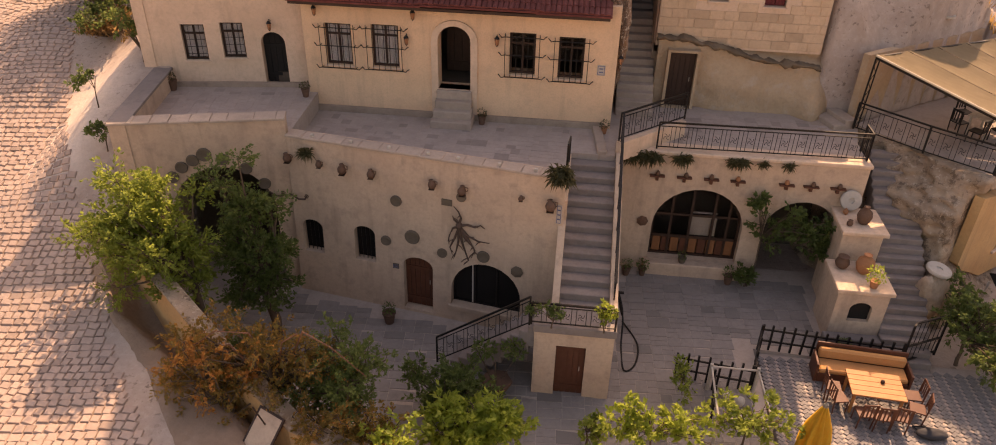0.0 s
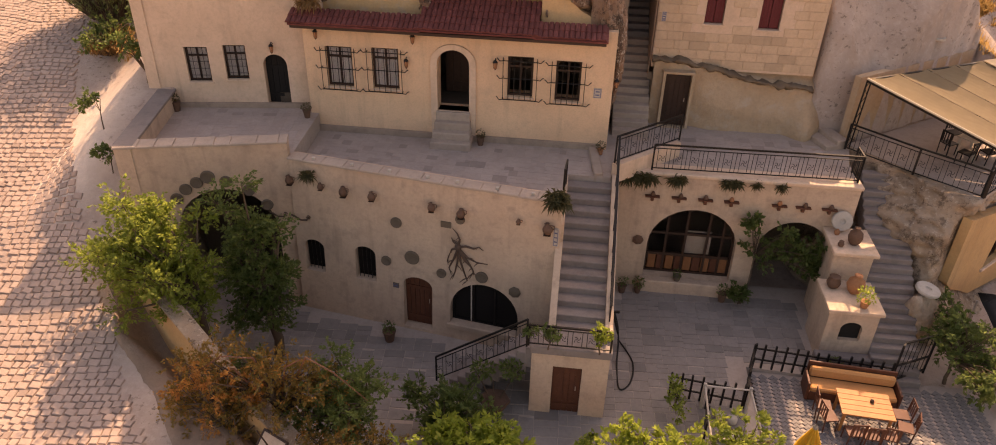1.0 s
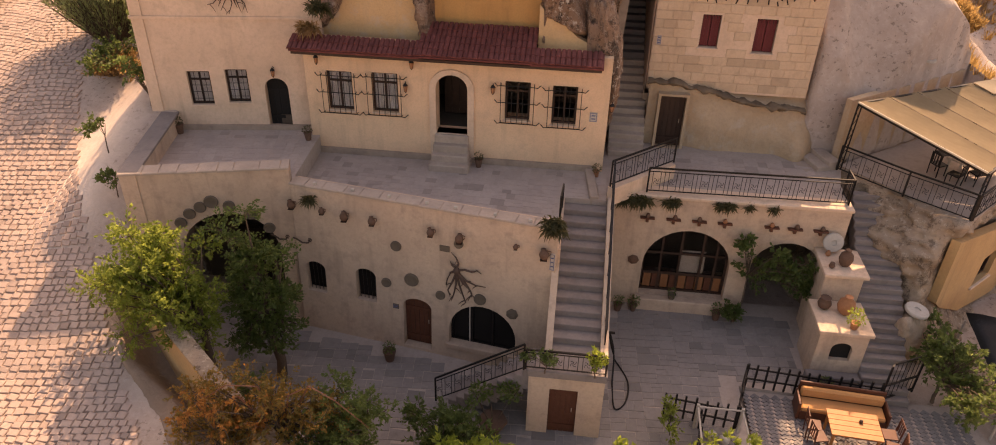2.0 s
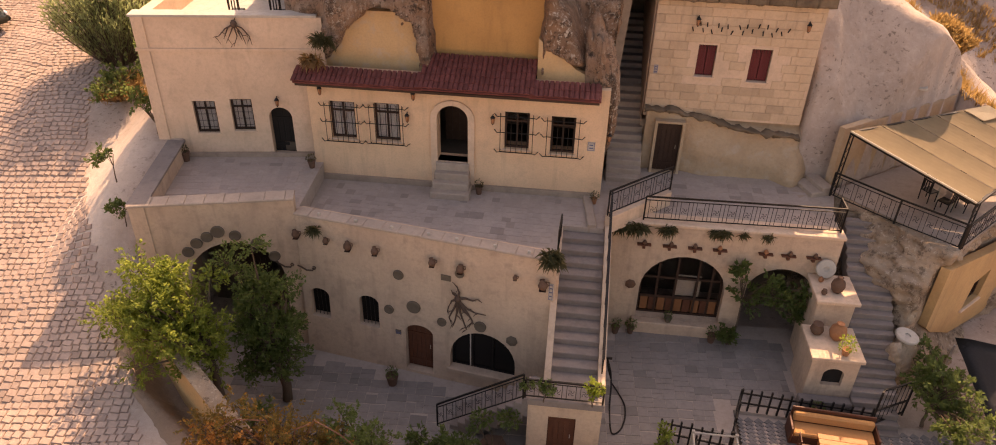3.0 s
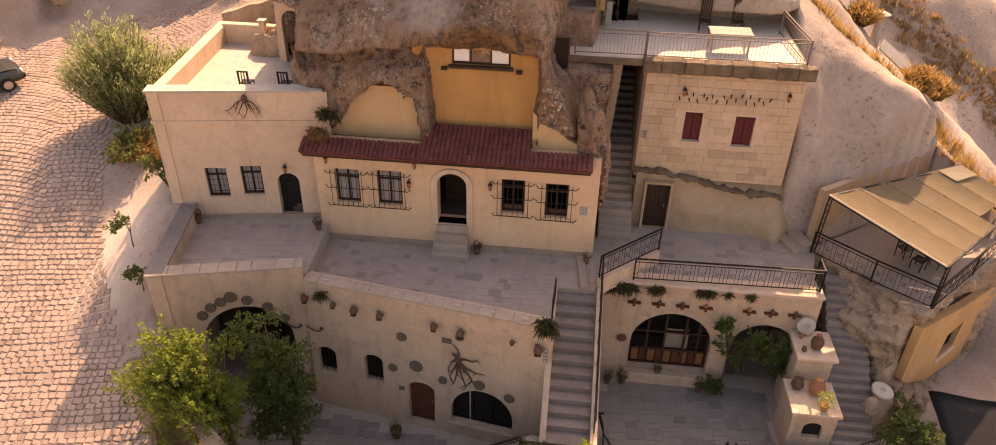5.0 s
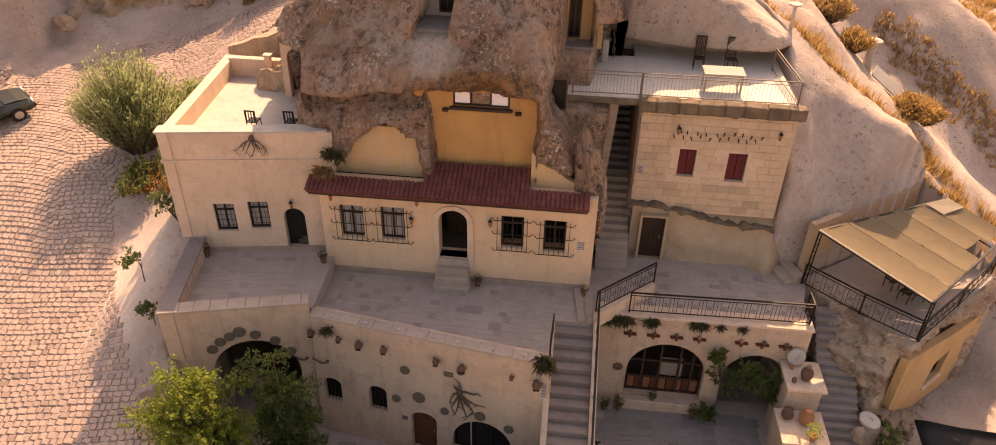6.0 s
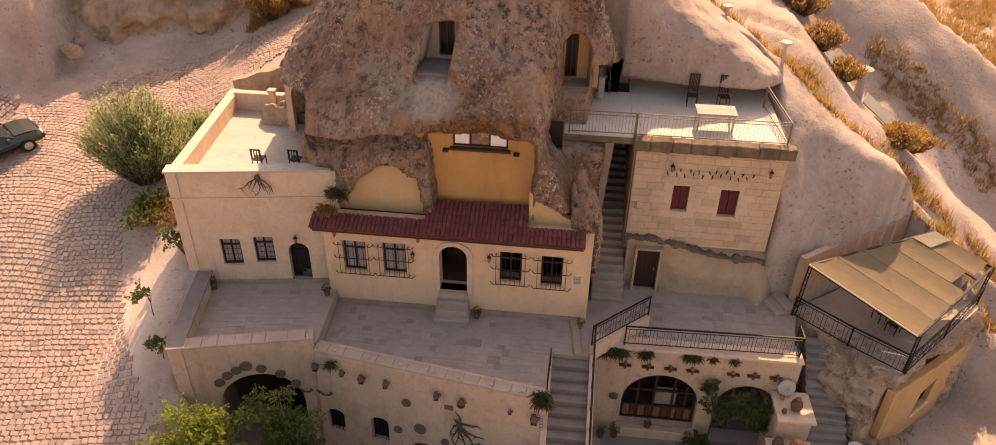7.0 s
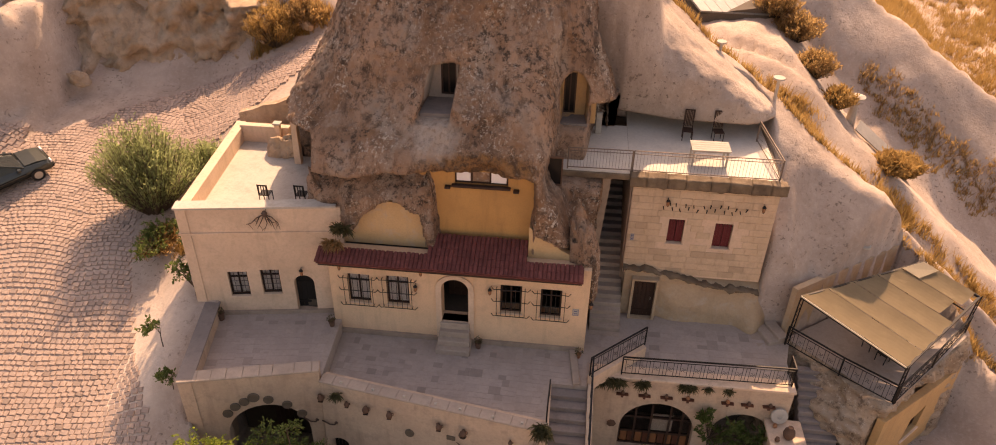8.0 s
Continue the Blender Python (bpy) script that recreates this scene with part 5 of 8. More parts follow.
# timber fence round the patio
def picket_fence(label, pts, height=0.95, gap=0.3):
    f = thing("fence", label, "fence", pts[0], "patio fences")
    for a, b in zip(pts, pts[1:]):
        a, b = Vector(a), Vector(b)
        for k in (0.35, 0.8):
            inst("rail", SQUARE, bar_pose(a + Vector((0, 0, height * k)), b + Vector((0, 0, height * k)), 0.022), f)
        n = max(2, round((b - a).length / gap))
        for i in range(n + 1):
            p = a.lerp(b, i / n) + Vector((random.uniform(-0.01, 0.01), 0, 0))
            inst("picket", SQUARE, bar_pose(p, p + Vector((random.uniform(-0.02, 0.02), 0, height * random.uniform(0.95, 1.03))), 0.028), f)


picket_fence("dark timber picket fence round the patio", [(10.75, 18.15, court_z(18)), (14.75, 17.8, court_z(18))])
picket_fence("dark timber picket fence round the patio", [(10.72, 18.1, court_z(18)), (10.25, 16.35, court_z(16))], 0.95, 0.6)
picket_fence("dark timber picket fence beside the garden", [(8.1, 16.6, court_z(16)), (10.2, 16.3, court_z(16))])
picket_fence("dark timber picket fence beside the garden", [(9.15, 16.2, court_z(16)), (8.95, 14.9, court_z(15))], 0.8, 0.65)
gate = thing("iron_gate", "open dark iron gate beside the steps", "gate", (14.85, 17.9, -5.9))
for a, b in (((14.85, 17.85, -5.9), (14.85, 17.85, -4.3)), ((14.95, 18.0, -4.3), (16.1, 18.6, -4.35)), ((14.85, 17.85, -4.3), (14.95, 18.0, -4.3)), ((16.1, 18.6, -5.9), (16.1, 18.6, -4.35)), ((14.9, 17.9, -5.1), (16.1, 18.6, -5.2)), ((14.9, 17.9, -5.7), (16.1, 18.6, -5.75))):
    inst("gate_bar", SQUARE, bar_pose(a, b, 0.025), gate)
for i in range(1, 7):
    p = Vector((14.9, 17.9, -5.7)).lerp(Vector((16.1, 18.6, -5.75)), i / 7)
    inst("gate_bar", BAR, bar_pose(p, p + Vector((0, 0, 1.4)), 0.011), gate)

# ---- right steps and the oven ----
flight("stairs_right", 23, (14.35, 23.5), (14.35, 17.7), FR, -5.95, -1.45, "worn grey stone steps between oven and rock")
oven = thing("outdoor_oven", "stepped pale stone outdoor oven and shelf block", "oven", (13.7, 20, -5.9))
part("tower", bx(13.1, 14.32, 20.35, 21.74, -6.1, -2.85, bevel=0.03), M_WALL_L, oven)
part("shelf", bx(13.02, 14.42, 20.2, 21.75, -2.85, -2.72, bevel=0.02), M_WALL, oven, "pale stone shelf")
part("oven_body", slab([(12.85, -6.1), (14.35, -6.1), (14.35, -3.95), (12.85, -3.95)], [arch(13.3, 13.95, -5.0, -4.55, 0.26)], 1.55, pose(0, 18.75, 0)), M_WALL_L, oven)
part("oven_top", bx(12.78, 14.45, 18.66, 20.33, -3.95, -3.82, bevel=0.02), M_WALL, oven, "pale stone shelf")
# black sheet close behind the mouth, painting the shade inside
part("mouth_shade", bx(13.29, 13.96, 18.9, 18.95, -5.0, -4.2), M_BLACK, oven, "black sheet for the shade in the oven mouth")
part("foot", bx(12.7, 14.4, 18.4, 18.748, -6.1, -5.45, bevel=0.03), M_STEP, oven)


def jar(name, at, r, h, mat, label, neck=0.35, lie=(0, 0)):
    j = thing(name, label, "jar", at)
    m = wm(j) @ pose(0, 0, 0, lie[0], lie[1], 0)
    prof = [(r * 0.5, 0), (r * 0.8, h * 0.15), (r, h * 0.42), (r * 0.86, h * 0.68), (r * neck, h * 0.86), (r * neck, h * 0.93)]
    part("body", lathe(bmesh.new(), prof, 18, m), mat, j, soft=True)
    part("rim", lathe(bmesh.new(), [(r * neck * 1.25, h * 0.925), (r * neck * 1.3, h * 0.97), (r * neck * 0.8, h)], 18, m), mat, j)
    return j


jar("clay_jar", (13.75, 20.8, -2.72), 0.23, 0.62, M_BROWNCLAY, "brown clay jar on the stone shelf")
jar("clay_jar", (13.75, 19.7, -3.82), 0.28, 0.68, M_CLAY, "large terracotta jar on the oven shelf")
jar("clay_pot", (13.15, 19.9, -3.82), 0.22, 0.42, M_BROWNCLAY, "dark clay pot on the oven shelf", 0.6)
jar("clay_pot", (13.3, 20.6, -2.72), 0.1, 0.2, M_BROWNCLAY, "small dark clay pot on the shelf", 0.6)
jar("clay_jar", (13.35, 21.3, -2.72), 0.09, 0.2, M_CLAY, "small clay jug on the shelf")


def millstone(m, label, r=0.33, t=0.14):
    s = thing("millstone", label, "millstone", m.translation)
    prof = [(r * 0.94, 0), (r, 0.03), (r, t - 0.03), (r * 0.94, t), (0.1, t), (0.1, t - 0.04), (0.05, t - 0.05)]
    part("disc", lathe(bmesh.new(), prof, 28, m), M_WHITE, s)
    return s


millstone(pose(13.5, 21.62, -2.37, 72, 0, 0), "round pale millstone leaning on the wall", 0.33)
millstone(pose(16.05, 20.0, -3.75, 4, 8, 0), "round pale millstone lying on a rock", 0.38, 0.12)

# ---- windows and doors ----
def window(name, m, u0, u1, v0, v1, label, grille=0, mat=None, depth=0.12, curtain=True, cols=3, rows=4):
    """Casement set back in its opening; grille 0 none, 1 flat bars, 2 wrought cage with curled ends."""
    mat = mat or M_DARKWOOD
    w = thing(name, label, "window", m @ Vector(((u0 + u1) / 2, 0, v0)), kind="structure")
    f = 0.07
    fr = part("window_frame", slab(rect(u0, u1, v0, v1), [rect(u0 + f, u1 - f, v0 + f, v1 - f)], 0.07, m @ pose(0, depth, 0)), mat, w)
    mid = (u0 + u1) / 2
    part("mullion", bx(mid - 0.03, mid + 0.03, depth + 0.005, depth + 0.065, v0 + f, v1 - f, m=m), mat, fr)
    tr = v1 - (v1 - v0) * 0.27
    part("transom", bx(u0 + f, u1 - f, depth + 0.008, depth + 0.062, tr - 0.03, tr + 0.03, m=m), mat, fr)
    for a, b in ((u0 + f, mid - 0.03), (mid + 0.03, u1 - f)):
        for c, d in ((v0 + f, tr - 0.03), (tr + 0.03, v1 - f)):
            part("pane", bx(a, b, depth + 0.03, depth + 0.036, c, d, m=m), M_GLASS_CLEAR, w).visible_shadow = False
    if curtain:
        bm = bmesh.new()
        n = 18
        for i in range(n):
            a, b = u0 + f + (u1 - u0 - 2 * f) * i / n, u0 + f + (u1 - u0 - 2 * f) * (i + 1) / n
            w0, w1 = 0.06 + 0.025 * (i % 2), 0.06 + 0.025 * ((i + 1) % 2)
            bm.faces.new([bm.verts.new(m @ Vector(p)) for p in ((a, depth + w0, v0 + f), (b, depth + w1, v0 + f), (b, depth + w1, v1 - f), (a, depth + w0, v1 - f))])
        bmesh.ops.solidify(bm, geom=bm.faces[:], thickness=0.004)
        part("curtain", bm, M_CURTAIN, w, "grey net curtain")
    part("window_sill", bx(u0 - 0.05, u1 + 0.05, -0.035, depth, v0 - 0.07, v0 - 0.004, m=m, bevel=0.008), M_WALL, w, "stone sill")
    if grille == 1:
        g = part("grille", bx(u0, u1, 0.10, 0.115, v0 + 0.01, v0 + 0.03, m=m), M_IRON, w, "iron window bars")
        for i in range(cols + 2):
            u = u0 + 0.02 + (u1 - u0 - 0.04) * i / (cols + 1)
            inst("bar", BAR, bar_pose(m @ Vector((u, 0.11, v0)), m @ Vector((u, 0.11, v1)), 0.009), g)
        for i in range(rows):
            v = v0 + (v1 - v0) * (i + 0.8) / rows
            inst("bar", BAR, bar_pose(m @ Vector((u0, 0.11, v)), m @ Vector((u1, 0.11, v)), 0.008), g)
    if grille == 2:
        g = part("grille", bx(u0 - 0.12, u1 + 0.12, -0.19, -0.17, v0 - 0.05, v0 - 0.03, m=m), M_IRON, w, "wrought-iron window cage")
        for i in range(7):
            u = u0 - 0.13 + (u1 - u0 + 0.26) * i / 6
            inst("bar", BAR, bar_pose(m @ Vector((u, -0.18, v0 - 0.06)), m @ Vector((u, -0.18, v1 + 0.02)), 0.011), g)
        for v in (v0 - 0.05, v0 + (v1 - v0) * 0.5, v1 - 0.1):
            pts = [(u0 - 0.34, -0.10, v + 0.05), (u0 - 0.30, -0.16, v + 0.04), (u0 - 0.24, -0.18, v - 0.02), (u0 - 0.14, -0.18, v), (u1 + 0.14, -0.18, v), (u1 + 0.24, -0.18, v - 0.02), (u1 + 0.30, -0.16, v + 0.04), (u1 + 0.34, -0.10, v + 0.05)]
            part("cross_bar", tb([m @ Vector(p) for p in pts], 0.016, 5), M_IRON, g)
            for u in (u0 - 0.13, u1 + 0.13):
                inst("stay", BAR, bar_pose(m @ Vector((u, -0.18, v)), m @ Vector((u, 0.0, v)), 0.01), g)
    return w


def clear_glass():
    k = Nodes("window_glass")
    k.bsdf.inputs["Base Color"].default_value = (0.9, 0.88, 0.86, 1)
    k.bsdf.inputs["Roughness"].default_value = 0.05
    k.bsdf.inputs["Transmission Weight"].default_value = 1.0
    k.bsdf.inputs["IOR"].default_value = 1.12
    return k.mat


M_GLASS_CLEAR = clear_glass()
for i, wdw in enumerate(W_MID):
    window("window_%d" % (i + 1), fac_m, *wdw, "brown casement window behind a wrought-iron cage", 2, curtain=i < 2)
for i, wdw in enumerate(W_LEFT):
    window("window_%d" % (i + 5), left_m, *wdw, "small barred window with net curtain", 1, curtain=True, cols=3, rows=5)


def shutters(name, u0, u1, v0, v1):
    w = thing(name, "window closed with dark red wooden shutters", "window", (u0, RY, v0), kind="structure")
    for a, b in ((u0 + 0.02, (u0 + u1) / 2 - 0.01), ((u0 + u1) / 2 + 0.01, u1 - 0.02)):
        leaf = part("shutter", bx(a, b, 0.14, 0.18, v0 + 0.02, v1 - 0.02, m=right_m), M_RED, w)
        n = 3
        for i in range(n):
            x0 = a + (b - a) * i / n
            part("board", bx(x0 + 0.008, x0 + (b - a) / n - 0.008, 0.125, 0.139, v0 + 0.05, v1 - 0.05, m=right_m), M_RED, leaf)
    part("window_sill", bx(u0 - 0.06, u1 + 0.06, -0.05, 0.13, v0 - 0.07, v0 - 0.004, m=right_m, bevel=0.01), M_WALL, w, "stone sill")
    g = part("grille", bx(u0, u1, 0.03, 0.045, v1 - 0.02, v1 - 0.004, m=right_m), M_IRON, w, "thin iron bars at the head")
    for i in range(6):
        u = u0 + 0.03 + (u1 - u0 - 0.06) * i / 5
        inst("bar", BAR, bar_pose((u, RY + 0.04, v1 - 0.16), (u, RY + 0.04, v1), 0.008), g)


shutters("window_7", *W_RIGHT[0])
shutters("window_8", *W_RIGHT[1])


def plank_door(name, m, u0, u1, v0, spring, rise, depth, mat, label, n=6, handle=True, flat_head=False):
    d = thing(name, label, "door", m @ Vector(((u0 + u1) / 2, 0, v0)), kind="structure")
    c, r = (u0 + u1) / 2, (u1 - u0) / 2

    def head(u):
        if flat_head:
            return spring
        return spring + rise * math.sqrt(max(0, 1 - ((u - c) / r) ** 2))

    part("backing", slab(rect(u0, u1, v0, spring) if flat_head else arch(u0, u1, v0, spring, rise), [], 0.03, m @ pose(0, depth + 0.04, 0)), mat, d)
    for i in range(n):
        a, b = u0 + 0.01 + (u1 - u0 - 0.02) * i / n, u0 + 0.01 + (u1 - u0 - 0.02) * (i + 1) / n
        part("plank", slab([(a + 0.006, v0 + 0.02), (b - 0.006, v0 + 0.02), (b - 0.006, head(b - 0.006) - 0.03), (a + 0.006, head(a + 0.006) - 0.03)], [], 0.035, m @ pose(0, depth, 0)), mat, d)
    for v in (v0 + 0.3, spring - 0.15):
        part("batten", bx(u0 + 0.05, u1 - 0.05, depth - 0.025, depth - 0.002, v - 0.06, v + 0.06, m=m), mat, d)
    if handle:
        part("handle", tb([m @ Vector((u1 - 0.14, depth - 0.06, v0 + 0.95)), m @ Vector((u1 - 0.14, depth - 0.06, v0 + 1.1))], 0.014, 6), M_WHITE, d, "pale metal handle")
    return d


def lean(x, z):
    """Depth offset of the leaning terrace wall."""
    return pose(0, -0.055 * (TTOP - z), 0)


plank_door("door_1", ter_m @ lean(0, -4.9), tu(-0.36), tu(0.6), -5.78, -4.15, 0.32, 0.2, M_WOOD, "arched plank door of reddish wood", 6)
plank_door("door_2", pose(0, 15.42, 0), PD[0], PD[1], PD[2], PD[3], 0, 0.12, M_WOOD, "plain red-brown wooden door", 5, flat_head=True)
plank_door("door_3", pose(0, 25.5, 0), 7.68, 8.58, -1.19, 0.84, 0, 0.05, M_DARKWOOD, "plain dark brown wooden door", 5, flat_head=True)
solid("door_lining", slab(rect(7.58, 8.68, -1.2, 0.92), [rect(7.68, 8.58, -1.25, 0.84)], 0.35, pose(0, 25.3, 0)), M_BASE, "stone door surround", "trim", "structure")
plank_door("door_4", left_m, lu(-6.05), lu(-5.26), -0.42, 1.05, 0.4, 0.32, M_BLACK, "black arched door", 4, handle=False)
# main doorway: surround, dark inner door, steps
solid("door_surround", slab(arch(-0.22, 1.29, F, 1.62, 0.68), [arch(0.0, 1.07, -0.01, 1.62, 0.5)], 0.07, pose(0, FY - 0.07, 0)), M_WALL, "pale dressed stone door surround", "trim", "structure")
plank_door("door_5", fac_m, 0.0, 1.07, 0.0, 1.62, 0.5, 1.6, M_DARKWOOD, "dark arched double door in deep shade", 4, handle=False)
door_steps = thing("door_steps", "three worn stone steps up to the arched door", "steps", (0.53, 22.4, F), kind="structure")
for i, (y0, z1, ex) in enumerate(((21.98, F + 0.25, 0.1), (22.24, F + 0.5, 0.05), (22.48, F + 0.76, 0.02), (22.7, -0.02, 0.0))):
    part("step", bx(-0.05 - ex, 1.12 + ex, y0, FY - 0.072 if i < 3 else FY + 0.45, F - 0.05, z1, bevel=0.025), M_COPING, door_steps)

# arched lounge window in the terrace wall, small barred windows
am = ter_m @ lean(0, -4.8)
lounge = thing("window_9", "wide half-round window with dark sliding panes", "window", am @ Vector((tu(2.3), 0, -5.3)), kind="structure")
a0, a1 = tu(1.2), tu(3.4)
part("window_frame", slab(arch(a0, a1, -5.3, -4.75, 1.12), [arch(a0 + 0.06, a1 - 0.06, -5.24, -4.75, 1.06)], 0.08, am @ pose(0, 0.22, 0)), M_IRON, lounge)
part("pane", slab(arch(a0 + 0.05, a1 - 0.05, -5.25, -4.75, 1.07), [], 0.01, am @ pose(0, 0.27, 0)), M_GLASS, lounge)
for u in (a0 + 0.72, a0 + 1.42):
    part("mullion", bx(u - 0.03, u + 0.03, 0.2, 0.265, -5.25, -3.72, m=am), M_IRON, lounge)
part("mullion", bx(a0 + 0.63, a0 + 0.67, 0.18, 0.199, -5.25, -3.75, m=am), M_WHITE, lounge, "pale sliding-door edge")
part("window_sill", bx(a0 - 0.1, a1 + 0.1, -0.1, 0.3, -5.5, -5.304, m=am, bevel=0.02), M_WALL_L, lounge, "deep stone sill")
for i, (x0, x1, v0, sp, rs) in enumerate(((-3.74, -3.05, -4.33, -3.4, 0.26), (-1.98, -1.28, -4.3, -3.3, 0.26))):
    m = ter_m @ lean(0, -3.5)
    w = thing("window_%d" % (10 + i), "small arched window with dark wooden grid", "window", m @ Vector((tu(x0), 0, v0)), kind="structure")
    part("pane", slab(arch(tu(x0), tu(x1), v0, sp, rs), [], 0.02, m @ pose(0, 0.25, 0)), M_GLASS, w)
    for k in range(5):
        u = tu(x0) + (tu(x1) - tu(x0)) * (k + 0.5) / 5
        inst("bar", BAR, bar_pose(m @ Vector((u, 0.12, v0)), m @ Vector((u, 0.12, sp + rs * 0.8)), 0.013), w)

# glazed timber doors in the first arch
gm = pose(0, AY + 0.3, 0)
glaz = thing("door_6", "arched timber and glass doors with carved lower panels", "door", (8.93, AY, -5.3), kind="structure")
part("frame", slab(arch(7.44, 10.42, -5.3, -3.95, 1.45), [arch(7.53, 10.33, -5.22, -3.95, 1.36)], 0.1, gm), M_DARKWOOD, glaz)
part("pane", slab(arch(7.5, 10.36, -4.55, -3.95, 1.4), [], 0.012, gm @ pose(0, 0.06, 0)), M_GLASS_CLEAR, glaz)
part("rail", bx(7.5, 10.36, 0.0, 0.1, -4.6, -4.5, m=gm), M_DARKWOOD, glaz)
for i, u in enumerate((8.1, 8.75, 9.5, 10.0)):
    part("mullion", bx(u - 0.04, u + 0.04, 0.002, 0.098, -5.22, -2.65 - 0.35 * abs(u - 8.93) ** 1.6, m=gm), M_DARKWOOD, glaz)
for i in range(9):
    u = 7.56 + 2.78 * i / 9
    part("panel", bx(u + 0.02, u + 2.78 / 9 - 0.02, 0.03, 0.07, -5.2, -4.62, m=gm, bevel=0.012), M_WOOD if i % 2 else M_PINE_D, glaz)
part("transom", bx(7.5, 10.36, 0.0, 0.1, -3.72, -3.64, m=gm), M_DARKWOOD, glaz)
part("curtain", bx(8.75, 9.65, 0.14, 0.16, -4.6, -3.6, m=gm), M_MORTAR, glaz, "patterned net curtain")
solid("sill_arch", bx(7.3, 10.55, AY - 0.35, AY - 0.004, -5.95, -5.3, bevel=0.03), M_WALL_L, "stone step below the glazed doors", "trim", "structure")
# dark door in the great arch
plank_door("door_7", wing_m, 2.6, 3.5, -5.9, -3.4, 0.0, 2.4, M_DARKWOOD, "dark door at the back of the vault", 5, flat_head=True)
solid("niche_window", slab(rect(2.55, 3.35, -2.55, -1.75), [], 0.05, wing_m @ pose(0, 2.2, 0)), M_GLASS, "dark high window inside the vault", "window", "structure")


# ---- tiled eave ----
def tile_mesh():
    """Barrel tile, a little wider at its lower end."""
    bm = bmesh.new()
    n, rings = 8, []
    for y, r in ((0.0, 0.086), (0.40, 0.076)):
        rings.append([bm.verts.new((r * math.cos(math.pi * k / n), y, r * math.sin(math.pi * k / n) * 0.7)) for k in range(n + 1)])
    lo, hi = rings
    for k in range(n):
        bm.faces.new((lo[k], lo[k + 1], hi[k + 1], hi[k]))
    bm.faces.new(lo[::-1])
    bm.faces.new(hi)
    bmesh.ops.recalc_face_normals(bm, faces=bm.faces)
    return mesh_of("tile", bm, M_TILE)


TILE = tile_mesh()


def tile_roof(label, x0, x1, y0, z0, y1, z1, rows):
    """Curved clay tiles on a sloping board from the eave (y0, z0) up to (y1, z1)."""
    r = thing("tile_roof", label, "roof", ((x0 + x1) / 2, y0, z0), "tiled eaves")
    pitch = math.atan2(z1 - z0, y1 - y0)
    m = pose(x0, y0, z0, math.degrees(pitch), 0, 0)
    length = math.hypot(y1 - y0, z1 - z0)
    part("board", bx(0, x1 - x0, -0.02, length, -0.06, 0.004, m=m), M_TILE, r)
    n = int((x1 - x0) / 0.165)
    for j in range(rows):
        y = length * j / rows
        for i in range(n + 1):
            jit = pose(0.02 + i * 0.165 + random.uniform(-0.006, 0.006), y + random.uniform(-0.015, 0.015), 0.022 + 0.003 * (i % 2), -2.5, random.uniform(-1, 1), random.uniform(-1.5, 1.5))
            inst("tile", TILE, m @ jit @ Matrix.Diagonal((1, length / rows / 0.36, 1, 1)), r)
    return r


tile_roof("dark red clay-tile eave above the facade", -4.7, -0.42, 22.30, 2.86, 22.92, 3.13, 2)
tile_roof("dark red clay-tile eave above the facade", 3.15, 5.45, 22.30, 2.86, 22.92, 3.13, 2)
tile_roof("taller dark red clay-tile roof over the door", -0.44, 3.2, 22.28, 2.9, 23.8, 3.5, 5)
solid("fascia", bx(-4.65, 5.4, 22.33, FY - 0.002, 2.70, 2.80, bevel=0.01), M_DARKWOOD, "dark timber eave board", "trim", "structure")


# ---- lanterns, signs, pots ----
def lantern(at, label="small black iron wall lantern with amber glass"):
    l = thing("wall_lantern", label, "lantern", at, "wall lanterns")
    m = wm(l)
    part("bracket", tb([m @ Vector(p) for p in ((0, 0.18, 0.1), (0, 0.05, 0.2), (0, 0, 0.17))], 0.012, 5), M_IRON, l)
    part("cap", lathe(bmesh.new(), [(0.09, 0.08), (0.05, 0.14), (0.015, 0.17)], 6, m), M_IRON, l)
    part("glass", lathe(bmesh.new(), [(0.045, -0.13), (0.07, 0.0), (0.07, 0.08)], 6, m), M_CLAY, l, "amber glass")
    part("foot", lathe(bmesh.new(), [(0.01, -0.18), (0.045, -0.13)], 6, m), M_IRON, l)
    for k in range(6):
        a = math.pi * k / 3
        part("rib", tb([m @ Vector((0.046 * math.cos(a), 0.046 * math.sin(a), -0.13)), m @ Vector((0.074 * math.cos(a), 0.074 * math.sin(a), 0.08))], 0.006, 4), M_IRON, l)


for at in ((-3.95, FY - 0.2, 2.42), (-0.75, FY - 0.2, 2.45), (-1.0, FY - 0.14, 1.6), (1.93, FY - 0.16, 1.75), (-5.64, 23.0, 1.72), (5.86, 22.9, 1.3)):
    lantern(at)
for x in (8.55, 12.2):
    lantern((x, RY - 0.2, 4.55), "small black iron wall lantern on the stone wall")


def pot_plant(at, r, h, leaf, label, spread=0.35, mat=None, n=160, size=0.09):
    p = thing("potted_plant", label, "plant", at)
    m = wm(p)
    part("pot", lathe(bmesh.new(), [(r * 0.7, 0), (r, h * 0.9), (r * 1.1, h * 0.92), (r * 1.1, h), (r * 0.9, h)], 14, m), mat or M_CLAY, p)
    part("leaves", leaf_ball(m @ Vector((0, 0, h + spread * 0.7)), (spread, spread, spread), n, size), leaf, p)


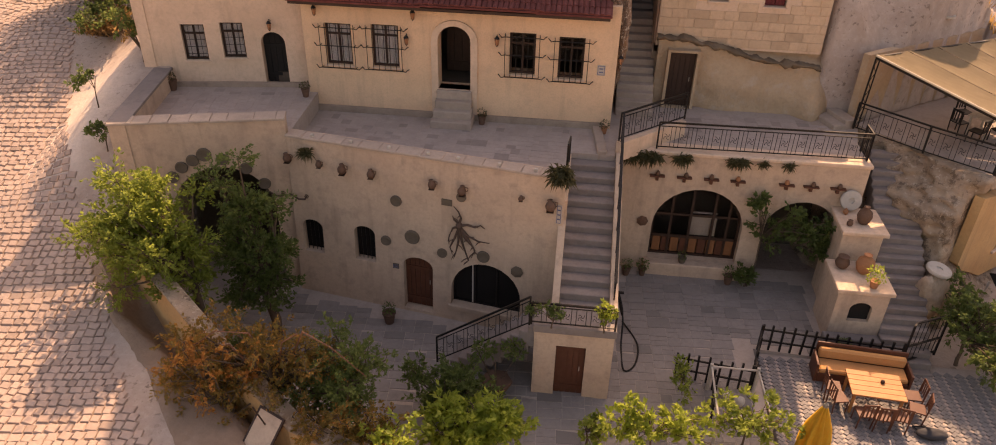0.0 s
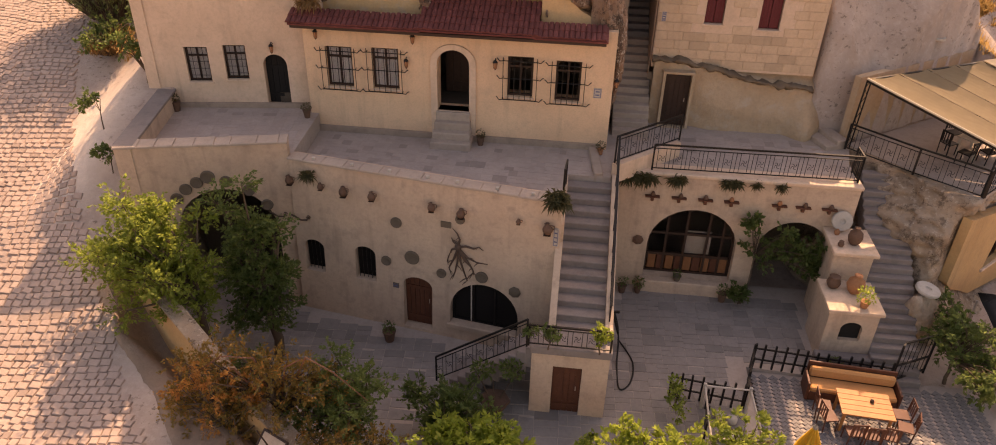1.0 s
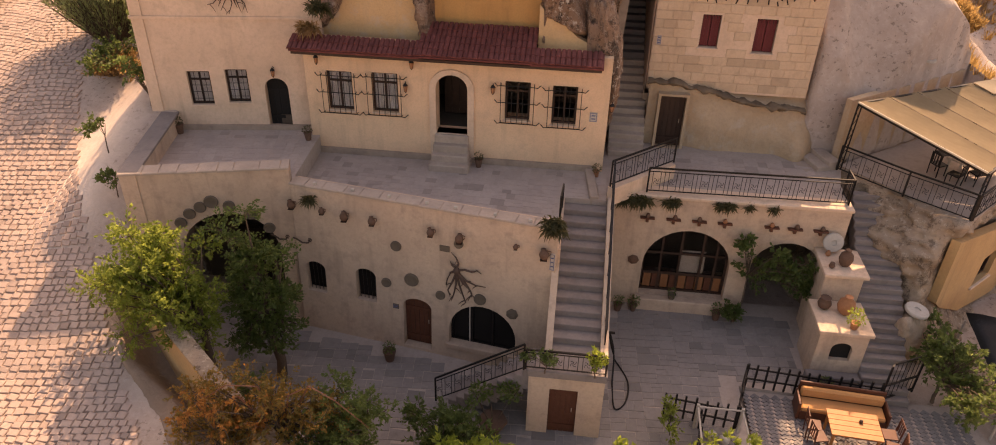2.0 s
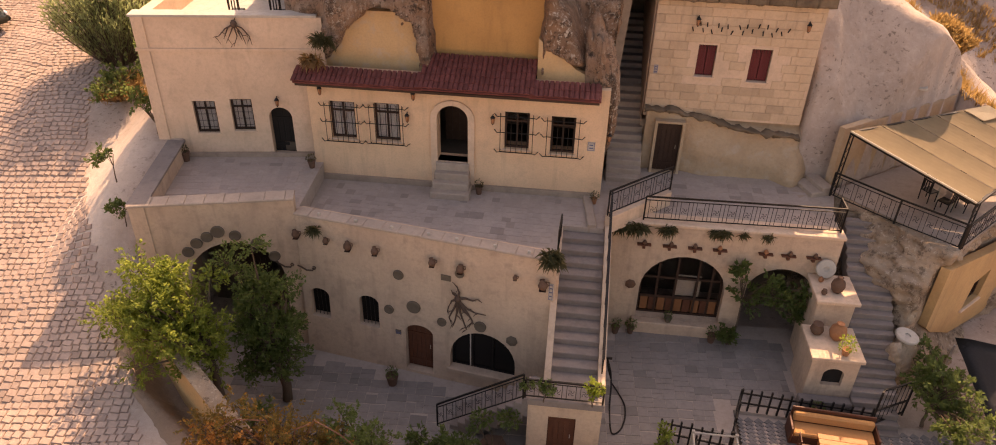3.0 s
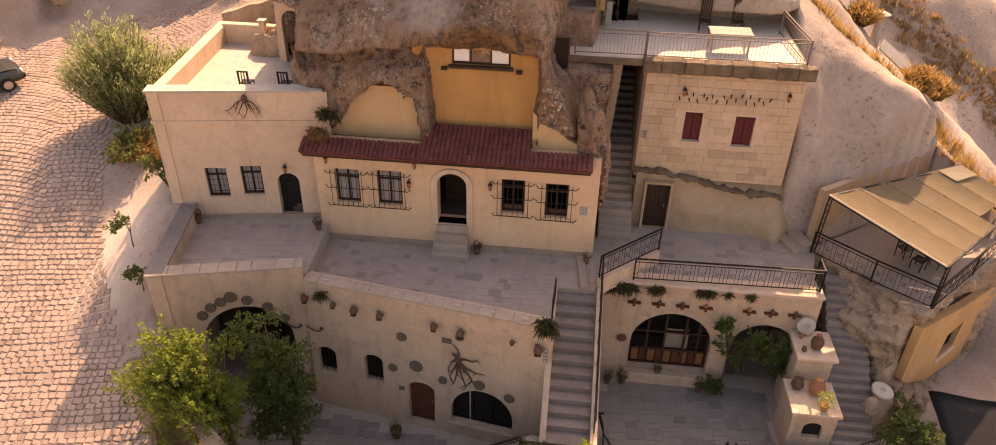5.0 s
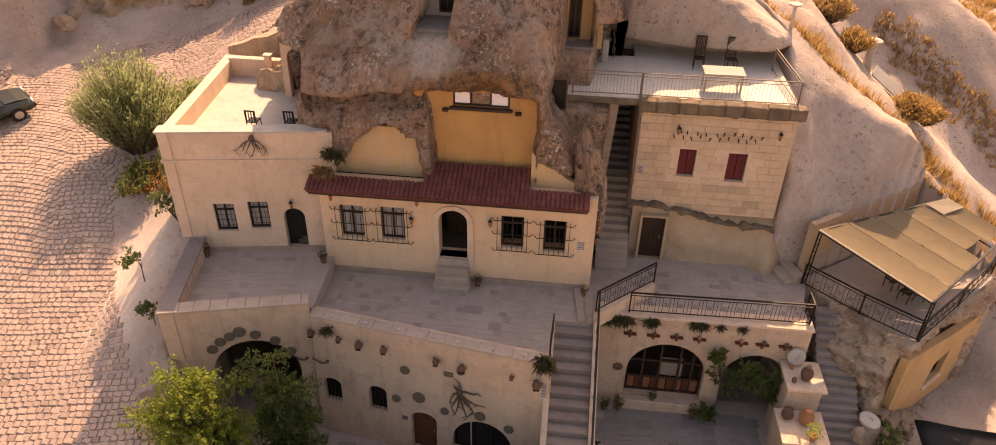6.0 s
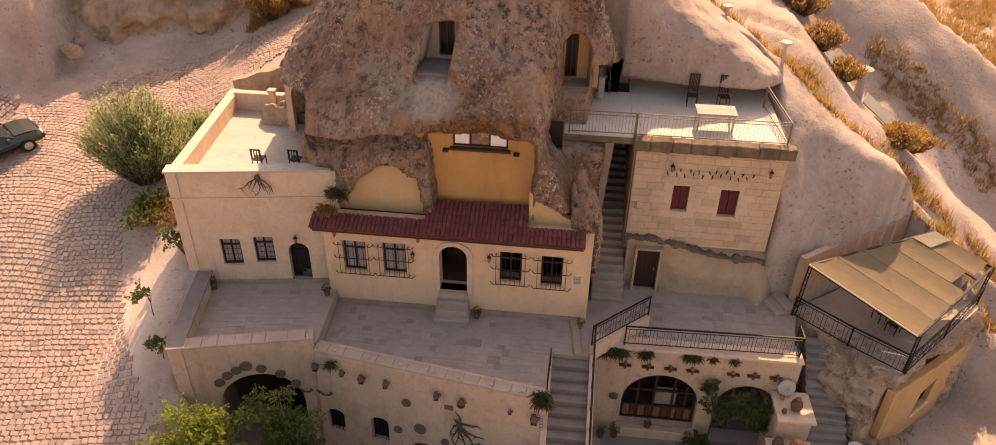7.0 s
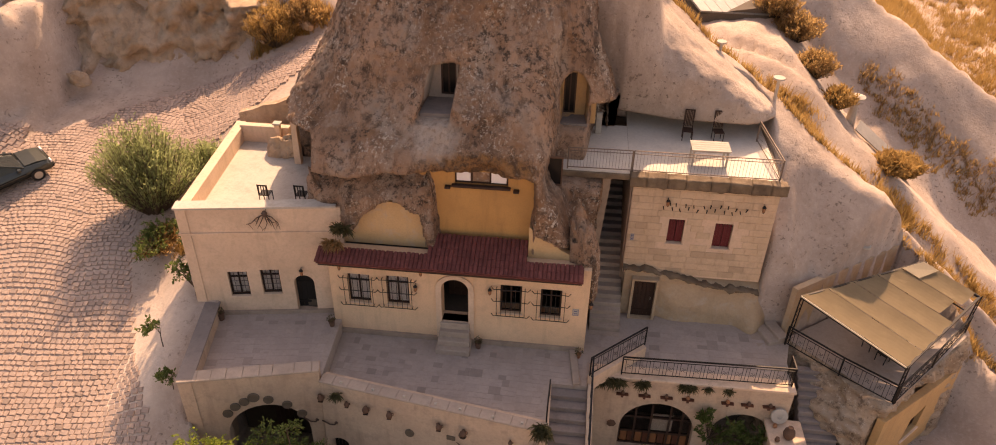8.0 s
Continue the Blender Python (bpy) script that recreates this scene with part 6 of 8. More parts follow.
def leaf(bm, p, d, up, size):
    """One bent leaf: two triangles on a mid rib."""
    s = d.cross(up)
    if s.length < 1e-3:
        s = d.orthogonal()
    s.normalize()
    tip, l, r = p + d * size, p + d * size * 0.5 + s * size * 0.27 + up * size * 0.08, p + d * size * 0.5 - s * size * 0.27 + up * size * 0.08
    a, b, c, e = bm.verts.new(p), bm.verts.new(l), bm.verts.new(tip), bm.verts.new(r)
    bm.faces.new((a, b, c))
    bm.faces.new((a, c, e))


def rand_dir():
    while True:
        v = Vector((random.uniform(-1, 1), random.uniform(-1, 1), random.uniform(-1, 1)))
        if 0.05 < v.length < 1:
            return v.normalized()


def leaf_ball(c, r, n, size):
    bm = bmesh.new()
    for _ in range(n):
        d = rand_dir()
        k = random.random() ** 0.4
        p = Vector(c) + Vector((d.x * r[0] * k, d.y * r[1] * k, d.z * r[2] * k))
        leaf(bm, p, (d + rand_dir() * 0.7).normalized(), rand_dir(), size * random.uniform(0.6, 1.3))
    return bm


# ---- trees and shrubs ----
def tree(name, foot, height, clumps, leaf_mat, label, leaf_n, size, trunk_r=0.12, category="tree", droop=0.0, up=0.0):
    """Tapered trunk with limbs to each clump, and a crown of single leaves gathered along twigs."""
    t = thing(name, label, category, foot)
    foot = Vector(foot)
    fork = foot + Vector((random.uniform(-0.1, 0.1), random.uniform(-0.1, 0.1), height))
    bm = bmesh.new()
    pts = [foot.lerp(fork, k / 4) + Vector((random.uniform(-1, 1), random.uniform(-1, 1), 0)) * trunk_r * 0.5 * (k > 0) for k in range(5)]
    tube(bm, pts, [trunk_r * (1.25 - 0.13 * k) for k in range(5)], 8)
    part("trunk", bm, M_BARK, t, soft=True)
    crown = bmesh.new()
    for c, r in clumps:
        limbs = bmesh.new()
        c = Vector(c)
        mid = fork.lerp(c, 0.5) + Vector((random.uniform(-0.2, 0.2), random.uniform(-0.2, 0.2), 0.15))
        tube(limbs, [fork - Vector((0, 0, 0.1)), mid, c], [trunk_r * 0.5, trunk_r * 0.3, 0.012], 5)
        twigs = max(4, int(leaf_n * r * r / 14))
        for _ in range(twigs):
            d = rand_dir()
            d.z = d.z * 0.8 + 0.15 - droop
            end = c + d.normalized() * r * random.uniform(0.45, 1.15)
            base = c + (end - c) * 0.25 + rand_dir() * 0.08
            if random.random() < 0.25:
                tube(limbs, [c, base, end], [0.012, 0.008, 0.004], 3, False)
            for k in range(14):
                s = random.random() ** 0.7
                p = base.lerp(end, s) + rand_dir() * 0.09 * random.random()
                leaf(crown, p, ((end - base).normalized() * (1 - up) + Vector((0, 0, 2 * up)) + rand_dir() * 0.9 * (1 - 0.5 * up)).normalized(), rand_dir(), size * random.uniform(0.6, 1.35))
        part("limb", limbs, M_BARK, t)
    part("crown", crown, leaf_mat, t)
    return t


def spread(c, r, n, cr, flat_z=0.8):
    """Clump centres scattered through an uneven crown."""
    out = []
    for _ in range(n):
        d = rand_dir() * random.uniform(0.25, 1.0)
        out.append(((c[0] + d.x * r[0], c[1] + d.y * r[1], c[2] + d.z * r[2] * flat_z), cr * random.uniform(0.7, 1.25)))
    return out


random.seed(11)
tree("garden_tree", (-5.5, 15.3, -5.9), 3.0, spread((-6.5, 15.2, -1.5), (2.1, 1.3, 2.3), 66, 0.6), M_LEAF, "leafy light green garden tree by the road wall", 900, 0.115, 0.13)
tree("garden_tree", (-4.0, 16.6, -5.9), 2.4, spread((-4.35, 16.6, -1.9), (1.15, 0.8, 3.0), 44, 0.55) + spread((-4.3, 16.4, -3.9), (1.4, 0.8, 1.0), 24, 0.5), M_LEAF_D, "tall dark green tree before the arch", 850, 0.11, 0.14)
tree("autumn_tree", (-3.3, 12.0, -6.1), 2.0, spread((-3.5, 11.9, -3.1), (1.8, 0.8, 1.8), 26, 0.34), M_LEAF_R, "slender tree with bright rust-red leaves", 420, 0.09, 0.05, droop=0.2)
autumn = tree("autumn_tree", (-2.2, 12.6, -6.1), 2.2, spread((-3.1, 12.2, -3.1), (2.0, 1.0, 1.9), 64, 0.5) + spread((-1.6, 12.4, -2.4), (1.5, 0.8, 1.0), 26, 0.45), M_LEAF_O, "spreading tree with reddish autumn leaves", 560, 0.095, 0.1, droop=0.25)
for pts in (((-2.3, 12.5, -3.9), (-3.0, 12.1, -2.2), (-3.65, 11.9, -2.45), (-3.85, 11.8, -4.3)), ((-2.3, 12.5, -3.9), (-2.5, 12.2, -1.9), (-3.2, 12.0, -1.75), (-4.3, 11.8, -2.6)), ((-2.2, 12.5, -3.9), (-1.2, 12.2, -1.7), (-0.5, 12.0, -1.9), (0.3, 11.9, -2.6)), ((-2.2, 12.5, -3.9), (-1.7, 12.1, -2.0), (-1.2, 11.9, -1.5))):
    part("branch", tb([Vector(p) for p in pts], [0.028, 0.02, 0.015, 0.008][:len(pts)], 6), M_REDTWIG, autumn, "reddish bare branch")
tree("garden_tree", (-0.4, 12.9, -6.1), 1.8, spread((-0.6, 12.5, -3.3), (1.4, 0.9, 1.7), 60, 0.5), M_LEAF_D, "dark green and brown leafy tree beside the low wall", 620, 0.1, 0.08)
tree("garden_tree", (-0.2, 11.6, -6.1), 1.2, spread((0.0, 11.4, -3.7), (1.5, 0.7, 1.0), 40, 0.42), M_LEAF_O, "low leafy tree with olive and rust leaves", 520, 0.095, 0.06)
tree("shrub", (1.9, 13.9, -6.0), 0.5, spread((1.8, 14.2, -5.0), (1.5, 0.8, 0.75), 44, 0.46), M_LEAF_D, "dense dark green shrub in the court", 620, 0.12, 0.05, "shrub")
tree("shrub", (2.7, 12.8, -6.1), 0.6, spread((2.75, 12.7, -4.75), (1.45, 0.8, 0.8), 46, 0.45), M_LEAF_Y, "bright yellow-green leafy shrub", 560, 0.17, 0.06, "shrub")
tree("shrub", (0.7, 11.6, -6.1), 0.8, spread((1.0, 11.2, -3.7), (1.0, 0.6, 0.6), 18, 0.4), M_LEAF_Y, "bright green leafy shrub", 300, 0.13, 0.06, "shrub")
tree("vine", (7.2, 13.4, -6.1), 1.0, spread((7.4, 13.3, -4.6), (1.9, 0.6, 0.75), 32, 0.34), M_LEAF_Y, "bright green climbing vine on a frame", 300, 0.15, 0.03, "vine")
tree("vine", (9.6, 13.9, -6.1), 1.0, spread((9.8, 14.0, -4.7), (1.6, 0.6, 0.8), 26, 0.34), M_LEAF, "green climbing vine on the garden fence", 260, 0.14, 0.03, "vine")
tree("vine", (8.2, 16.1, -6.0), 0.6, spread((8.15, 15.7, -5.3), (0.25, 0.7, 0.5), 9, 0.3), M_LEAF, "green vine climbing the picket fence", 330, 0.12, 0.03, "vine")
tree("vine", (5.6, 13.6, -6.1), 0.8, spread((5.7, 13.5, -5.2), (0.6, 0.5, 0.6), 10, 0.3), M_LEAF, "green climbing vine beside the cable", 320, 0.14, 0.03, "vine")
tree("shrub", (8.6, 12.4, -6.1), 0.5, spread((8.6, 12.3, -5.2), (2.2, 0.5, 0.5), 30, 0.4), M_LEAF_D, "dark leafy shrubs along the fence", 360, 0.14, 0.04, "shrub")
tree("shrub", (-4.1, 14.3, -5.9), 1.2, spread((-3.9, 14.0, -4.2), (0.8, 0.6, 0.5), 9, 0.4), M_LEAF_D, "dark green shrub behind the low wall", 330, 0.13, 0.05, "shrub")
tree("vine", (11.05, 21.5, -5.8), 1.9, spread((11.9, 21.3, -3.3), (1.45, 0.45, 1.0), 34, 0.3) + spread((10.7, 21.4, -2.6), (0.5, 0.3, 0.5), 9, 0.25) + spread((12.9, 21.3, -4.0), (0.5, 0.3, 0.5), 8, 0.26), M_LEAF_D, "dark green creeper over the second arch", 460, 0.14, 0.03, "vine", droop=0.25)
tree("vine", (13.2, 21.3, -5.8), 1.2, spread((13.0, 21.3, -3.5), (0.4, 0.3, 0.6), 7, 0.32), M_LEAF_D, "dark green creeper beside the oven", 420, 0.14, 0.04, "vine")
tree("shrub", (10.75, 21.2, -5.8), 0.15, spread((10.75, 21.1, -5.3), (0.3, 0.25, 0.3), 7, 0.25), M_LEAF_D, "dark leafy plant between the arches", 500, 0.15, 0.03, "shrub")
tree("vine", (16.6, 18.2, -5.9), 1.0, spread((16.9, 18.2, -4.4), (0.9, 2.6, 1.2), 80, 0.45), M_LEAF_D, "green creeper on the rocks beside the steps", 380, 0.14, 0.05, "vine")
def spray_bush(foot, n, reach, height, mat, label, blade=0.17):
    """Bush of many upright stems that fan out from the foot, with narrow leaves all along them."""
    t = thing("road_bush", label, "bush", foot)
    foot = Vector(foot)
    stems, crown = bmesh.new(), bmesh.new()
    for _ in range(n):
        a, k = random.uniform(0, 2 * math.pi), random.random() ** 0.6
        out = Vector((math.cos(a) * reach[0], math.sin(a) * reach[1], 0)) * k
        top = foot + out + Vector((0, 0, height * (1.0 - 0.45 * k * k) * random.uniform(0.75, 1.1)))
        mid = foot + out * 0.55 + Vector((0, 0, (top.z - foot.z) * 0.45))
        tube(stems, [foot + out * 0.15, mid, top], [0.03, 0.018, 0.005], 4, False)
        for _ in range(46):
            f = random.uniform(0.25, 1.03)
            p = mid.lerp(top, (f - 0.4) / 0.6) if f > 0.4 else foot.lerp(mid, f / 0.4)
            p = p + rand_dir() * 0.2 * random.random()
            d = (Vector((out.x, out.y, 0)) * 0.18 + Vector((0, 0, 1.0)) + rand_dir() * 0.75).normalized()
            size = blade * random.uniform(0.6, 1.5)
            side = d.cross(rand_dir()).normalized() * size * 0.12
            crown.faces.new([crown.verts.new(q) for q in (p, p + d * size * 0.5 + side, p + d * size, p + d * size * 0.5 - side)])
    part("stem", stems, M_BARK, t)
    part("crown", crown, mat, t)
    return t


spray_bush((-14.6, 28.3, 0.3), 420, (2.5, 2.0), 4.6, M_LEAF_S, "big silvery green bush beside the road")
for x, y, n, rr, h, mat, lab in ((22.6, 37.7, 130, 1.1, 1.3, M_GRASS, "golden dry brush below the pale panel"), (17.4, 44.9, 150, 1.5, 1.7, M_DRYBRUSH, "dark brown brush behind the ridge"), (16.2, 46.0, 150, 1.5, 1.8, M_DRYBRUSH, "dark brown brush behind the ridge"), (17.7, 40.9, 120, 1.2, 1.5, M_DRYBRUSH, "dark brown brush beside the mast"), (18.6, 38.9, 110, 1.0, 1.1, M_GRASS, "golden dry brush beside the mast"), (20.9, 35.6, 130, 1.1, 1.1, M_GRASS, "golden dry brush behind the ridge"), (-12.6, 40.6, 170, 1.6, 2.4, M_GRASS, "golden dry brush at the foot of the bank"), (-10.9, 41.4, 120, 1.2, 2.0, M_DRYBRUSH, "brown dry brush at the foot of the bank")):
    spray_bush((x, y, ground_z(x, y) - 0.1), n, (rr, rr), h, mat, lab, 0.2)
spray_bush((-12.6, 30.4, 1.2), 110, (1.6, 1.2), 1.9, M_LEAF_S, "low silvery green bush behind the house")
spray_bush((-13.3, 25.9, 0.0), 70, (0.9, 1.4), 0.9, M_DRYBRUSH, "dry brown brush under the bush beside the road", 0.2)
tree("road_bush", (-13.2, 25.4, 0.2), 0.5, spread((-13.2, 25.6, 0.9), (0.8, 1.5, 0.7), 18, 0.5), M_LEAF_D, "dark green undergrowth beside the road", 420, 0.13, 0.05, "bush")
for x, y, z, h, n in ((-10.2, 22.7, -0.7, 2.1, 7), (-10.3, 23.9, -0.4, 2.7, 10), (-10.5, 25.4, 0.0, 2.9, 14)):
    tree("sapling", (x, y, z), h * 0.7, spread((x - 0.15, y, z + h + 0.2), (0.38, 0.6, 1.2), n, 0.36), M_LEAF_D, "leafy sapling beside the house wall", 420, 0.14, 0.04)
tree("sapling", (-10.6, 20.4, -0.6), 0.9, spread((-10.9, 20.4, 0.55), (0.65, 0.3, 0.25), 6, 0.25), M_LEAF_D, "thin sapling leaning over the parapet", 300, 0.13, 0.02)
tree("sapling", (-9.7, 19.0, -1.6), 0.8, spread((-9.8, 19.0, -0.4), (0.3, 0.35, 0.6), 6, 0.28), M_LEAF_D, "leafy sapling beside the parapet", 330, 0.13, 0.02)
# creepers on the landing railing
tree("vine", (4.4, 15.3, LANDING), 0.3, spread((4.3, 15.35, -2.95), (0.9, 0.12, 0.2), 9, 0.22), M_LEAF_D, "leafy creeper winding through the railing", 420, 0.1, 0.02, "vine")
tree("vine", (5.8, 15.3, LANDING), 0.3, spread((5.85, 15.4, -2.9), (0.25, 0.15, 0.45), 8, 0.22), M_LEAF_Y, "bright creeper climbing the stair railing", 460, 0.1, 0.02, "vine")


def hanging_tuft(at, w, h, mat, label):
    """Spiky tuft of narrow bent blades."""
    t = thing("hanging_plant", label, "plant", at, "plants above the arches")
    bm = bmesh.new()
    for _ in range(int(420 * w)):
        p = Vector(at) + Vector((random.uniform(-w, w) * 0.36, random.uniform(-0.1, 0.06), random.uniform(-0.05, 0.05)))
        d = Vector((random.uniform(-1, 1), -random.random() * 0.8, random.uniform(-0.7, 0.9))).normalized()
        size = random.uniform(0.14, 0.32) * h
        side = d.cross(rand_dir()).normalized() * size * 0.07
        bend = p + d * size * 0.6
        tip = p + d * size - Vector((0, 0, size * 0.25))
        vs = [bm.verts.new(q) for q in (p - side * 0.6, p + side * 0.6, bend + side, tip, bend - side)]
        bm.faces.new((vs[0], vs[1], vs[2], vs[4]))
        bm.faces.new((vs[4], vs[2], vs[3]))
    part("leaves", bm, mat, t)


for x, w, h in ((6.5, 0.5, 1.3), (7.1, 0.6, 1.3), (8.1, 0.55, 1.1), (9.8, 0.8, 1.0), (10.6, 0.3, 0.8), (11.4, 0.35, 0.8)):
    hanging_tuft((x, AY - 0.1, -1.35), w, h, M_TUFT, "spiky green plant hanging from the ledge")
hanging_tuft((4.35, 17.75, -0.25), 0.6, 1.2, M_TUFT, "round green plant on the wall corner")
hanging_tuft((4.3, 17.9, -0.1), 0.6, 1.2, M_TUFT, "round green plant on the wall corner")
hanging_tuft((-3.35, 19.05, -0.75), 0.35, 1.1, M_TUFT, "spiky dark plant in the wall")
hanging_tuft((-3.75, 22.95, 4.1), 0.7, 1.4, M_TUFT, "dry bush on the roof corner")
hanging_tuft((-4.1, 22.8, 3.45), 0.7, 1.3, M_DRYBRUSH, "dry bush at the end of the eave")

# dry grass on the slopes
def grass_field(label, test, n, x0, x1, y0, y1, h, mat=None):
    bm = bmesh.new()
    made = 0
    for _ in range(n * 6):
        x, y = random.uniform(x0, x1), random.uniform(y0, y1)
        if not test(x, y):
            continue
        z = ground_z(x, y) - 0.03
        for _ in range(9):
            p = Vector((x + random.gauss(0, 0.1), y + random.gauss(0, 0.1), z))
            d = Vector((random.gauss(0, 0.35), random.gauss(0, 0.35), 1)).normalized()
            s = d.cross(rand_dir()).normalized() * 0.026
            hh = h * random.uniform(0.5, 1.3)
            bm.faces.new([bm.verts.new(q) for q in (p - s, p + s, p + d * hh)])
        made += 1
        if made >= n:
            break
    return solid("grass", bm, mat or M_GRASS, label, "grass", "stuff")


def behind(a, b, thin):
    def test(x, y):
        return a < -crest_at(x, y)[1] < b and rough_noise((x, y, 1), 0.45) > thin
    return test


grass_field("tufts of dry golden grass behind the ridge", behind(0.7, 2.7, -0.25), 2600, 8, 26, 27, 42, 0.42)
grass_field("tufts of dry golden grass beside the rib", behind(4.4, 7.0, 0.0), 1800, 8, 28, 28, 46, 0.5)
def near_line(a, b, far):
    """Places within far of the line from a to b in plan, raggedly."""
    a, b = Vector(a), Vector(b)

    def test(x, y):
        p = Vector((x, y))
        t = min(1, max(0, (p - a).dot(b - a) / (b - a).length_squared))
        return (p - a.lerp(b, t)).length < far * (0.6 + 0.8 * abs(rough_noise((x, y, 5), 0.7)))
    return test


grass_field("dry brown brush below the second ridge", near_line((22.0, 43.7), (28.6, 39.8), 0.9), 520, 20, 31, 37, 46, 0.32, M_DRYBRUSH)
grass_field("golden grass at the foot of the brush", near_line((22.4, 42.6), (28.0, 39.2), 0.6), 260, 20, 31, 37, 46, 0.35)
grass_field("tufts of dry golden grass behind the second ridge", behind(20.6, 60, -0.5), 17000, 17, 54, 40, 80, 0.6)
grass_field("dry grass at the foot of the bank", lambda x, y: y - 36.6 - 0.3 * (x + 24) > 0.3 and -14 < x < -8 and rough_noise((x, y, 2), 0.6) > -0.1, 600, -14, -8, 38, 45, 0.5)
grass_field("dry grass on the road's edge", lambda x, y: rough_noise((x, y, 2), 0.8) > 0, 260, -12.5, -10.6, 25.5, 30.5, 0.3)

# ---- low wall along the road, sign board ----
low_pts = [(-8.4, 16.6), (-6.25, 14.55), (-3.95, 12.72), (-1.35, 11.0), (2.4, 10.0)]
low_top = [-2.35, -2.45, -2.9, -3.65, -4.3]
for (a, b), (za, zb) in zip(zip(low_pts, low_pts[1:]), zip(low_top, low_top[1:])):
    m, ln = along(a, b)
    solid("wall_road", slab([(0, -6.5), (ln, -6.5), (ln, zb), (0, za)], [], 0.42, m), M_OCHRE_W, "low ochre plastered wall along the road", "wall", "structure")
    solid("coping_road", slab([(0, za), (ln + 0.02, zb), (ln + 0.02, zb + 0.06), (0, za + 0.06)], [], 0.46, m @ pose(0, -0.02, 0)), M_CRAG, "rough grey coping of the low wall", "trim", "structure")
board = thing("sign_board", "leaning pale notice board with a dark frame", "sign", (-2.15, 11.2, -3.9))
bm_m = look((-1.95, 10.9, -3.75), (-2.6, 9.6, -2.2))
part("panel", bx(-0.36, 0.36, -0.5, 0.5, -0.02, 0.02, m=bm_m), M_WALL_L, board)
part("frame", slab(rect(-0.4, 0.4, -0.54, 0.54), [rect(-0.35, 0.35, -0.49, 0.49)], 0.05, bm_m @ pose(0, 0, 0.02, -90, 0, 0)), M_DARKWOOD, board)
part("text_bar", bx(-0.2, 0.18, 0.1, 0.16, 0.021, 0.026, m=bm_m), M_DARKWOOD, board)
part("text_bar", bx(-0.2, 0.12, -0.05, 0.0, 0.021, 0.026, m=bm_m), M_DARKWOOD, board)
part("leg", tb([(-1.75, 11.1, -4.1), (-2.1, 11.0, -3.0)], 0.02, 5), M_DARKWOOD, board)

# ---- hangings on the terrace wall ----
def on_wall(x, z, out=0.0):
    u = tu(x)
    return ter_m @ Vector((u, -0.055 * (TTOP - z) - out, z))


def wall_disc(p, m, r, label, mat=None):
    d = thing("stone_disc", label, "stone disc", p, "round stones on the wall")
    mm = Matrix.Translation(p) @ m.to_3x3().to_4x4() @ pose(0, 0.03, 0, 90, 0, 0)
    part("disc", lathe(bmesh.new(), [(r * 0.96, 0), (r, 0.02), (r, 0.07), (r * 0.9, 0.1), (r * 0.5, 0.085), (0.02, 0.08)], 22, mm), mat or M_DISC, d)


for x, z, r in ((-0.54, -1.95, 0.18), (-0.91, -3.4, 0.17), (-0.05, -3.11, 0.24), (0.91, -3.48, 0.16), (2.2, -3.35, 0.2)):
    wall_disc(on_wall(x, z), ter_m, r, "round dark grey stone set in the wall")
for x, z, r in ((-7.41, -1.62, 0.19), (-7.1, -1.3, 0.19), (-6.75, -1.08, 0.19), (-6.4, -0.9, 0.22), (-5.9, -1.08, 0.19), (-5.28, -1.42, 0.19), (-4.81, -1.97, 0.19)):
    u = (x - WP[0]) / math.cos(math.atan2(WQ[1] - WP[1], WQ[0] - WP[0]))
    wall_disc(wing_m @ Vector((u, 0, z)), wing_m, r, "round hollow stone above the arch")


def wall_jug(p, r, h, label, mat, plant=False):
    j = thing("wall_jug", label, "jug", p, "jugs on the wall")
    m = pose(*p)
    part("bracket", bx(-r * 0.7, r * 0.7, -r * 1.3, 0.18, -h * 0.55, -h * 0.5, m=m), M_DARKWOOD, j)
    part("body", lathe(bmesh.new(), [(r * 0.5, -h * 0.5), (r * 0.95, -h * 0.25), (r, 0), (r * 0.7, h * 0.25), (r * 0.4, h * 0.36), (r * 0.55, h * 0.5)], 12, m @ pose(0, -r * 0.5, 0, random.uniform(-14, 14), random.uniform(-14, 14), 0)), mat, j, soft=True)
    part("handle", tb([m @ Vector(v) for v in ((r * 0.5, -r * 0.5, h * 0.38), (r * 1.35, -r * 0.5, h * 0.3), (r * 1.3, -r * 0.5, 0), (r * 0.9, -r * 0.5, -h * 0.1))], 0.016, 5), mat, j)
    return j


for x, z, r, h in ((-3.95, -0.99, 0.13, 0.3), (-2.92, -1.05, 0.1, 0.22), (-2.17, -1.08, 0.13, 0.34), (-1.25, -1.08, 0.12, 0.28), (0.64, -1.1, 0.12, 0.28), (1.55, -1.14, 0.13, 0.3), (3.27, -1.1, 0.08, 0.16), (4.12, -1.15, 0.15, 0.34)):
    wall_jug(on_wall(x, z, 0.12), r, h, "old brown clay jug on the terrace wall", M_BROWNCLAY)
solid("wall_plate", bx(-0.16, 0.16, -0.04, 0.0, -0.1, 0.1, m=Matrix.Translation(on_wall(1.05, -1.71)) @ ter_m.to_3x3().to_4x4()), M_DISC, "square dark stone relief on the wall", "relief")
wall_disc(on_wall(1.49, -1.46), ter_m, 0.15, "round dark stone on the wall")
solid("rosette", lathe(bmesh.new(), [(0.2, 0), (0.16, 0.05), (0.2, 0.06), (0.08, 0.1)], 7, Matrix.Translation(on_wall(3.25, -3.66)) @ ter_m.to_3x3().to_4x4() @ pose(0, 0.02, 0, 90, 0, 0)), M_DISC, "carved star-shaped stone rosette", "relief")
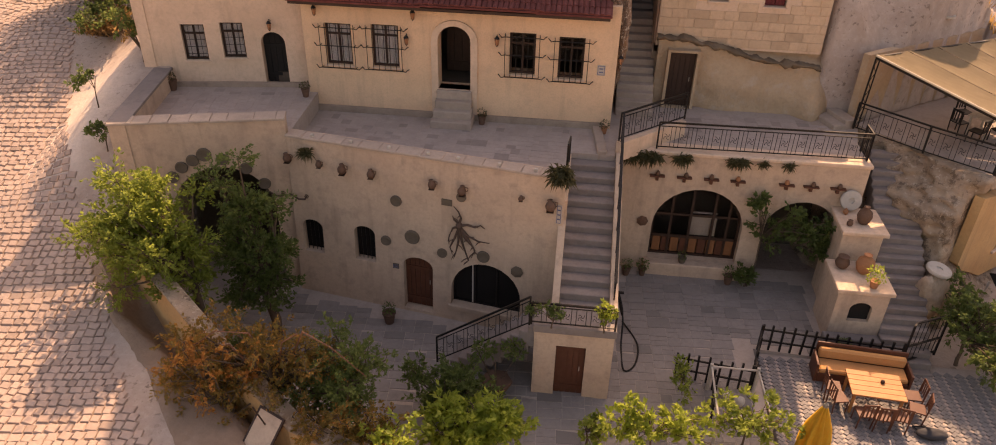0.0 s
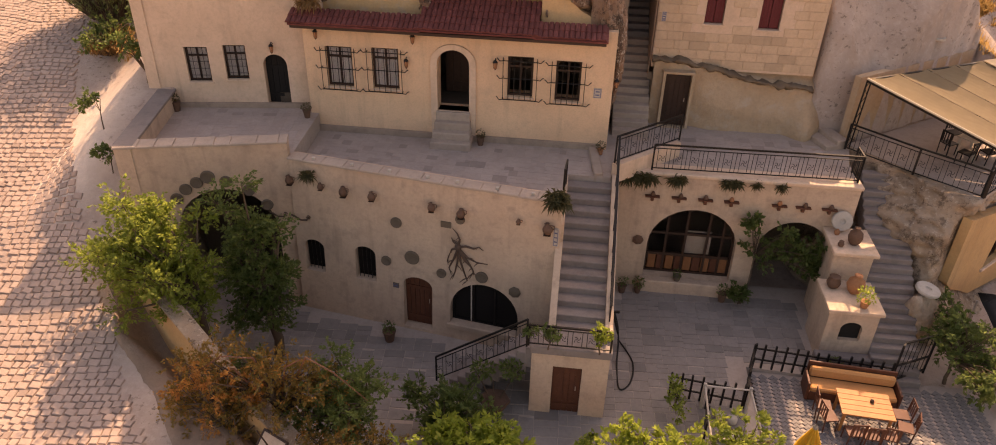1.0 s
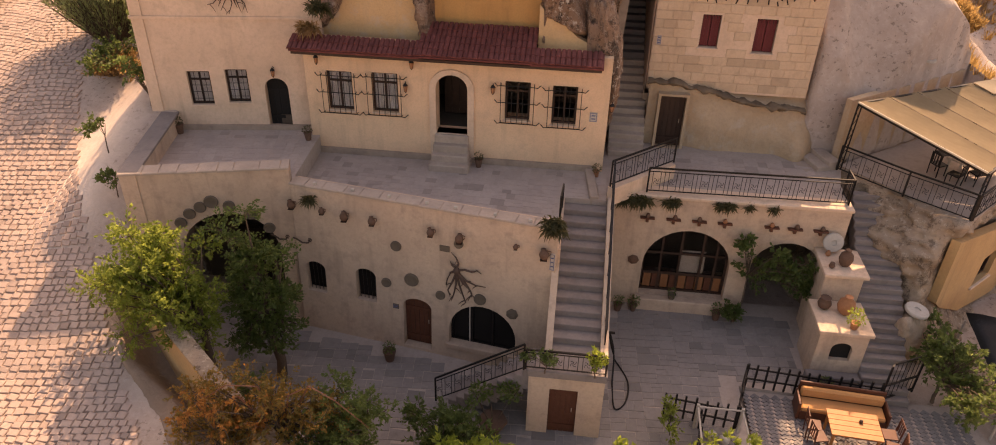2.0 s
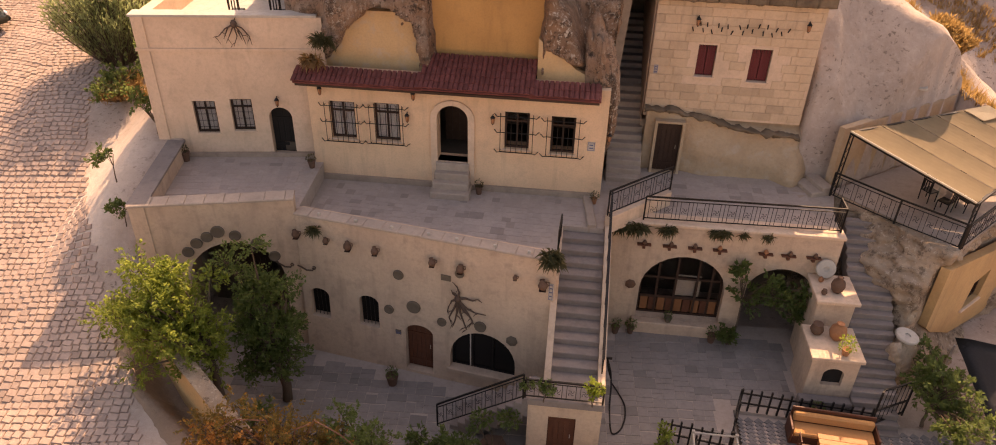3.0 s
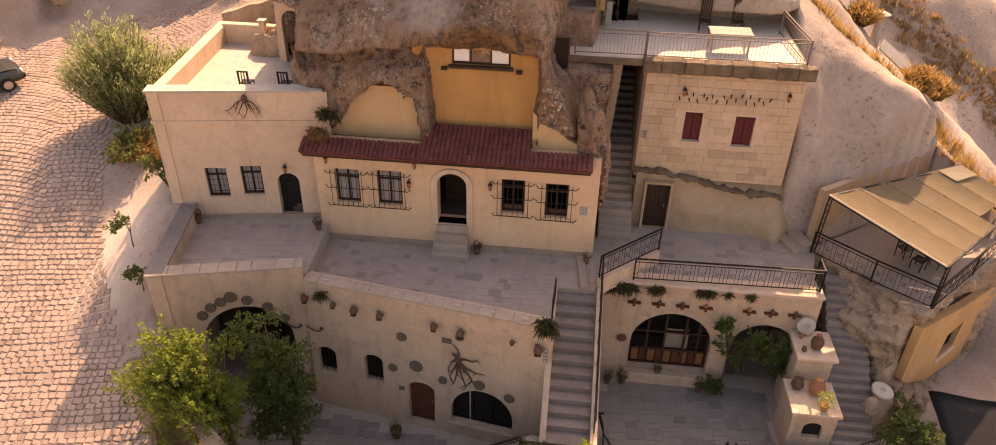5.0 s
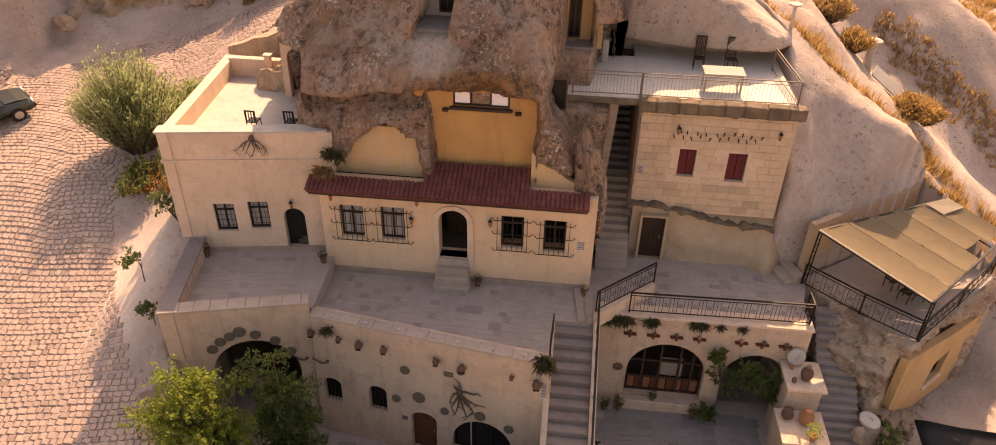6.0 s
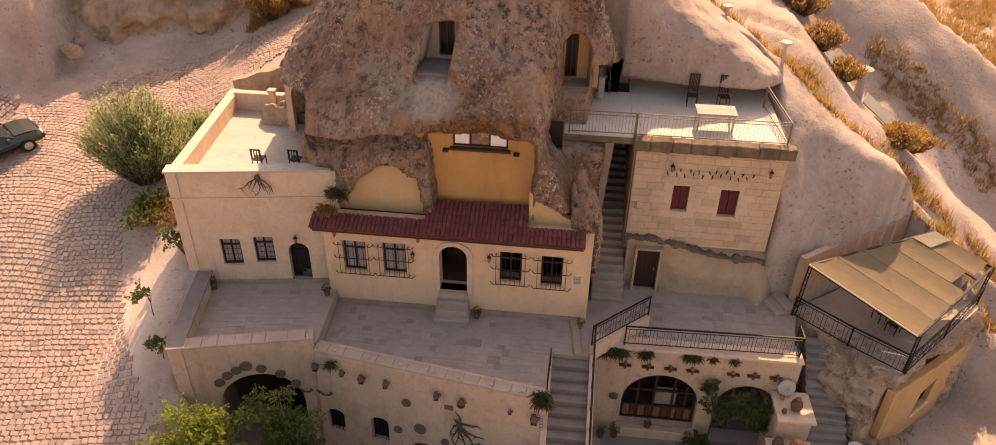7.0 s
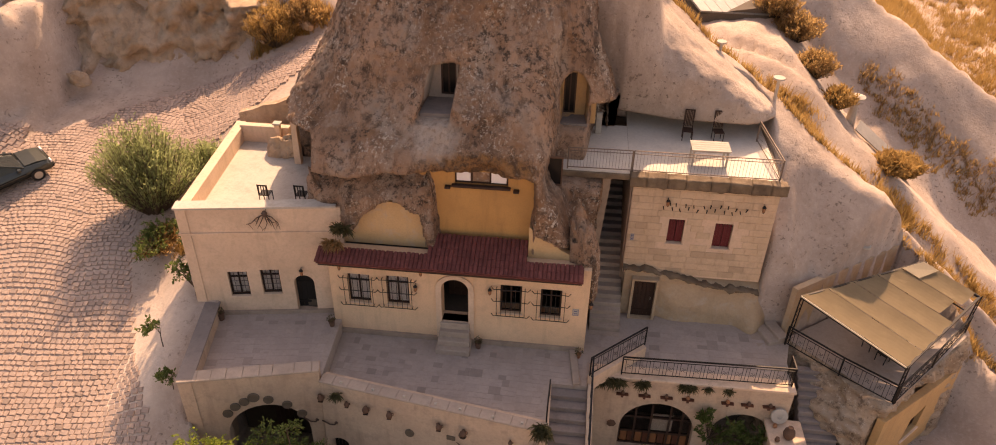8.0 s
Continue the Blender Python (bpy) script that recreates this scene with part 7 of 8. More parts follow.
solid("rosette", lathe(bmesh.new(), [(0.2, 0), (0.16, 0.05), (0.2, 0.06), (0.08, 0.1)], 7, pose(7.11, AY + 0.02, -3.84, 90, 0, 0)), M_BROWNCLAY, "carved brown clay rosette", "relief")


def plaque(p, m, w, h, label, bars=2, mat=None):
    t = thing("wall_plaque", label, "plaque", p)
    mm = Matrix.Translation(p) @ m.to_3x3().to_4x4()
    part("plate", bx(-w / 2, w / 2, -0.025, 0.02, -h / 2, h / 2, m=mm, bevel=0.004), mat or M_WHITE, t)
    part("border", slab(rect(-w / 2 + 0.02, w / 2 - 0.02, -h / 2 + 0.02, h / 2 - 0.02), [rect(-w / 2 + 0.035, w / 2 - 0.035, -h / 2 + 0.035, h / 2 - 0.035)], 0.004, mm @ pose(0, -0.031, 0)), M_BLUE, t)
    for i in range(bars):
        z = -h / 2 + h * (i + 1) / (bars + 1)
        part("text_bar", bx(-w * 0.25, w * 0.25, -0.031, -0.026, z - 0.02, z + 0.02, m=mm), M_BLUE, t)


M_BLUE = flat("blue_enamel", (0.10, 0.11, 0.20), 0.4)
plaque(on_wall(4.36, -1.5), ter_m, 0.16, 0.6, "narrow white plaque with a blue border", 3)
plaque(Vector((5.28, FY, 0.95)), fac_m, 0.26, 0.34, "small pale plaque beside the window", 2)
plaque(Vector((7.37, RY, 2.71)), right_m, 0.16, 0.34, "small pale plaque on the house corner", 3)
plaque(on_wall(-0.61, -4.27), ter_m, 0.2, 0.18, "small dark number plate", 1, M_DISC)


def dead_root(name, at, m, arms, label, r=0.035):
    """Dried root hung on a wall; arms are lists of (u, v) from the knot."""
    t = thing(name, label, "root", at)
    base = Matrix.Translation(at) @ m.to_3x3().to_4x4()
    part("knot", lathe(bmesh.new(), [(0.03, -0.12), (0.1, -0.05), (0.11, 0.05), (0.05, 0.14)], 8, base @ pose(0, -0.06, 0)), M_ROOTS, t, soft=True)
    for arm in arms:
        pts = [base @ Vector((u, -0.05 - 0.03 * random.random(), v)) for u, v in arm]
        part("root", tb(pts, [r * (1 - 0.75 * i / (len(pts) - 1)) for i in range(len(pts))], 5), M_ROOTS, t)
        for a, b in zip(pts[1:], pts[2:]):
            side = base.to_3x3() @ Vector((random.uniform(-0.22, 0.22), -0.02, random.uniform(-0.3, 0.06)))
            start = a.lerp(b, random.uniform(0.1, 0.7))
            part("rootlet", tb([start, start + side * 0.55 + Vector((0, 0, 0.03)), start + side], [r * 0.5, r * 0.35, r * 0.15], 4), M_ROOTS, t)


dead_root("dead_root", on_wall(1.45, -2.42), ter_m, [
    [(0, 0.05), (0.06, 0.3), (-0.02, 0.5), (-0.16, 0.68)], [(0.02, 0.1), (-0.16, 0.2), (-0.2, 0.34)], [(0, 0.02), (0.25, 0.1), (0.5, 0.06), (0.66, 0.16), (0.8, 0.06)],
    [(0, 0), (-0.2, -0.1), (-0.3, -0.35), (-0.36, -0.6)], [(0, -0.05), (-0.15, -0.45), (-0.3, -0.8), (-0.22, -1.05)], [(0, -0.05), (-0.02, -0.5), (-0.1, -0.9), (-0.2, -1.25)],
    [(0.02, -0.05), (0.08, -0.5), (0.2, -0.9), (0.3, -1.15), (0.2, -1.28)], [(0.02, -0.05), (0.2, -0.4), (0.45, -0.65), (0.5, -0.9)], [(0.04, -0.05), (0.3, -0.3), (0.6, -0.42), (0.95, -0.4)], [(0.05, -0.1), (0.35, -0.5), (0.5, -0.75), (0.38, -1.05)]],
    "dried brown tree root hung on the wall", 0.045)
dead_root("dead_root", left_m @ Vector((lu(-6.7), -0.02, 4.45)), left_m, [
    [(0, 0), (-0.3, -0.15), (-0.55, -0.4), (-0.75, -0.45)], [(0, 0), (-0.15, -0.3), (-0.35, -0.65)], [(0, -0.05), (0.05, -0.4), (-0.1, -0.75)], [(0, 0), (0.2, -0.3), (0.3, -0.7)], [(0, 0), (0.25, -0.12), (0.45, -0.4), (0.5, -0.7)], [(0, 0.05), (0.1, 0.25)], [(-0.2, -0.1), (-0.4, -0.5)], [(0.1, -0.2), (0.2, -0.55)]],
    "dried root hanging below the roof parapet", 0.03)
for x, z in ((-3.75, -2.38), (-4.45, -2.33)):
    p = on_wall(max(x, -3.98), z, 0.05) if x > -4 else wing_m @ Vector((4.45, -0.05, z))
    t = thing("iron_hook", "curled rusty iron hook on the wall", "hook", p)
    part("rod", tb([p + Vector(v) for v in ((-0.3, 0, 0.1), (-0.2, 0, 0.06), (0.0, -0.02, -0.06), (0.2, -0.02, -0.05), (0.26, -0.02, 0.06))], 0.028, 6), M_ROOTS, t)
    part("curl", tb([p + Vector((0.26 + 0.06 * math.cos(a), -0.02, 0.06 + 0.06 * math.sin(a))) for a in (3.1, 4.2, 5.3, 6.4, 7.5, 8.6)], 0.02, 5), M_ROOTS, t)

# winged clay brackets above the arches
for x in (7.38, 8.25, 9.11, 9.95, 11.48, 12.24, 13.07):
    t = thing("clay_bracket", "reddish clay jug on a small winged shelf", "shelf", (x, AY, -2.05), "clay shelves above the arches")
    m = pose(x, AY, -2.05)
    part("shelf", bx(-0.24, 0.24, -0.16, 0.0, -0.03, 0.02, m=m, bevel=0.01), M_WOOD, t)
    part("stay", bx(-0.05, 0.05, -0.12, 0.0, -0.17, -0.03, m=m, bevel=0.01), M_WOOD, t)
    part("jug", lathe(bmesh.new(), [(0.05, 0.02), (0.085, 0.07), (0.06, 0.13), (0.04, 0.17)], 10, m @ pose(random.uniform(-0.06, 0.06), -0.08, 0)), M_CLAY if random.random() < 0.5 else M_BROWNCLAY, t, soft=True)

# iron pegs on the right house
peg = mesh_of("peg", lathe(bmesh.new(), [(0.012, 0), (0.012, 0.1), (0.025, 0.11), (0.02, 0.14)], 6), M_IRON)
for i in range(20):
    x = 8.35 + 3.3 * (i + 0.5) / 20 + random.uniform(-0.05, 0.05)
    z = 4.28 + (0.16 if i % 2 else -0.02) + random.uniform(-0.05, 0.05)
    t = thing("iron_peg", "short iron peg holding a small swallow figure", "peg", (x, RY, z), "iron pegs on the stone wall")
    inst("peg_pin", peg, pose(x, RY + 0.01, z, 90, 0, 0), t)
    part("tag", bx(-0.02, 0.02, -0.13, -0.11, -0.09, 0.07, m=pose(x, RY, z, 0, random.uniform(-25, 25), 0)), M_IRON, t)

# pots about the place
random.seed(5)
for at, r, h, mat, label in (((-4.45, 22.45, FL), 0.13, 0.28, M_BROWNCLAY, "dark pot with a small plant beside the step"), ((1.5, 22.55, F), 0.13, 0.3, M_BROWNCLAY, "dark pot with a small plant beside the door steps"), ((5.55, 22.5, F), 0.1, 0.22, M_CLAY, "small clay pot with a plant at the facade corner"), ((-9.0, 22.25, FL), 0.15, 0.35, M_BROWNCLAY, "dark pot with a bushy plant in the corner")):
    pot_plant(at, r, h, M_TUFT, label, 0.15, mat, 110, 0.07)
for at, r, h in (((-0.75, 17.75, court_z(18)), 0.2, 0.4), ((7.3, 21.35, court_z(21)), 0.13, 0.3), ((10.2, 21.25, court_z(21)), 0.15, 0.35), ((6.75, 21.3, court_z(21)), 0.15, 0.3), ((13.2, 18.1, court_z(18)), 0.14, 0.35)):
    pot_plant(at, r, h, M_LEAF_D, "dark clay pot with leaves on the court floor", 0.2, M_BROWNCLAY, 130, 0.08)
pot_plant((8.62, 21.6, -5.3), 0.14, 0.2, M_LEAF_D, "dark pot on the step of the glazed doors", 0.16, M_DISC, 60, 0.08)
pot_plant((13.85, 18.95, -3.82), 0.14, 0.25, M_LEAF_Y, "pot with a white-flowering plant on the oven", 0.28, M_CLAY, 170, 0.1)
tub = thing("planter_tub", "brown polygonal planter with a small tree", "planter", (2.95, 15.35, court_z(15.3)))
part("tub", lathe(bmesh.new(), [(0.3, 0), (0.46, 0.32), (0.46, 0.4), (0.4, 0.4)], 6, wm(tub)), M_BROWNCLAY, tub)
for dx, dy in ((-0.1, 0), (0.12, 0.05), (0.0, -0.1)):
    part("stem", tb([wm(tub) @ Vector((dx, dy, 0.3)), wm(tub) @ Vector((dx * 4, dy * 3, 1.1)), wm(tub) @ Vector((dx * 6, dy * 4, 1.5))], [0.03, 0.02, 0.01], 5), M_BARK, tub)
part("crown", leaf_ball((2.6, 15.35, -4.5), (0.35, 0.3, 0.25), 220, 0.13), M_LEAF_D, tub)
part("crown", leaf_ball((3.45, 15.4, -4.45), (0.35, 0.3, 0.25), 220, 0.13), M_LEAF_D, tub)
# garden stones by the fence
for i in range(5):
    x, y = (9.45, 9.75, 9.6, 9.85, 9.5)[i], (15.1, 15.05, 15.3, 15.75, 15.9)[i]
    bm = bmesh.new()
    bmesh.ops.create_icosphere(bm, subdivisions=2, radius=0.16)
    for v in bm.verts:
        v.co = Vector((x, y, court_z(15) + 0.12)) + v.co * (1 + 0.25 * rough_noise(v.co + Vector((i, 0, 0)), 4))
    solid("field_stone", bm, M_WHITE, "pale rounded stone in the garden bed", "stone", group="garden stones", soft=True)
# cable on the court
def curve_pts(ctrl, n):
    ctrl = [Vector(c) for c in ctrl]
    out = []
    for i in range(len(ctrl) - 1):
        p0, p1, p2, p3 = ctrl[max(i - 1, 0)], ctrl[i], ctrl[i + 1], ctrl[min(i + 2, len(ctrl) - 1)]
        for k in range(n):
            t = k / n
            out.append(0.5 * (2 * p1 + (p2 - p0) * t + (2 * p0 - 5 * p1 + 4 * p2 - p3) * t * t + (3 * p1 - p0 - 3 * p2 + p3) * t ** 3))
    return out + [ctrl[-1]]


hose = thing("cable", "black cable hanging in loops and trailing over the court", "cable", (6.5, 17, -5.9))
part("cable", tb(curve_pts([(6.35, 18.4, -4.6), (6.55, 18.3, -5.3), (6.55, 17.6, -5.9), (6.62, 16.6, -5.93), (6.95, 16.9, -5.93), (7.05, 17.8, -5.9), (6.6, 18.8, -5.86)], 8), 0.028, 6), M_IRON, hose)
part("loop", tb(curve_pts([(6.35, 18.5, -4.5), (6.5, 18.4, -5.0), (6.55, 18.5, -5.4), (6.42, 18.6, -5.0), (6.35, 18.5, -4.5)], 6), 0.03, 6), M_IRON, hose)
part("hook", bx(6.2, 6.5, 18.42, 18.48, -4.5, -4.44), M_IRON, hose)

# chimneys and masts
chim = thing("chimney_stack", "small white chimney with a cap on the roof terrace", "chimney", (-8.3, 29.2, 3.95))
part("shaft", bx(-8.45, -8.2, 29.05, 29.28, 3.9, 5.0, bevel=0.01), M_WALL, chim)
part("cap", bx(-8.5, -8.15, 29.0, 29.33, 5.0, 5.08, bevel=0.01), M_WHITE, chim)
rock_chim = thing("chimney_stack", "small pale chimney standing on the rock", "chimney", (-4.55, 26.0, 7.2))
part("shaft", bx(-4.65, -4.45, 25.9, 26.1, 7.0, 8.0, bevel=0.02), M_WALL, rock_chim)
part("cap", bx(-4.72, -4.38, 25.83, 26.17, 8.0, 8.08, bevel=0.02), M_WHITE, rock_chim)
mast = thing("lamp_mast", "white conical mast with a round cap on the slope", "mast", (19.7, 39.4, 1.6))
gz = ground_z(19.7, 39.4)
part("mast_body", lathe(bmesh.new(), [(0.28, gz - 0.2), (0.2, gz + 1.0), (0.18, gz + 1.5)], 12, pose(19.7, 39.4, 0)), M_WHITE, mast)
part("cap", lathe(bmesh.new(), [(0.42, gz + 1.5), (0.45, gz + 1.56), (0.2, gz + 1.66)], 16, pose(19.7, 39.4, 0)), M_WHITE, mast)
gz = ground_z(21.0, 38.5)
solid("board_panel", bx(-1.4, 1.4, -0.4, 0.4, -0.04, 0.04, m=pose(21.0, 38.5, gz + 0.35, 25, 36, -12)), M_WHITE, "pale flat panel leaning on the slope", "panel")
gz = ground_z(10.75, 32.3)
solid("small_vent", lathe(bmesh.new(), [(0.06, gz - 0.3), (0.06, gz + 0.35), (0.22, gz + 0.36), (0.22, gz + 0.43)], 10, pose(10.75, 32.3, 0)), M_WHITE, "small white vent on the ridge", "vent")
gz = ground_z(13.12, 31.0)
solid("small_vent", lathe(bmesh.new(), [(0.07, gz - 0.3), (0.07, gz + 0.9), (0.25, gz + 0.92), (0.25, gz + 1.0)], 10, pose(13.12, 31.0, 0)), M_WHITE, "small white vent on the ridge", "vent")
M_ZINC = flat("zinc_sheet", (0.20, 0.20, 0.19), 0.5, 0.3)
glass = thing("greenhouse", "long grey ribbed metal shed roof beyond the ridge", "shed", (14, 51, 3))
for i in range(8):
    part("roof_panel", bx(-3 + i * 0.75, -3 + i * 0.75 + 0.72, -2, 2, -0.05, 0.05, m=pose(13.4, 46.6, 6.35, 14, 8, 25)), M_ZINC, glass)
part("wall", bx(-3, 3, -1.9, 1.9, -2.5, -0.1, m=pose(13.4, 46.6, 6.2, 0, 0, 25)), M_DARK, glass)


# ruined arch wall behind the left roof
def ruin():
    t = thing("ruined_wall", "broken tan stone wall beside the rock cone", "wall", (-6.5, 27.6, 3.9))
    part("wall", slab([(-7.15, 3.5), (-5.3, 3.5), (-5.5, 5.2), (-5.8, 5.9), (-6.3, 6.5), (-6.8, 6.95), (-7.05, 6.8)], [arch(-6.85, -6.05, 3.6, 5.6, 0.45)], 0.3, pose(0, 27.6, 0)), M_WALL, t)
    part("low_wall", slab([(2.0, 2.5), (5.6, 2.9), (5.6, 5.75), (4.9, 5.6), (4.3, 5.5), (3.8, 5.28), (3.2, 5.2), (2.7, 4.98), (2.0, 4.8)], [], 0.4, pose(-12.6, 30.2, 0, 0, 0, 6)), M_BANK, t, "rough stone wall along the road")
ruin()


def boulder_rock(name, at, r, label, seed, mat=None):
    bm = bmesh.new()
    bmesh.ops.create_icosphere(bm, subdivisions=5, radius=1)
    rnd = random.Random(seed)
    cuts = [(Vector((rnd.gauss(0, 1), rnd.gauss(0, 1), rnd.gauss(0, 0.7))).normalized(), rnd.uniform(0.5, 0.85)) for _ in range(13)]
    for v in bm.verts:
        d = v.co.copy()
        for n, far in cuts:
            over = d.dot(n) - far
            if over > 0:
                d -= n * over * 0.9
        w = 1 + 0.3 * rough_noise(d + Vector((seed, 0, 0)), 1.3) + 0.14 * (0.5 - abs(rough_noise(d + Vector((seed, 0, 0)), 4)))
        v.co = Vector(at) + Vector((d.x * r[0], d.y * r[1], d.z * r[2])) * w
    solid(name, bm, mat or M_BASE, label, "rock", soft=True)


boulder_rock("rock_mound", (-7.8, 28.4, 4.0), (0.8, 0.6, 0.9), "rounded rock standing on the roof terrace edge", 3, M_BANK)
boulder_rock("rock_mound", (-4.9, 24.4, 4.4), (0.7, 0.7, 1.6), "rounded grey rock beside the roof terrace", 8, M_ROCK)
for k, (x, y, z, rx, ry, rz) in enumerate(((-22.6, 36.9, 3.0, 0.7, 0.6, 0.5), (-13.2, 40.9, 4.9, 1.1, 0.9, 0.9), (-11.0, 41.4, 5.0, 0.8, 0.7, 0.7), (-8.6, 37.6, 4.6, 0.35, 0.3, 0.25))):
    boulder_rock("bank_rock", (x, y, z), (rx, ry, rz), "tan rock lying at the foot of the bank", 60 + 5 * k, M_BANK)
boulder_rock("bank_rock", (-25.5, 34.6, 2.6), (1.4, 1.2, 1.5), "pale boulder beside the road", 23, M_GROUND)
boulder_rock("bank_rock", (16.0, 20.0, -5.0), (0.85, 0.85, 1.2), "rough rock under the millstone", 41, M_BANK)



# slightly wavy dark sheet held up by four white poles
shelter = thing("shelter", "dark sheet on white poles beside the rocks", "shelter", (19.5, 18.8, -6))
bm = bmesh.new()
g = [[bm.verts.new((17.9 + 0.45 * i, 17.0 + 0.45 * j, -4.75 + 0.09 * j - 0.05 * i + 0.06 * rough_noise((i, j, 0), 0.6))) for i in range(11)] for j in range(9)]
for a, b in zip(g, g[1:]):
    for i in range(10):
        bm.faces.new((a[i], a[i + 1], b[i + 1], b[i]))
bmesh.ops.solidify(bm, geom=bm.faces[:], thickness=0.02)
part("cover_sheet", bm, M_DARKCLOTH, shelter, "slate-dark sheet", soft=True)
for x, y in ((17.95, 17.05), (22.3, 17.05), (17.95, 20.5), (22.3, 20.5)):
    part("pole", tb([(x, y, -6.1), (x, y, -4.3)], 0.04, 8), M_WHITE, shelter, "white pole")


# ---- parked car ----
def car():
    gz = ground_z(-22.4, 28.95) + 0.06
    c = thing("parked_car", "dark grey-green parked saloon car on the cobbles", "car", (-22.4, 28.95, gz))
    m = pose(-22.4, 28.95, gz, 6, -7, 51)
    M_PAINT = flat("dark_car_paint", (0.085, 0.09, 0.08), 0.32, 0.75, wear=0.1)
    M_SILVER = flat("silver_paint", (0.45, 0.43, 0.38), 0.3, 0.5, wear=0.1)
    M_GLASS_CAR = flat("car_glass", (0.03, 0.035, 0.035), 0.08, wear=0.0)
    M_TYRE = flat("tyre_rubber", (0.02, 0.02, 0.02), 0.9)
    side = [(-2.15, 0.35), (-2.2, 0.6), (-2.1, 0.82), (-1.2, 0.92), (-0.2, 0.96), (0.9, 0.93), (1.9, 0.8), (2.15, 0.68), (2.2, 0.45), (2.1, 0.3)]

    def body(profile, half, taper=0.0, round_off=0.07):
        bm = bmesh.new()
        rings = []
        for sd in (-1, 1):
            rings.append([bm.verts.new(m @ Vector((x, sd * (half - taper * max(0, z - 0.92) - 0.06 * max(0, abs(x) - 1.5)), z))) for x, z in profile])
        n = len(profile)
        for k in range(n):
            bm.faces.new((rings[0][k], rings[0][(k + 1) % n], rings[1][(k + 1) % n], rings[1][k]))
        bm.faces.new(rings[0][::-1])
        bm.faces.new(rings[1])
        bmesh.ops.recalc_face_normals(bm, faces=bm.faces)
        bmesh.ops.bevel(bm, geom=bm.edges[:], offset=round_off, segments=2, affect="EDGES", clamp_overlap=True)
        return bm

    part("body", body(side, 0.85), M_PAINT, c, soft=True)
    part("cabin", body([(-1.85, 0.9), (-1.3, 1.34), (-0.8, 1.42), (0.0, 1.4), (0.95, 0.9)], 0.78, 0.45, 0.04), M_GLASS_CAR, c, "dark car windows")
    part("roof", body([(-1.32, 1.38), (-0.8, 1.45), (0.0, 1.43), (0.12, 1.36)], 0.76, 0.45, 0.02), M_PAINT, c)
    for sd in (-1, 1):
        for (xa, za), (xb, zb) in (((-1.82, 0.94), (-1.3, 1.38)), ((0.02, 1.42), (0.95, 0.94)), ((-0.4, 0.95), (-0.42, 1.4))):
            ya, yb = sd * (0.785 - 0.45 * max(0, za - 0.92)), sd * (0.785 - 0.45 * max(0, zb - 0.92))
            part("pillar", tb([m @ Vector((xa, ya, za)), m @ Vector((xb, yb, zb))], 0.035, 6), M_PAINT, c)
        part("door_line", bx(-1.3, 0.9, sd * 0.853 - 0.006, sd * 0.853 + 0.006, 0.6, 0.64, m=m), M_TYRE, c)
    part("bonnet", body([(0.98, 0.93), (1.02, 0.975), (1.6, 0.92), (2.02, 0.8), (2.0, 0.76)], 0.7, 0.0, 0.015), M_PAINT, c, "metallic bonnet shining in the sun")
    part("bumper", body([(2.05, 0.32), (2.05, 0.55), (2.24, 0.52), (2.24, 0.36)], 0.8, 0.0, 0.04), M_TYRE, c, "dark bumper")
    for x in (-1.3, 1.35):
        for s in (-1, 1):
            wh = part("wheel", lathe(bmesh.new(), [(0.2, -0.1), (0.31, -0.1), (0.32, 0), (0.31, 0.1), (0.2, 0.1)], 20, m @ pose(x, s * 0.78, 0.31, 90, 0, 0)), M_TYRE, c)
            part("rim", lathe(bmesh.new(), [(0.2, -0.105), (0.19, -0.11), (0.05, -0.09), (0.04, 0.1), (0.2, 0.105)], 12, m @ pose(x, s * 0.78, 0.31, 90, 0, 0)), M_SILVER, wh, "silver alloy rim")
    for s in (-1, 1):
        part("headlight", bx(2.1, 2.19, s * 0.62 - 0.14, s * 0.62 + 0.14, 0.6, 0.74, m=m, bevel=0.02), M_CURTAIN, c, "clear headlight")
        part("mirror", bx(0.6, 0.75, s * 0.92 - 0.1, s * 0.92 + 0.1, 0.92, 1.05, m=m, bevel=0.02), M_PAINT, c)


car()


# ---- pieces: coping stones, wall blocks, paving, cobbles ----
random.seed(21)


def worn_block(mat, name, edge=0.04):
    """Unit block with worn upper edges, from z = -1 to 0."""
    bm = bmesh.new()
    lo = [bm.verts.new(p) for p in ((-0.5, -0.5, -1), (0.5, -0.5, -1), (0.5, 0.5, -1), (-0.5, 0.5, -1))]
    mi = [bm.verts.new(p) for p in ((-0.5, -0.5, -0.3), (0.5, -0.5, -0.3), (0.5, 0.5, -0.3), (-0.5, 0.5, -0.3))]
    hi = [bm.verts.new(p) for p in ((-0.5 + edge, -0.49 + edge, 0), (0.51 - edge, -0.5 + edge, 0), (0.5 - edge, 0.5 - edge, 0), (-0.51 + edge, 0.49 - edge, 0))]
    for a, b in ((lo, mi), (mi, hi)):
        for i in range(4):
            bm.faces.new((a[i], a[(i + 1) % 4], b[(i + 1) % 4], b[i]))
    bm.faces.new(hi)
    return mesh_of(name, bm, mat)


BLOCK_UP = worn_block(M_PAVER, "paving_stone", 0.012)
COURT_UP = worn_block(M_COURT, "paving_stone", 0.012)
COPING = worn_block(M_COPING, "coping_stone")
WALL_BLOCK = worn_block(M_BLOCK, "stone_block")


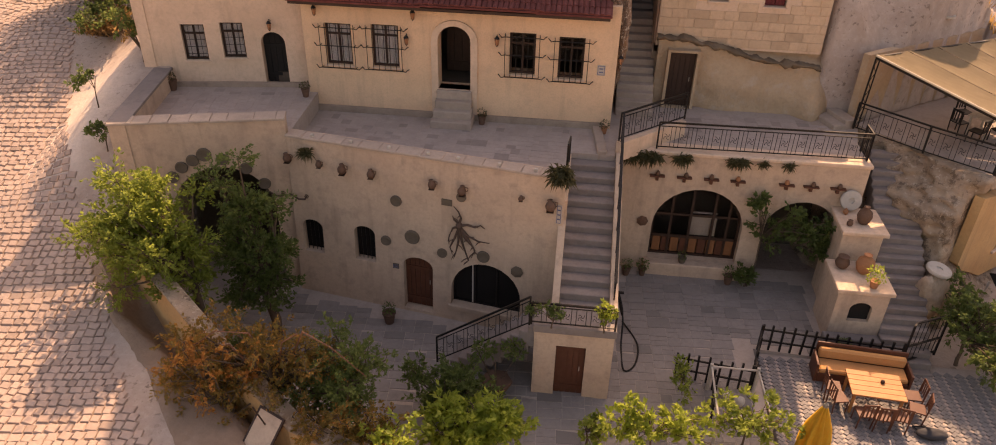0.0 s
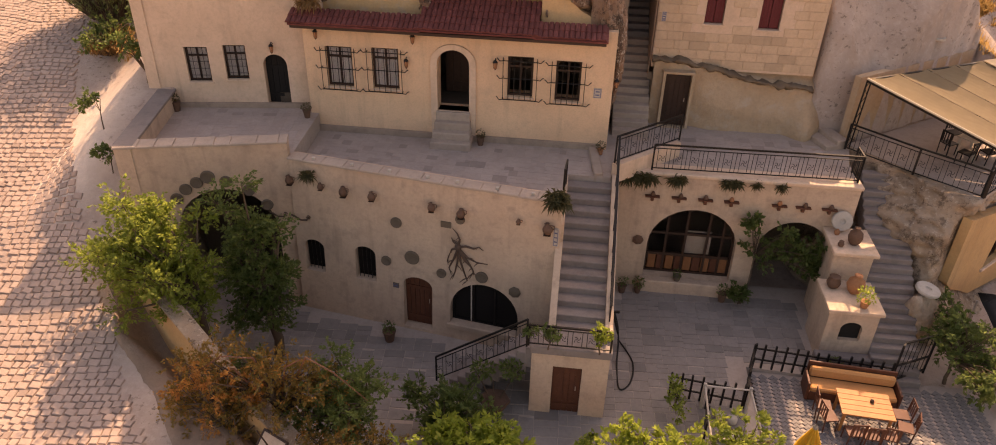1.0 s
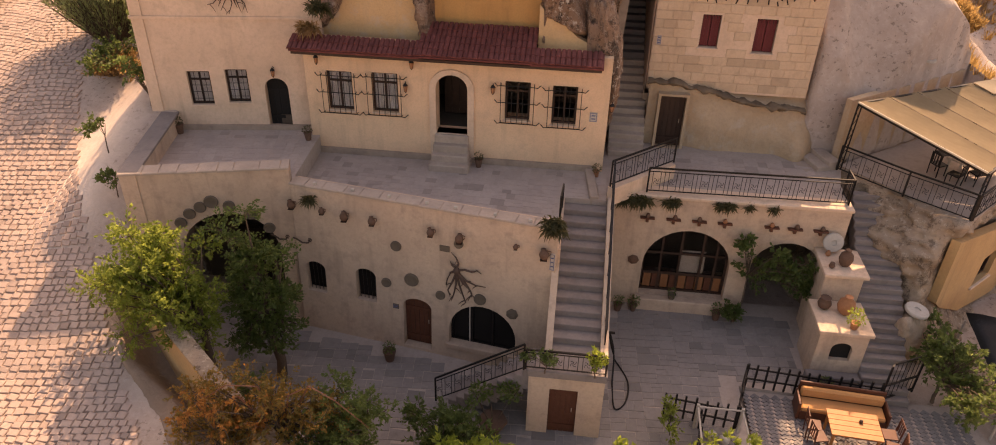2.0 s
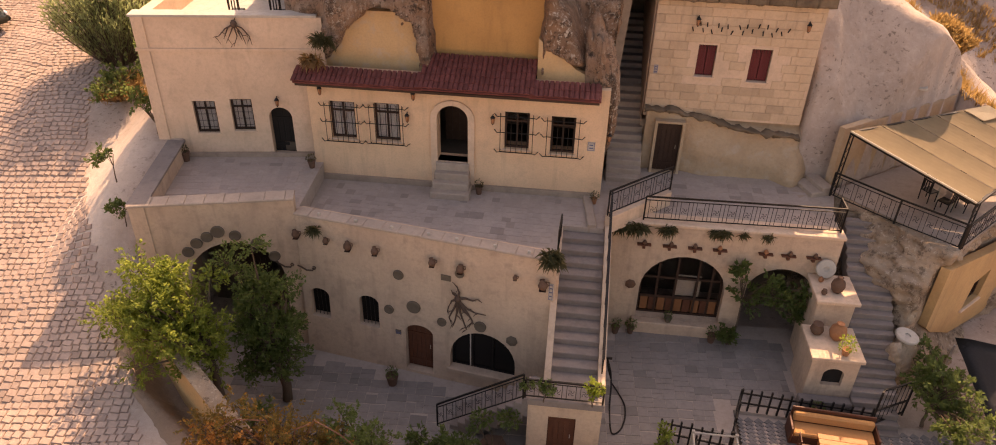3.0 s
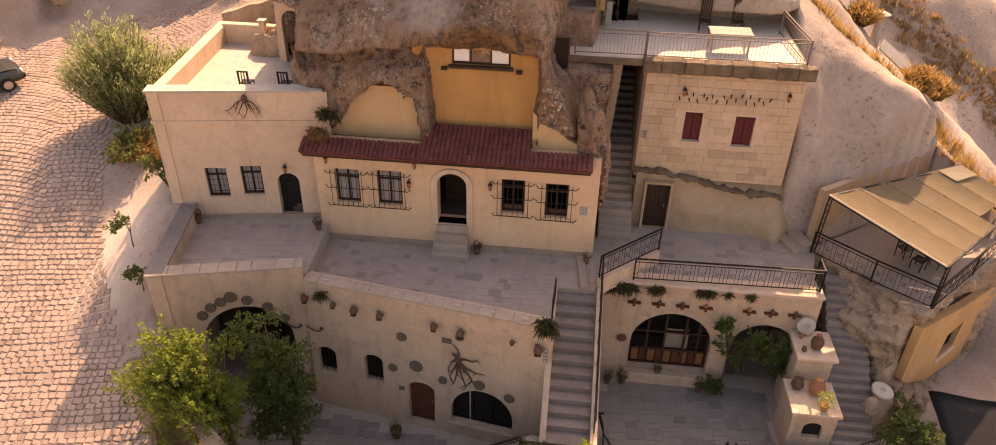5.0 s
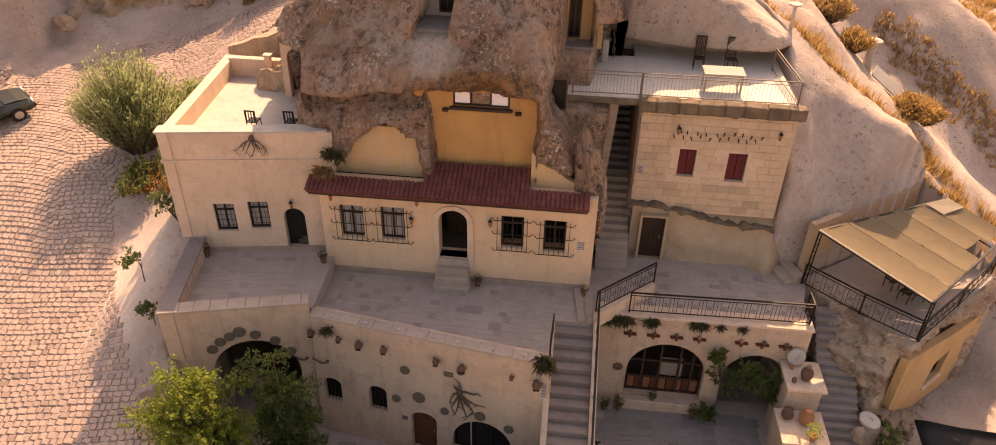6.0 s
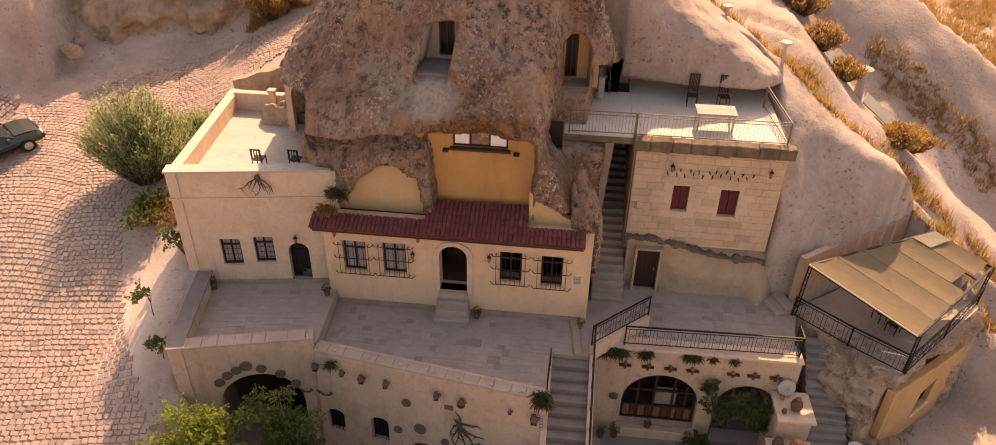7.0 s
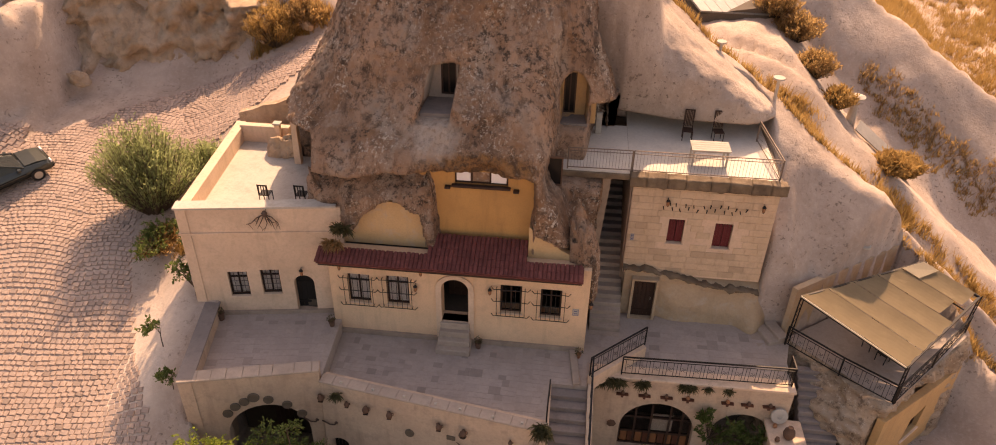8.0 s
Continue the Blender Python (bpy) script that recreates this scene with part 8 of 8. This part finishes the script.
def coping(wall, m, length, top, depth, out=0.05, size=0.62):
    """Coping stones laid along a wall's top."""
    u = -0.03
    while u < length:
        w = min(size * random.uniform(0.75, 1.25), length + 0.03 - u)
        if w > 0.12:
            inst("coping_stone", COPING, m @ pose(u + w / 2, depth / 2 - out, top + 0.075 + random.uniform(-0.008, 0.008), 0, 0, random.uniform(-0.6, 0.6)) @ Matrix.Diagonal((w - 0.005, depth, 0.075, 1)), wall)
        u += w


coping(terrace_wall, ter_m, ter_len, TTOP, 0.46)
coping(wing_wall, wing_m, wing_len, 0.14, 0.56)
# small pale lamps along the coping
for x in (-3.2, -1.95, -0.75, 0.45, 1.35, 2.55, 3.6):
    p = on_wall(x, TTOP) + Vector((0.02, 0.1, 0.07))
    l = thing("coping_lamp", "small white spot lamp on the coping", "lamp", p, "lamps on the coping")
    part("lamp_body", bx(-0.05, 0.05, -0.04, 0.04, 0.0, 0.09, m=pose(*p, 0, 0, random.uniform(-20, 20)), bevel=0.012), M_WHITE, l)

# squared blocks of the right house
z, row = 0.98, 0
while z < 5.25:
    hgt = min(0.31, 5.3 - z)
    x = 7.16 - (0.3 if row % 2 else 0)
    while x < 12.74:
        w = random.uniform(0.45, 0.75)
        a, b = max(x, 7.16), min(x + w, 12.74)
        hit = any(a < w1 + 0.03 and b > w0 - 0.03 and z < v1 + 0.03 and z + hgt > v0 - 0.03 for w0, w1, v0, v1 in W_RIGHT)
        if b - a > 0.1 and not hit:
            inst("stone_block", WALL_BLOCK, pose((a + b) / 2, RY - 0.016 - random.uniform(0, 0.008), z + hgt / 2, 90, 0, 0) @ Matrix.Diagonal((b - a - 0.005, hgt - 0.005, 0.05, 1)), right_wall)
        x += w
    z += hgt
    row += 1


def inside(poly, x, y):
    c = False
    for (x0, y0), (x1, y1) in zip(poly, poly[1:] + poly[:1]):
        if (y0 > y) != (y1 > y) and x < (x1 - x0) * (y - y0) / (y1 - y0) + x0:
            c = not c
    return c


def paved(floor, poly, zf, size, limit=300, angle=0.0, name="paving_stone", skip=None, rest_label="", block=None, rest_mat=None):
    """Stone slabs in broken courses inside a polygon; those past the limit are joined."""
    xs, ys = [p[0] for p in poly], [p[1] for p in poly]
    cx, cy = sum(xs) / len(xs), sum(ys) / len(ys)
    ca, sa = math.cos(angle), math.sin(angle)
    slabs, todo, done, rest = [], [(u, v, 2.4, 2.0) for u in np.arange(-13.2, 13.2, 2.4) for v in np.arange(-8.0, 8.0, 2.0)], 0, []
    while todo:
        u, v, du, dv = todo.pop()
        big = size * random.uniform(1.0, 1.7)
        if du < big * 1.35 and dv < big:
            slabs.append((u, v, du, dv))
            continue
        t = random.uniform(0.38, 0.62)
        if du > dv * random.uniform(1.0, 1.6):
            todo += [(u, v, du * t, dv), (u + du * t, v, du * (1 - t), dv)]
        else:
            todo += [(u, v, du, dv * t), (u, v + dv * t, du, dv * (1 - t))]
    for u, v, du, dv in slabs:
        mx, my = u + du / 2, v + dv / 2
        X, Y = cx + mx * ca - my * sa, cy + mx * sa + my * ca
        corners = [(cx + a * ca - b * sa, cy + a * sa + b * ca) for a, b in ((u, v), (u + du, v), (u + du, v + dv), (u, v + dv))]
        n_in = sum(inside(poly, *c) for c in corners)
        if n_in == 4 and not (skip and skip(X, Y)):
            m = pose(X, Y, zf(Y) + random.uniform(-0.002, 0.003), random.uniform(-0.2, 0.2), random.uniform(-0.2, 0.2), math.degrees(angle)) @ Matrix.Diagonal((du - 0.006, dv - 0.006, 0.045, 1))
            if done < limit:
                inst(name, block or BLOCK_UP, m, floor)
                done += 1
            else:
                rest.append(m)
    if rest:
        bm = bmesh.new()
        for m in rest:
            vs = [bm.verts.new(m @ vv.co) for vv in BLOCK_UP.vertices]
            for p in BLOCK_UP.polygons:
                bm.faces.new([vs[i] for i in p.vertices])
        o = part("paving_rest", bm, rest_mat or M_PAVER_S, floor, rest_label)
        tagged(o, kind="stuff")


paved(floor_main, [(-4.0, 19.75), (4.45, 18.38), (4.45, 20.95), (5.88, 20.95), (5.88, 22.76), (-4.15, 22.76)], lambda y: F, 0.3, angle=-0.03)
paved(floor_left, [(-8.7, 18.7), (-4.15, 19.85), (-4.25, 23.25), (-9.15, 22.5)], lambda y: FL, 0.32, angle=0.15)
paved(floor_right, [(6.1, 22.4), (13.85, 22.4), (13.85, 23.3), (13.0, 25.1), (7.2, 25.1), (7.2, 24.0), (6.1, 24.0)], lambda y: FR, 0.36)

court_base = poly_floor("floor_court", [(-7.9, 17.0), (-5.6, 14.9), (-3.3, 13.1), (0.5, 11.5), (10.6, 11.5), (10.6, 18.1), (14.3, 17.9), (14.3, 22.3), (6.2, 22.3), (6.2, 17.5), (4.5, 17.5), (-8.5, 20.5)], 0, 0.3, M_MORTAR, "paved stone court floor")
for v in court_base.data.vertices:
    v.co.z += court_z(v.co.y) - 0.008
bm = bmesh.new()
bm.from_mesh(court_base.data)
bmesh.ops.triangulate(bm, faces=bm.faces)
bm.to_mesh(court_base.data)
bm.free()
COURT_A = [(-0.8, 13.2), (10.55, 13.2), (10.55, 18.1), (13.0, 18.1), (13.0, 21.7), (6.2, 21.7), (6.2, 17.4), (4.5, 17.4), (-4.5, 18.9), (-6.8, 17.2)]
paved(court_base, COURT_A, lambda y: court_z(y), 0.36, 600, 0.06, rest_label="grey stone paving of the court", block=COURT_UP, rest_mat=M_COURT_S)

# herringbone blocks of the patio
patio = poly_floor("floor_patio", [(10.65, 11.5), (19.0, 11.5), (17.5, 18.2), (10.8, 18.05)], PATIO - 0.03, 0.25, M_MORTAR, "grey block-paved patio")
BRICK = worn_block(M_GREYBLOCK, "paving_block")
done, rest = 0, []
s = 0.115
for i in range(-60, 60):
    for j in range(-60, 60):
        for k in (0, 1):
            bxx, byy = (i * 4 + j) * s, j * s
            if k == 0:
                u, v, ang = bxx + s, byy + s / 2, 0
            else:
                u, v, ang = bxx + 2 * s + s / 2, byy + s, 90
            X = 13.6 + (u - v) * 0.7071
            Y = 15.6 + (u + v) * 0.7071
            if not (10.75 < X < 17.3 and 13.0 < Y < 17.9):
                continue
            m = pose(X, Y, PATIO + random.uniform(-0.003, 0.003), 0, 0, 45 + ang) @ Matrix.Diagonal((2 * s - 0.008, s - 0.008, 0.04, 1))
            if done < 300 and 11.2 < X < 15 and 14.6 < Y < 16.2:
                inst("paving_block", BRICK, m, patio)
                done += 1
            else:
                rest.append(m)
vs_all, fs_all = [], []
for m in rest:
    o = len(vs_all)
    vs_all += [m @ v.co for v in BRICK.vertices]
    fs_all += [[o + i for i in p.vertices] for p in BRICK.polygons]
me = bpy.data.meshes.new("paving_rest")
me.from_pydata(vs_all, [], fs_all)
me.materials.append(M_GREYBLOCK_S)
tagged(inst("paving_rest", me, Matrix(), patio), "grey zigzag paving blocks", kind="stuff")

# cobbled road
road = thing("road", "pinkish cobbled village road", "road", (-12, 18, -2.3), kind="structure")
COBBLE = worn_block(M_COBBLE_P, "cobble", 0.07)


def road_right(y):
    return lerp(y, [0, 9, 10.6, 12.8, 14, 16, 18, 21, 24, 27, 30, 33, 36, 38.5], [-1.0, -3.2, -4.6, -6.7, -7.5, -9.0, -10.4, -12.3, -13.9, -15.2, -14.6, -12.6, -10.6, -9.2])


def on_road(x, y):
    if not (-31 < x < road_right(y) and 5 < y < 39.6):
        return False
    return y < lerp(x, [-31, -24, -22.2, -19.8, -17, -15.5, -13, -9], [32.0, 33.0, 33.7, 36.0, 38.0, 39.1, 39.6, 39.6])


vs_all, fs_all, done = [], [], 0
v = 4.0
while v < 39.6:
    dv = random.uniform(0.19, 0.25)
    u = -31.0 + random.uniform(0, 0.2)
    while u < -1:
        du = random.uniform(0.2, 0.34)
        x = u + du / 2
        fan = 0.30 * abs(math.sin((x + 0.35 * v) * 0.8)) * step01(v, 20, 24)
        y = v + 0.16 * (x + 12) * (1 - step01(v, 18, 26)) + fan + 0.05 * rough_noise((x, v, 0), 0.8)
        u += du
        if not on_road(x, y) or (x < -24 and y < 22) or (x < -17 and y < 14):
            continue
        z = ground_z(x, y)
        sx = (ground_z(x + 0.1, y) - z) / 0.1
        sy = (ground_z(x, y + 0.1) - z) / 0.1
        m = pose(x, y, z + 0.05 + 0.03 * step01(y, 29, 32) + random.uniform(-0.012, 0.012), math.degrees(math.atan(sy)) + random.uniform(-3, 3), -math.degrees(math.atan(sx)) + random.uniform(-3, 3), random.uniform(-9, 9)) @ Matrix.Diagonal((du - 0.022, dv - 0.02, 0.07, 1))
        if done < 300 and -9.2 < x < -5 and 10.2 < y < 13.4:
            inst("cobble", COBBLE, m, road)
            done += 1
        else:
            o = len(vs_all)
            vs_all += [m @ w.co for w in COBBLE.vertices]
            fs_all += [[o + i for i in p.vertices] for p in COBBLE.polygons]
    v += dv
me = bpy.data.meshes.new("cobbles_rest")
me.from_pydata(vs_all, [], fs_all)
me.materials.append(M_COBBLE)
tagged(inst("cobbles_rest", me, Matrix(), road), "rows of pinkish cobbles", kind="stuff")
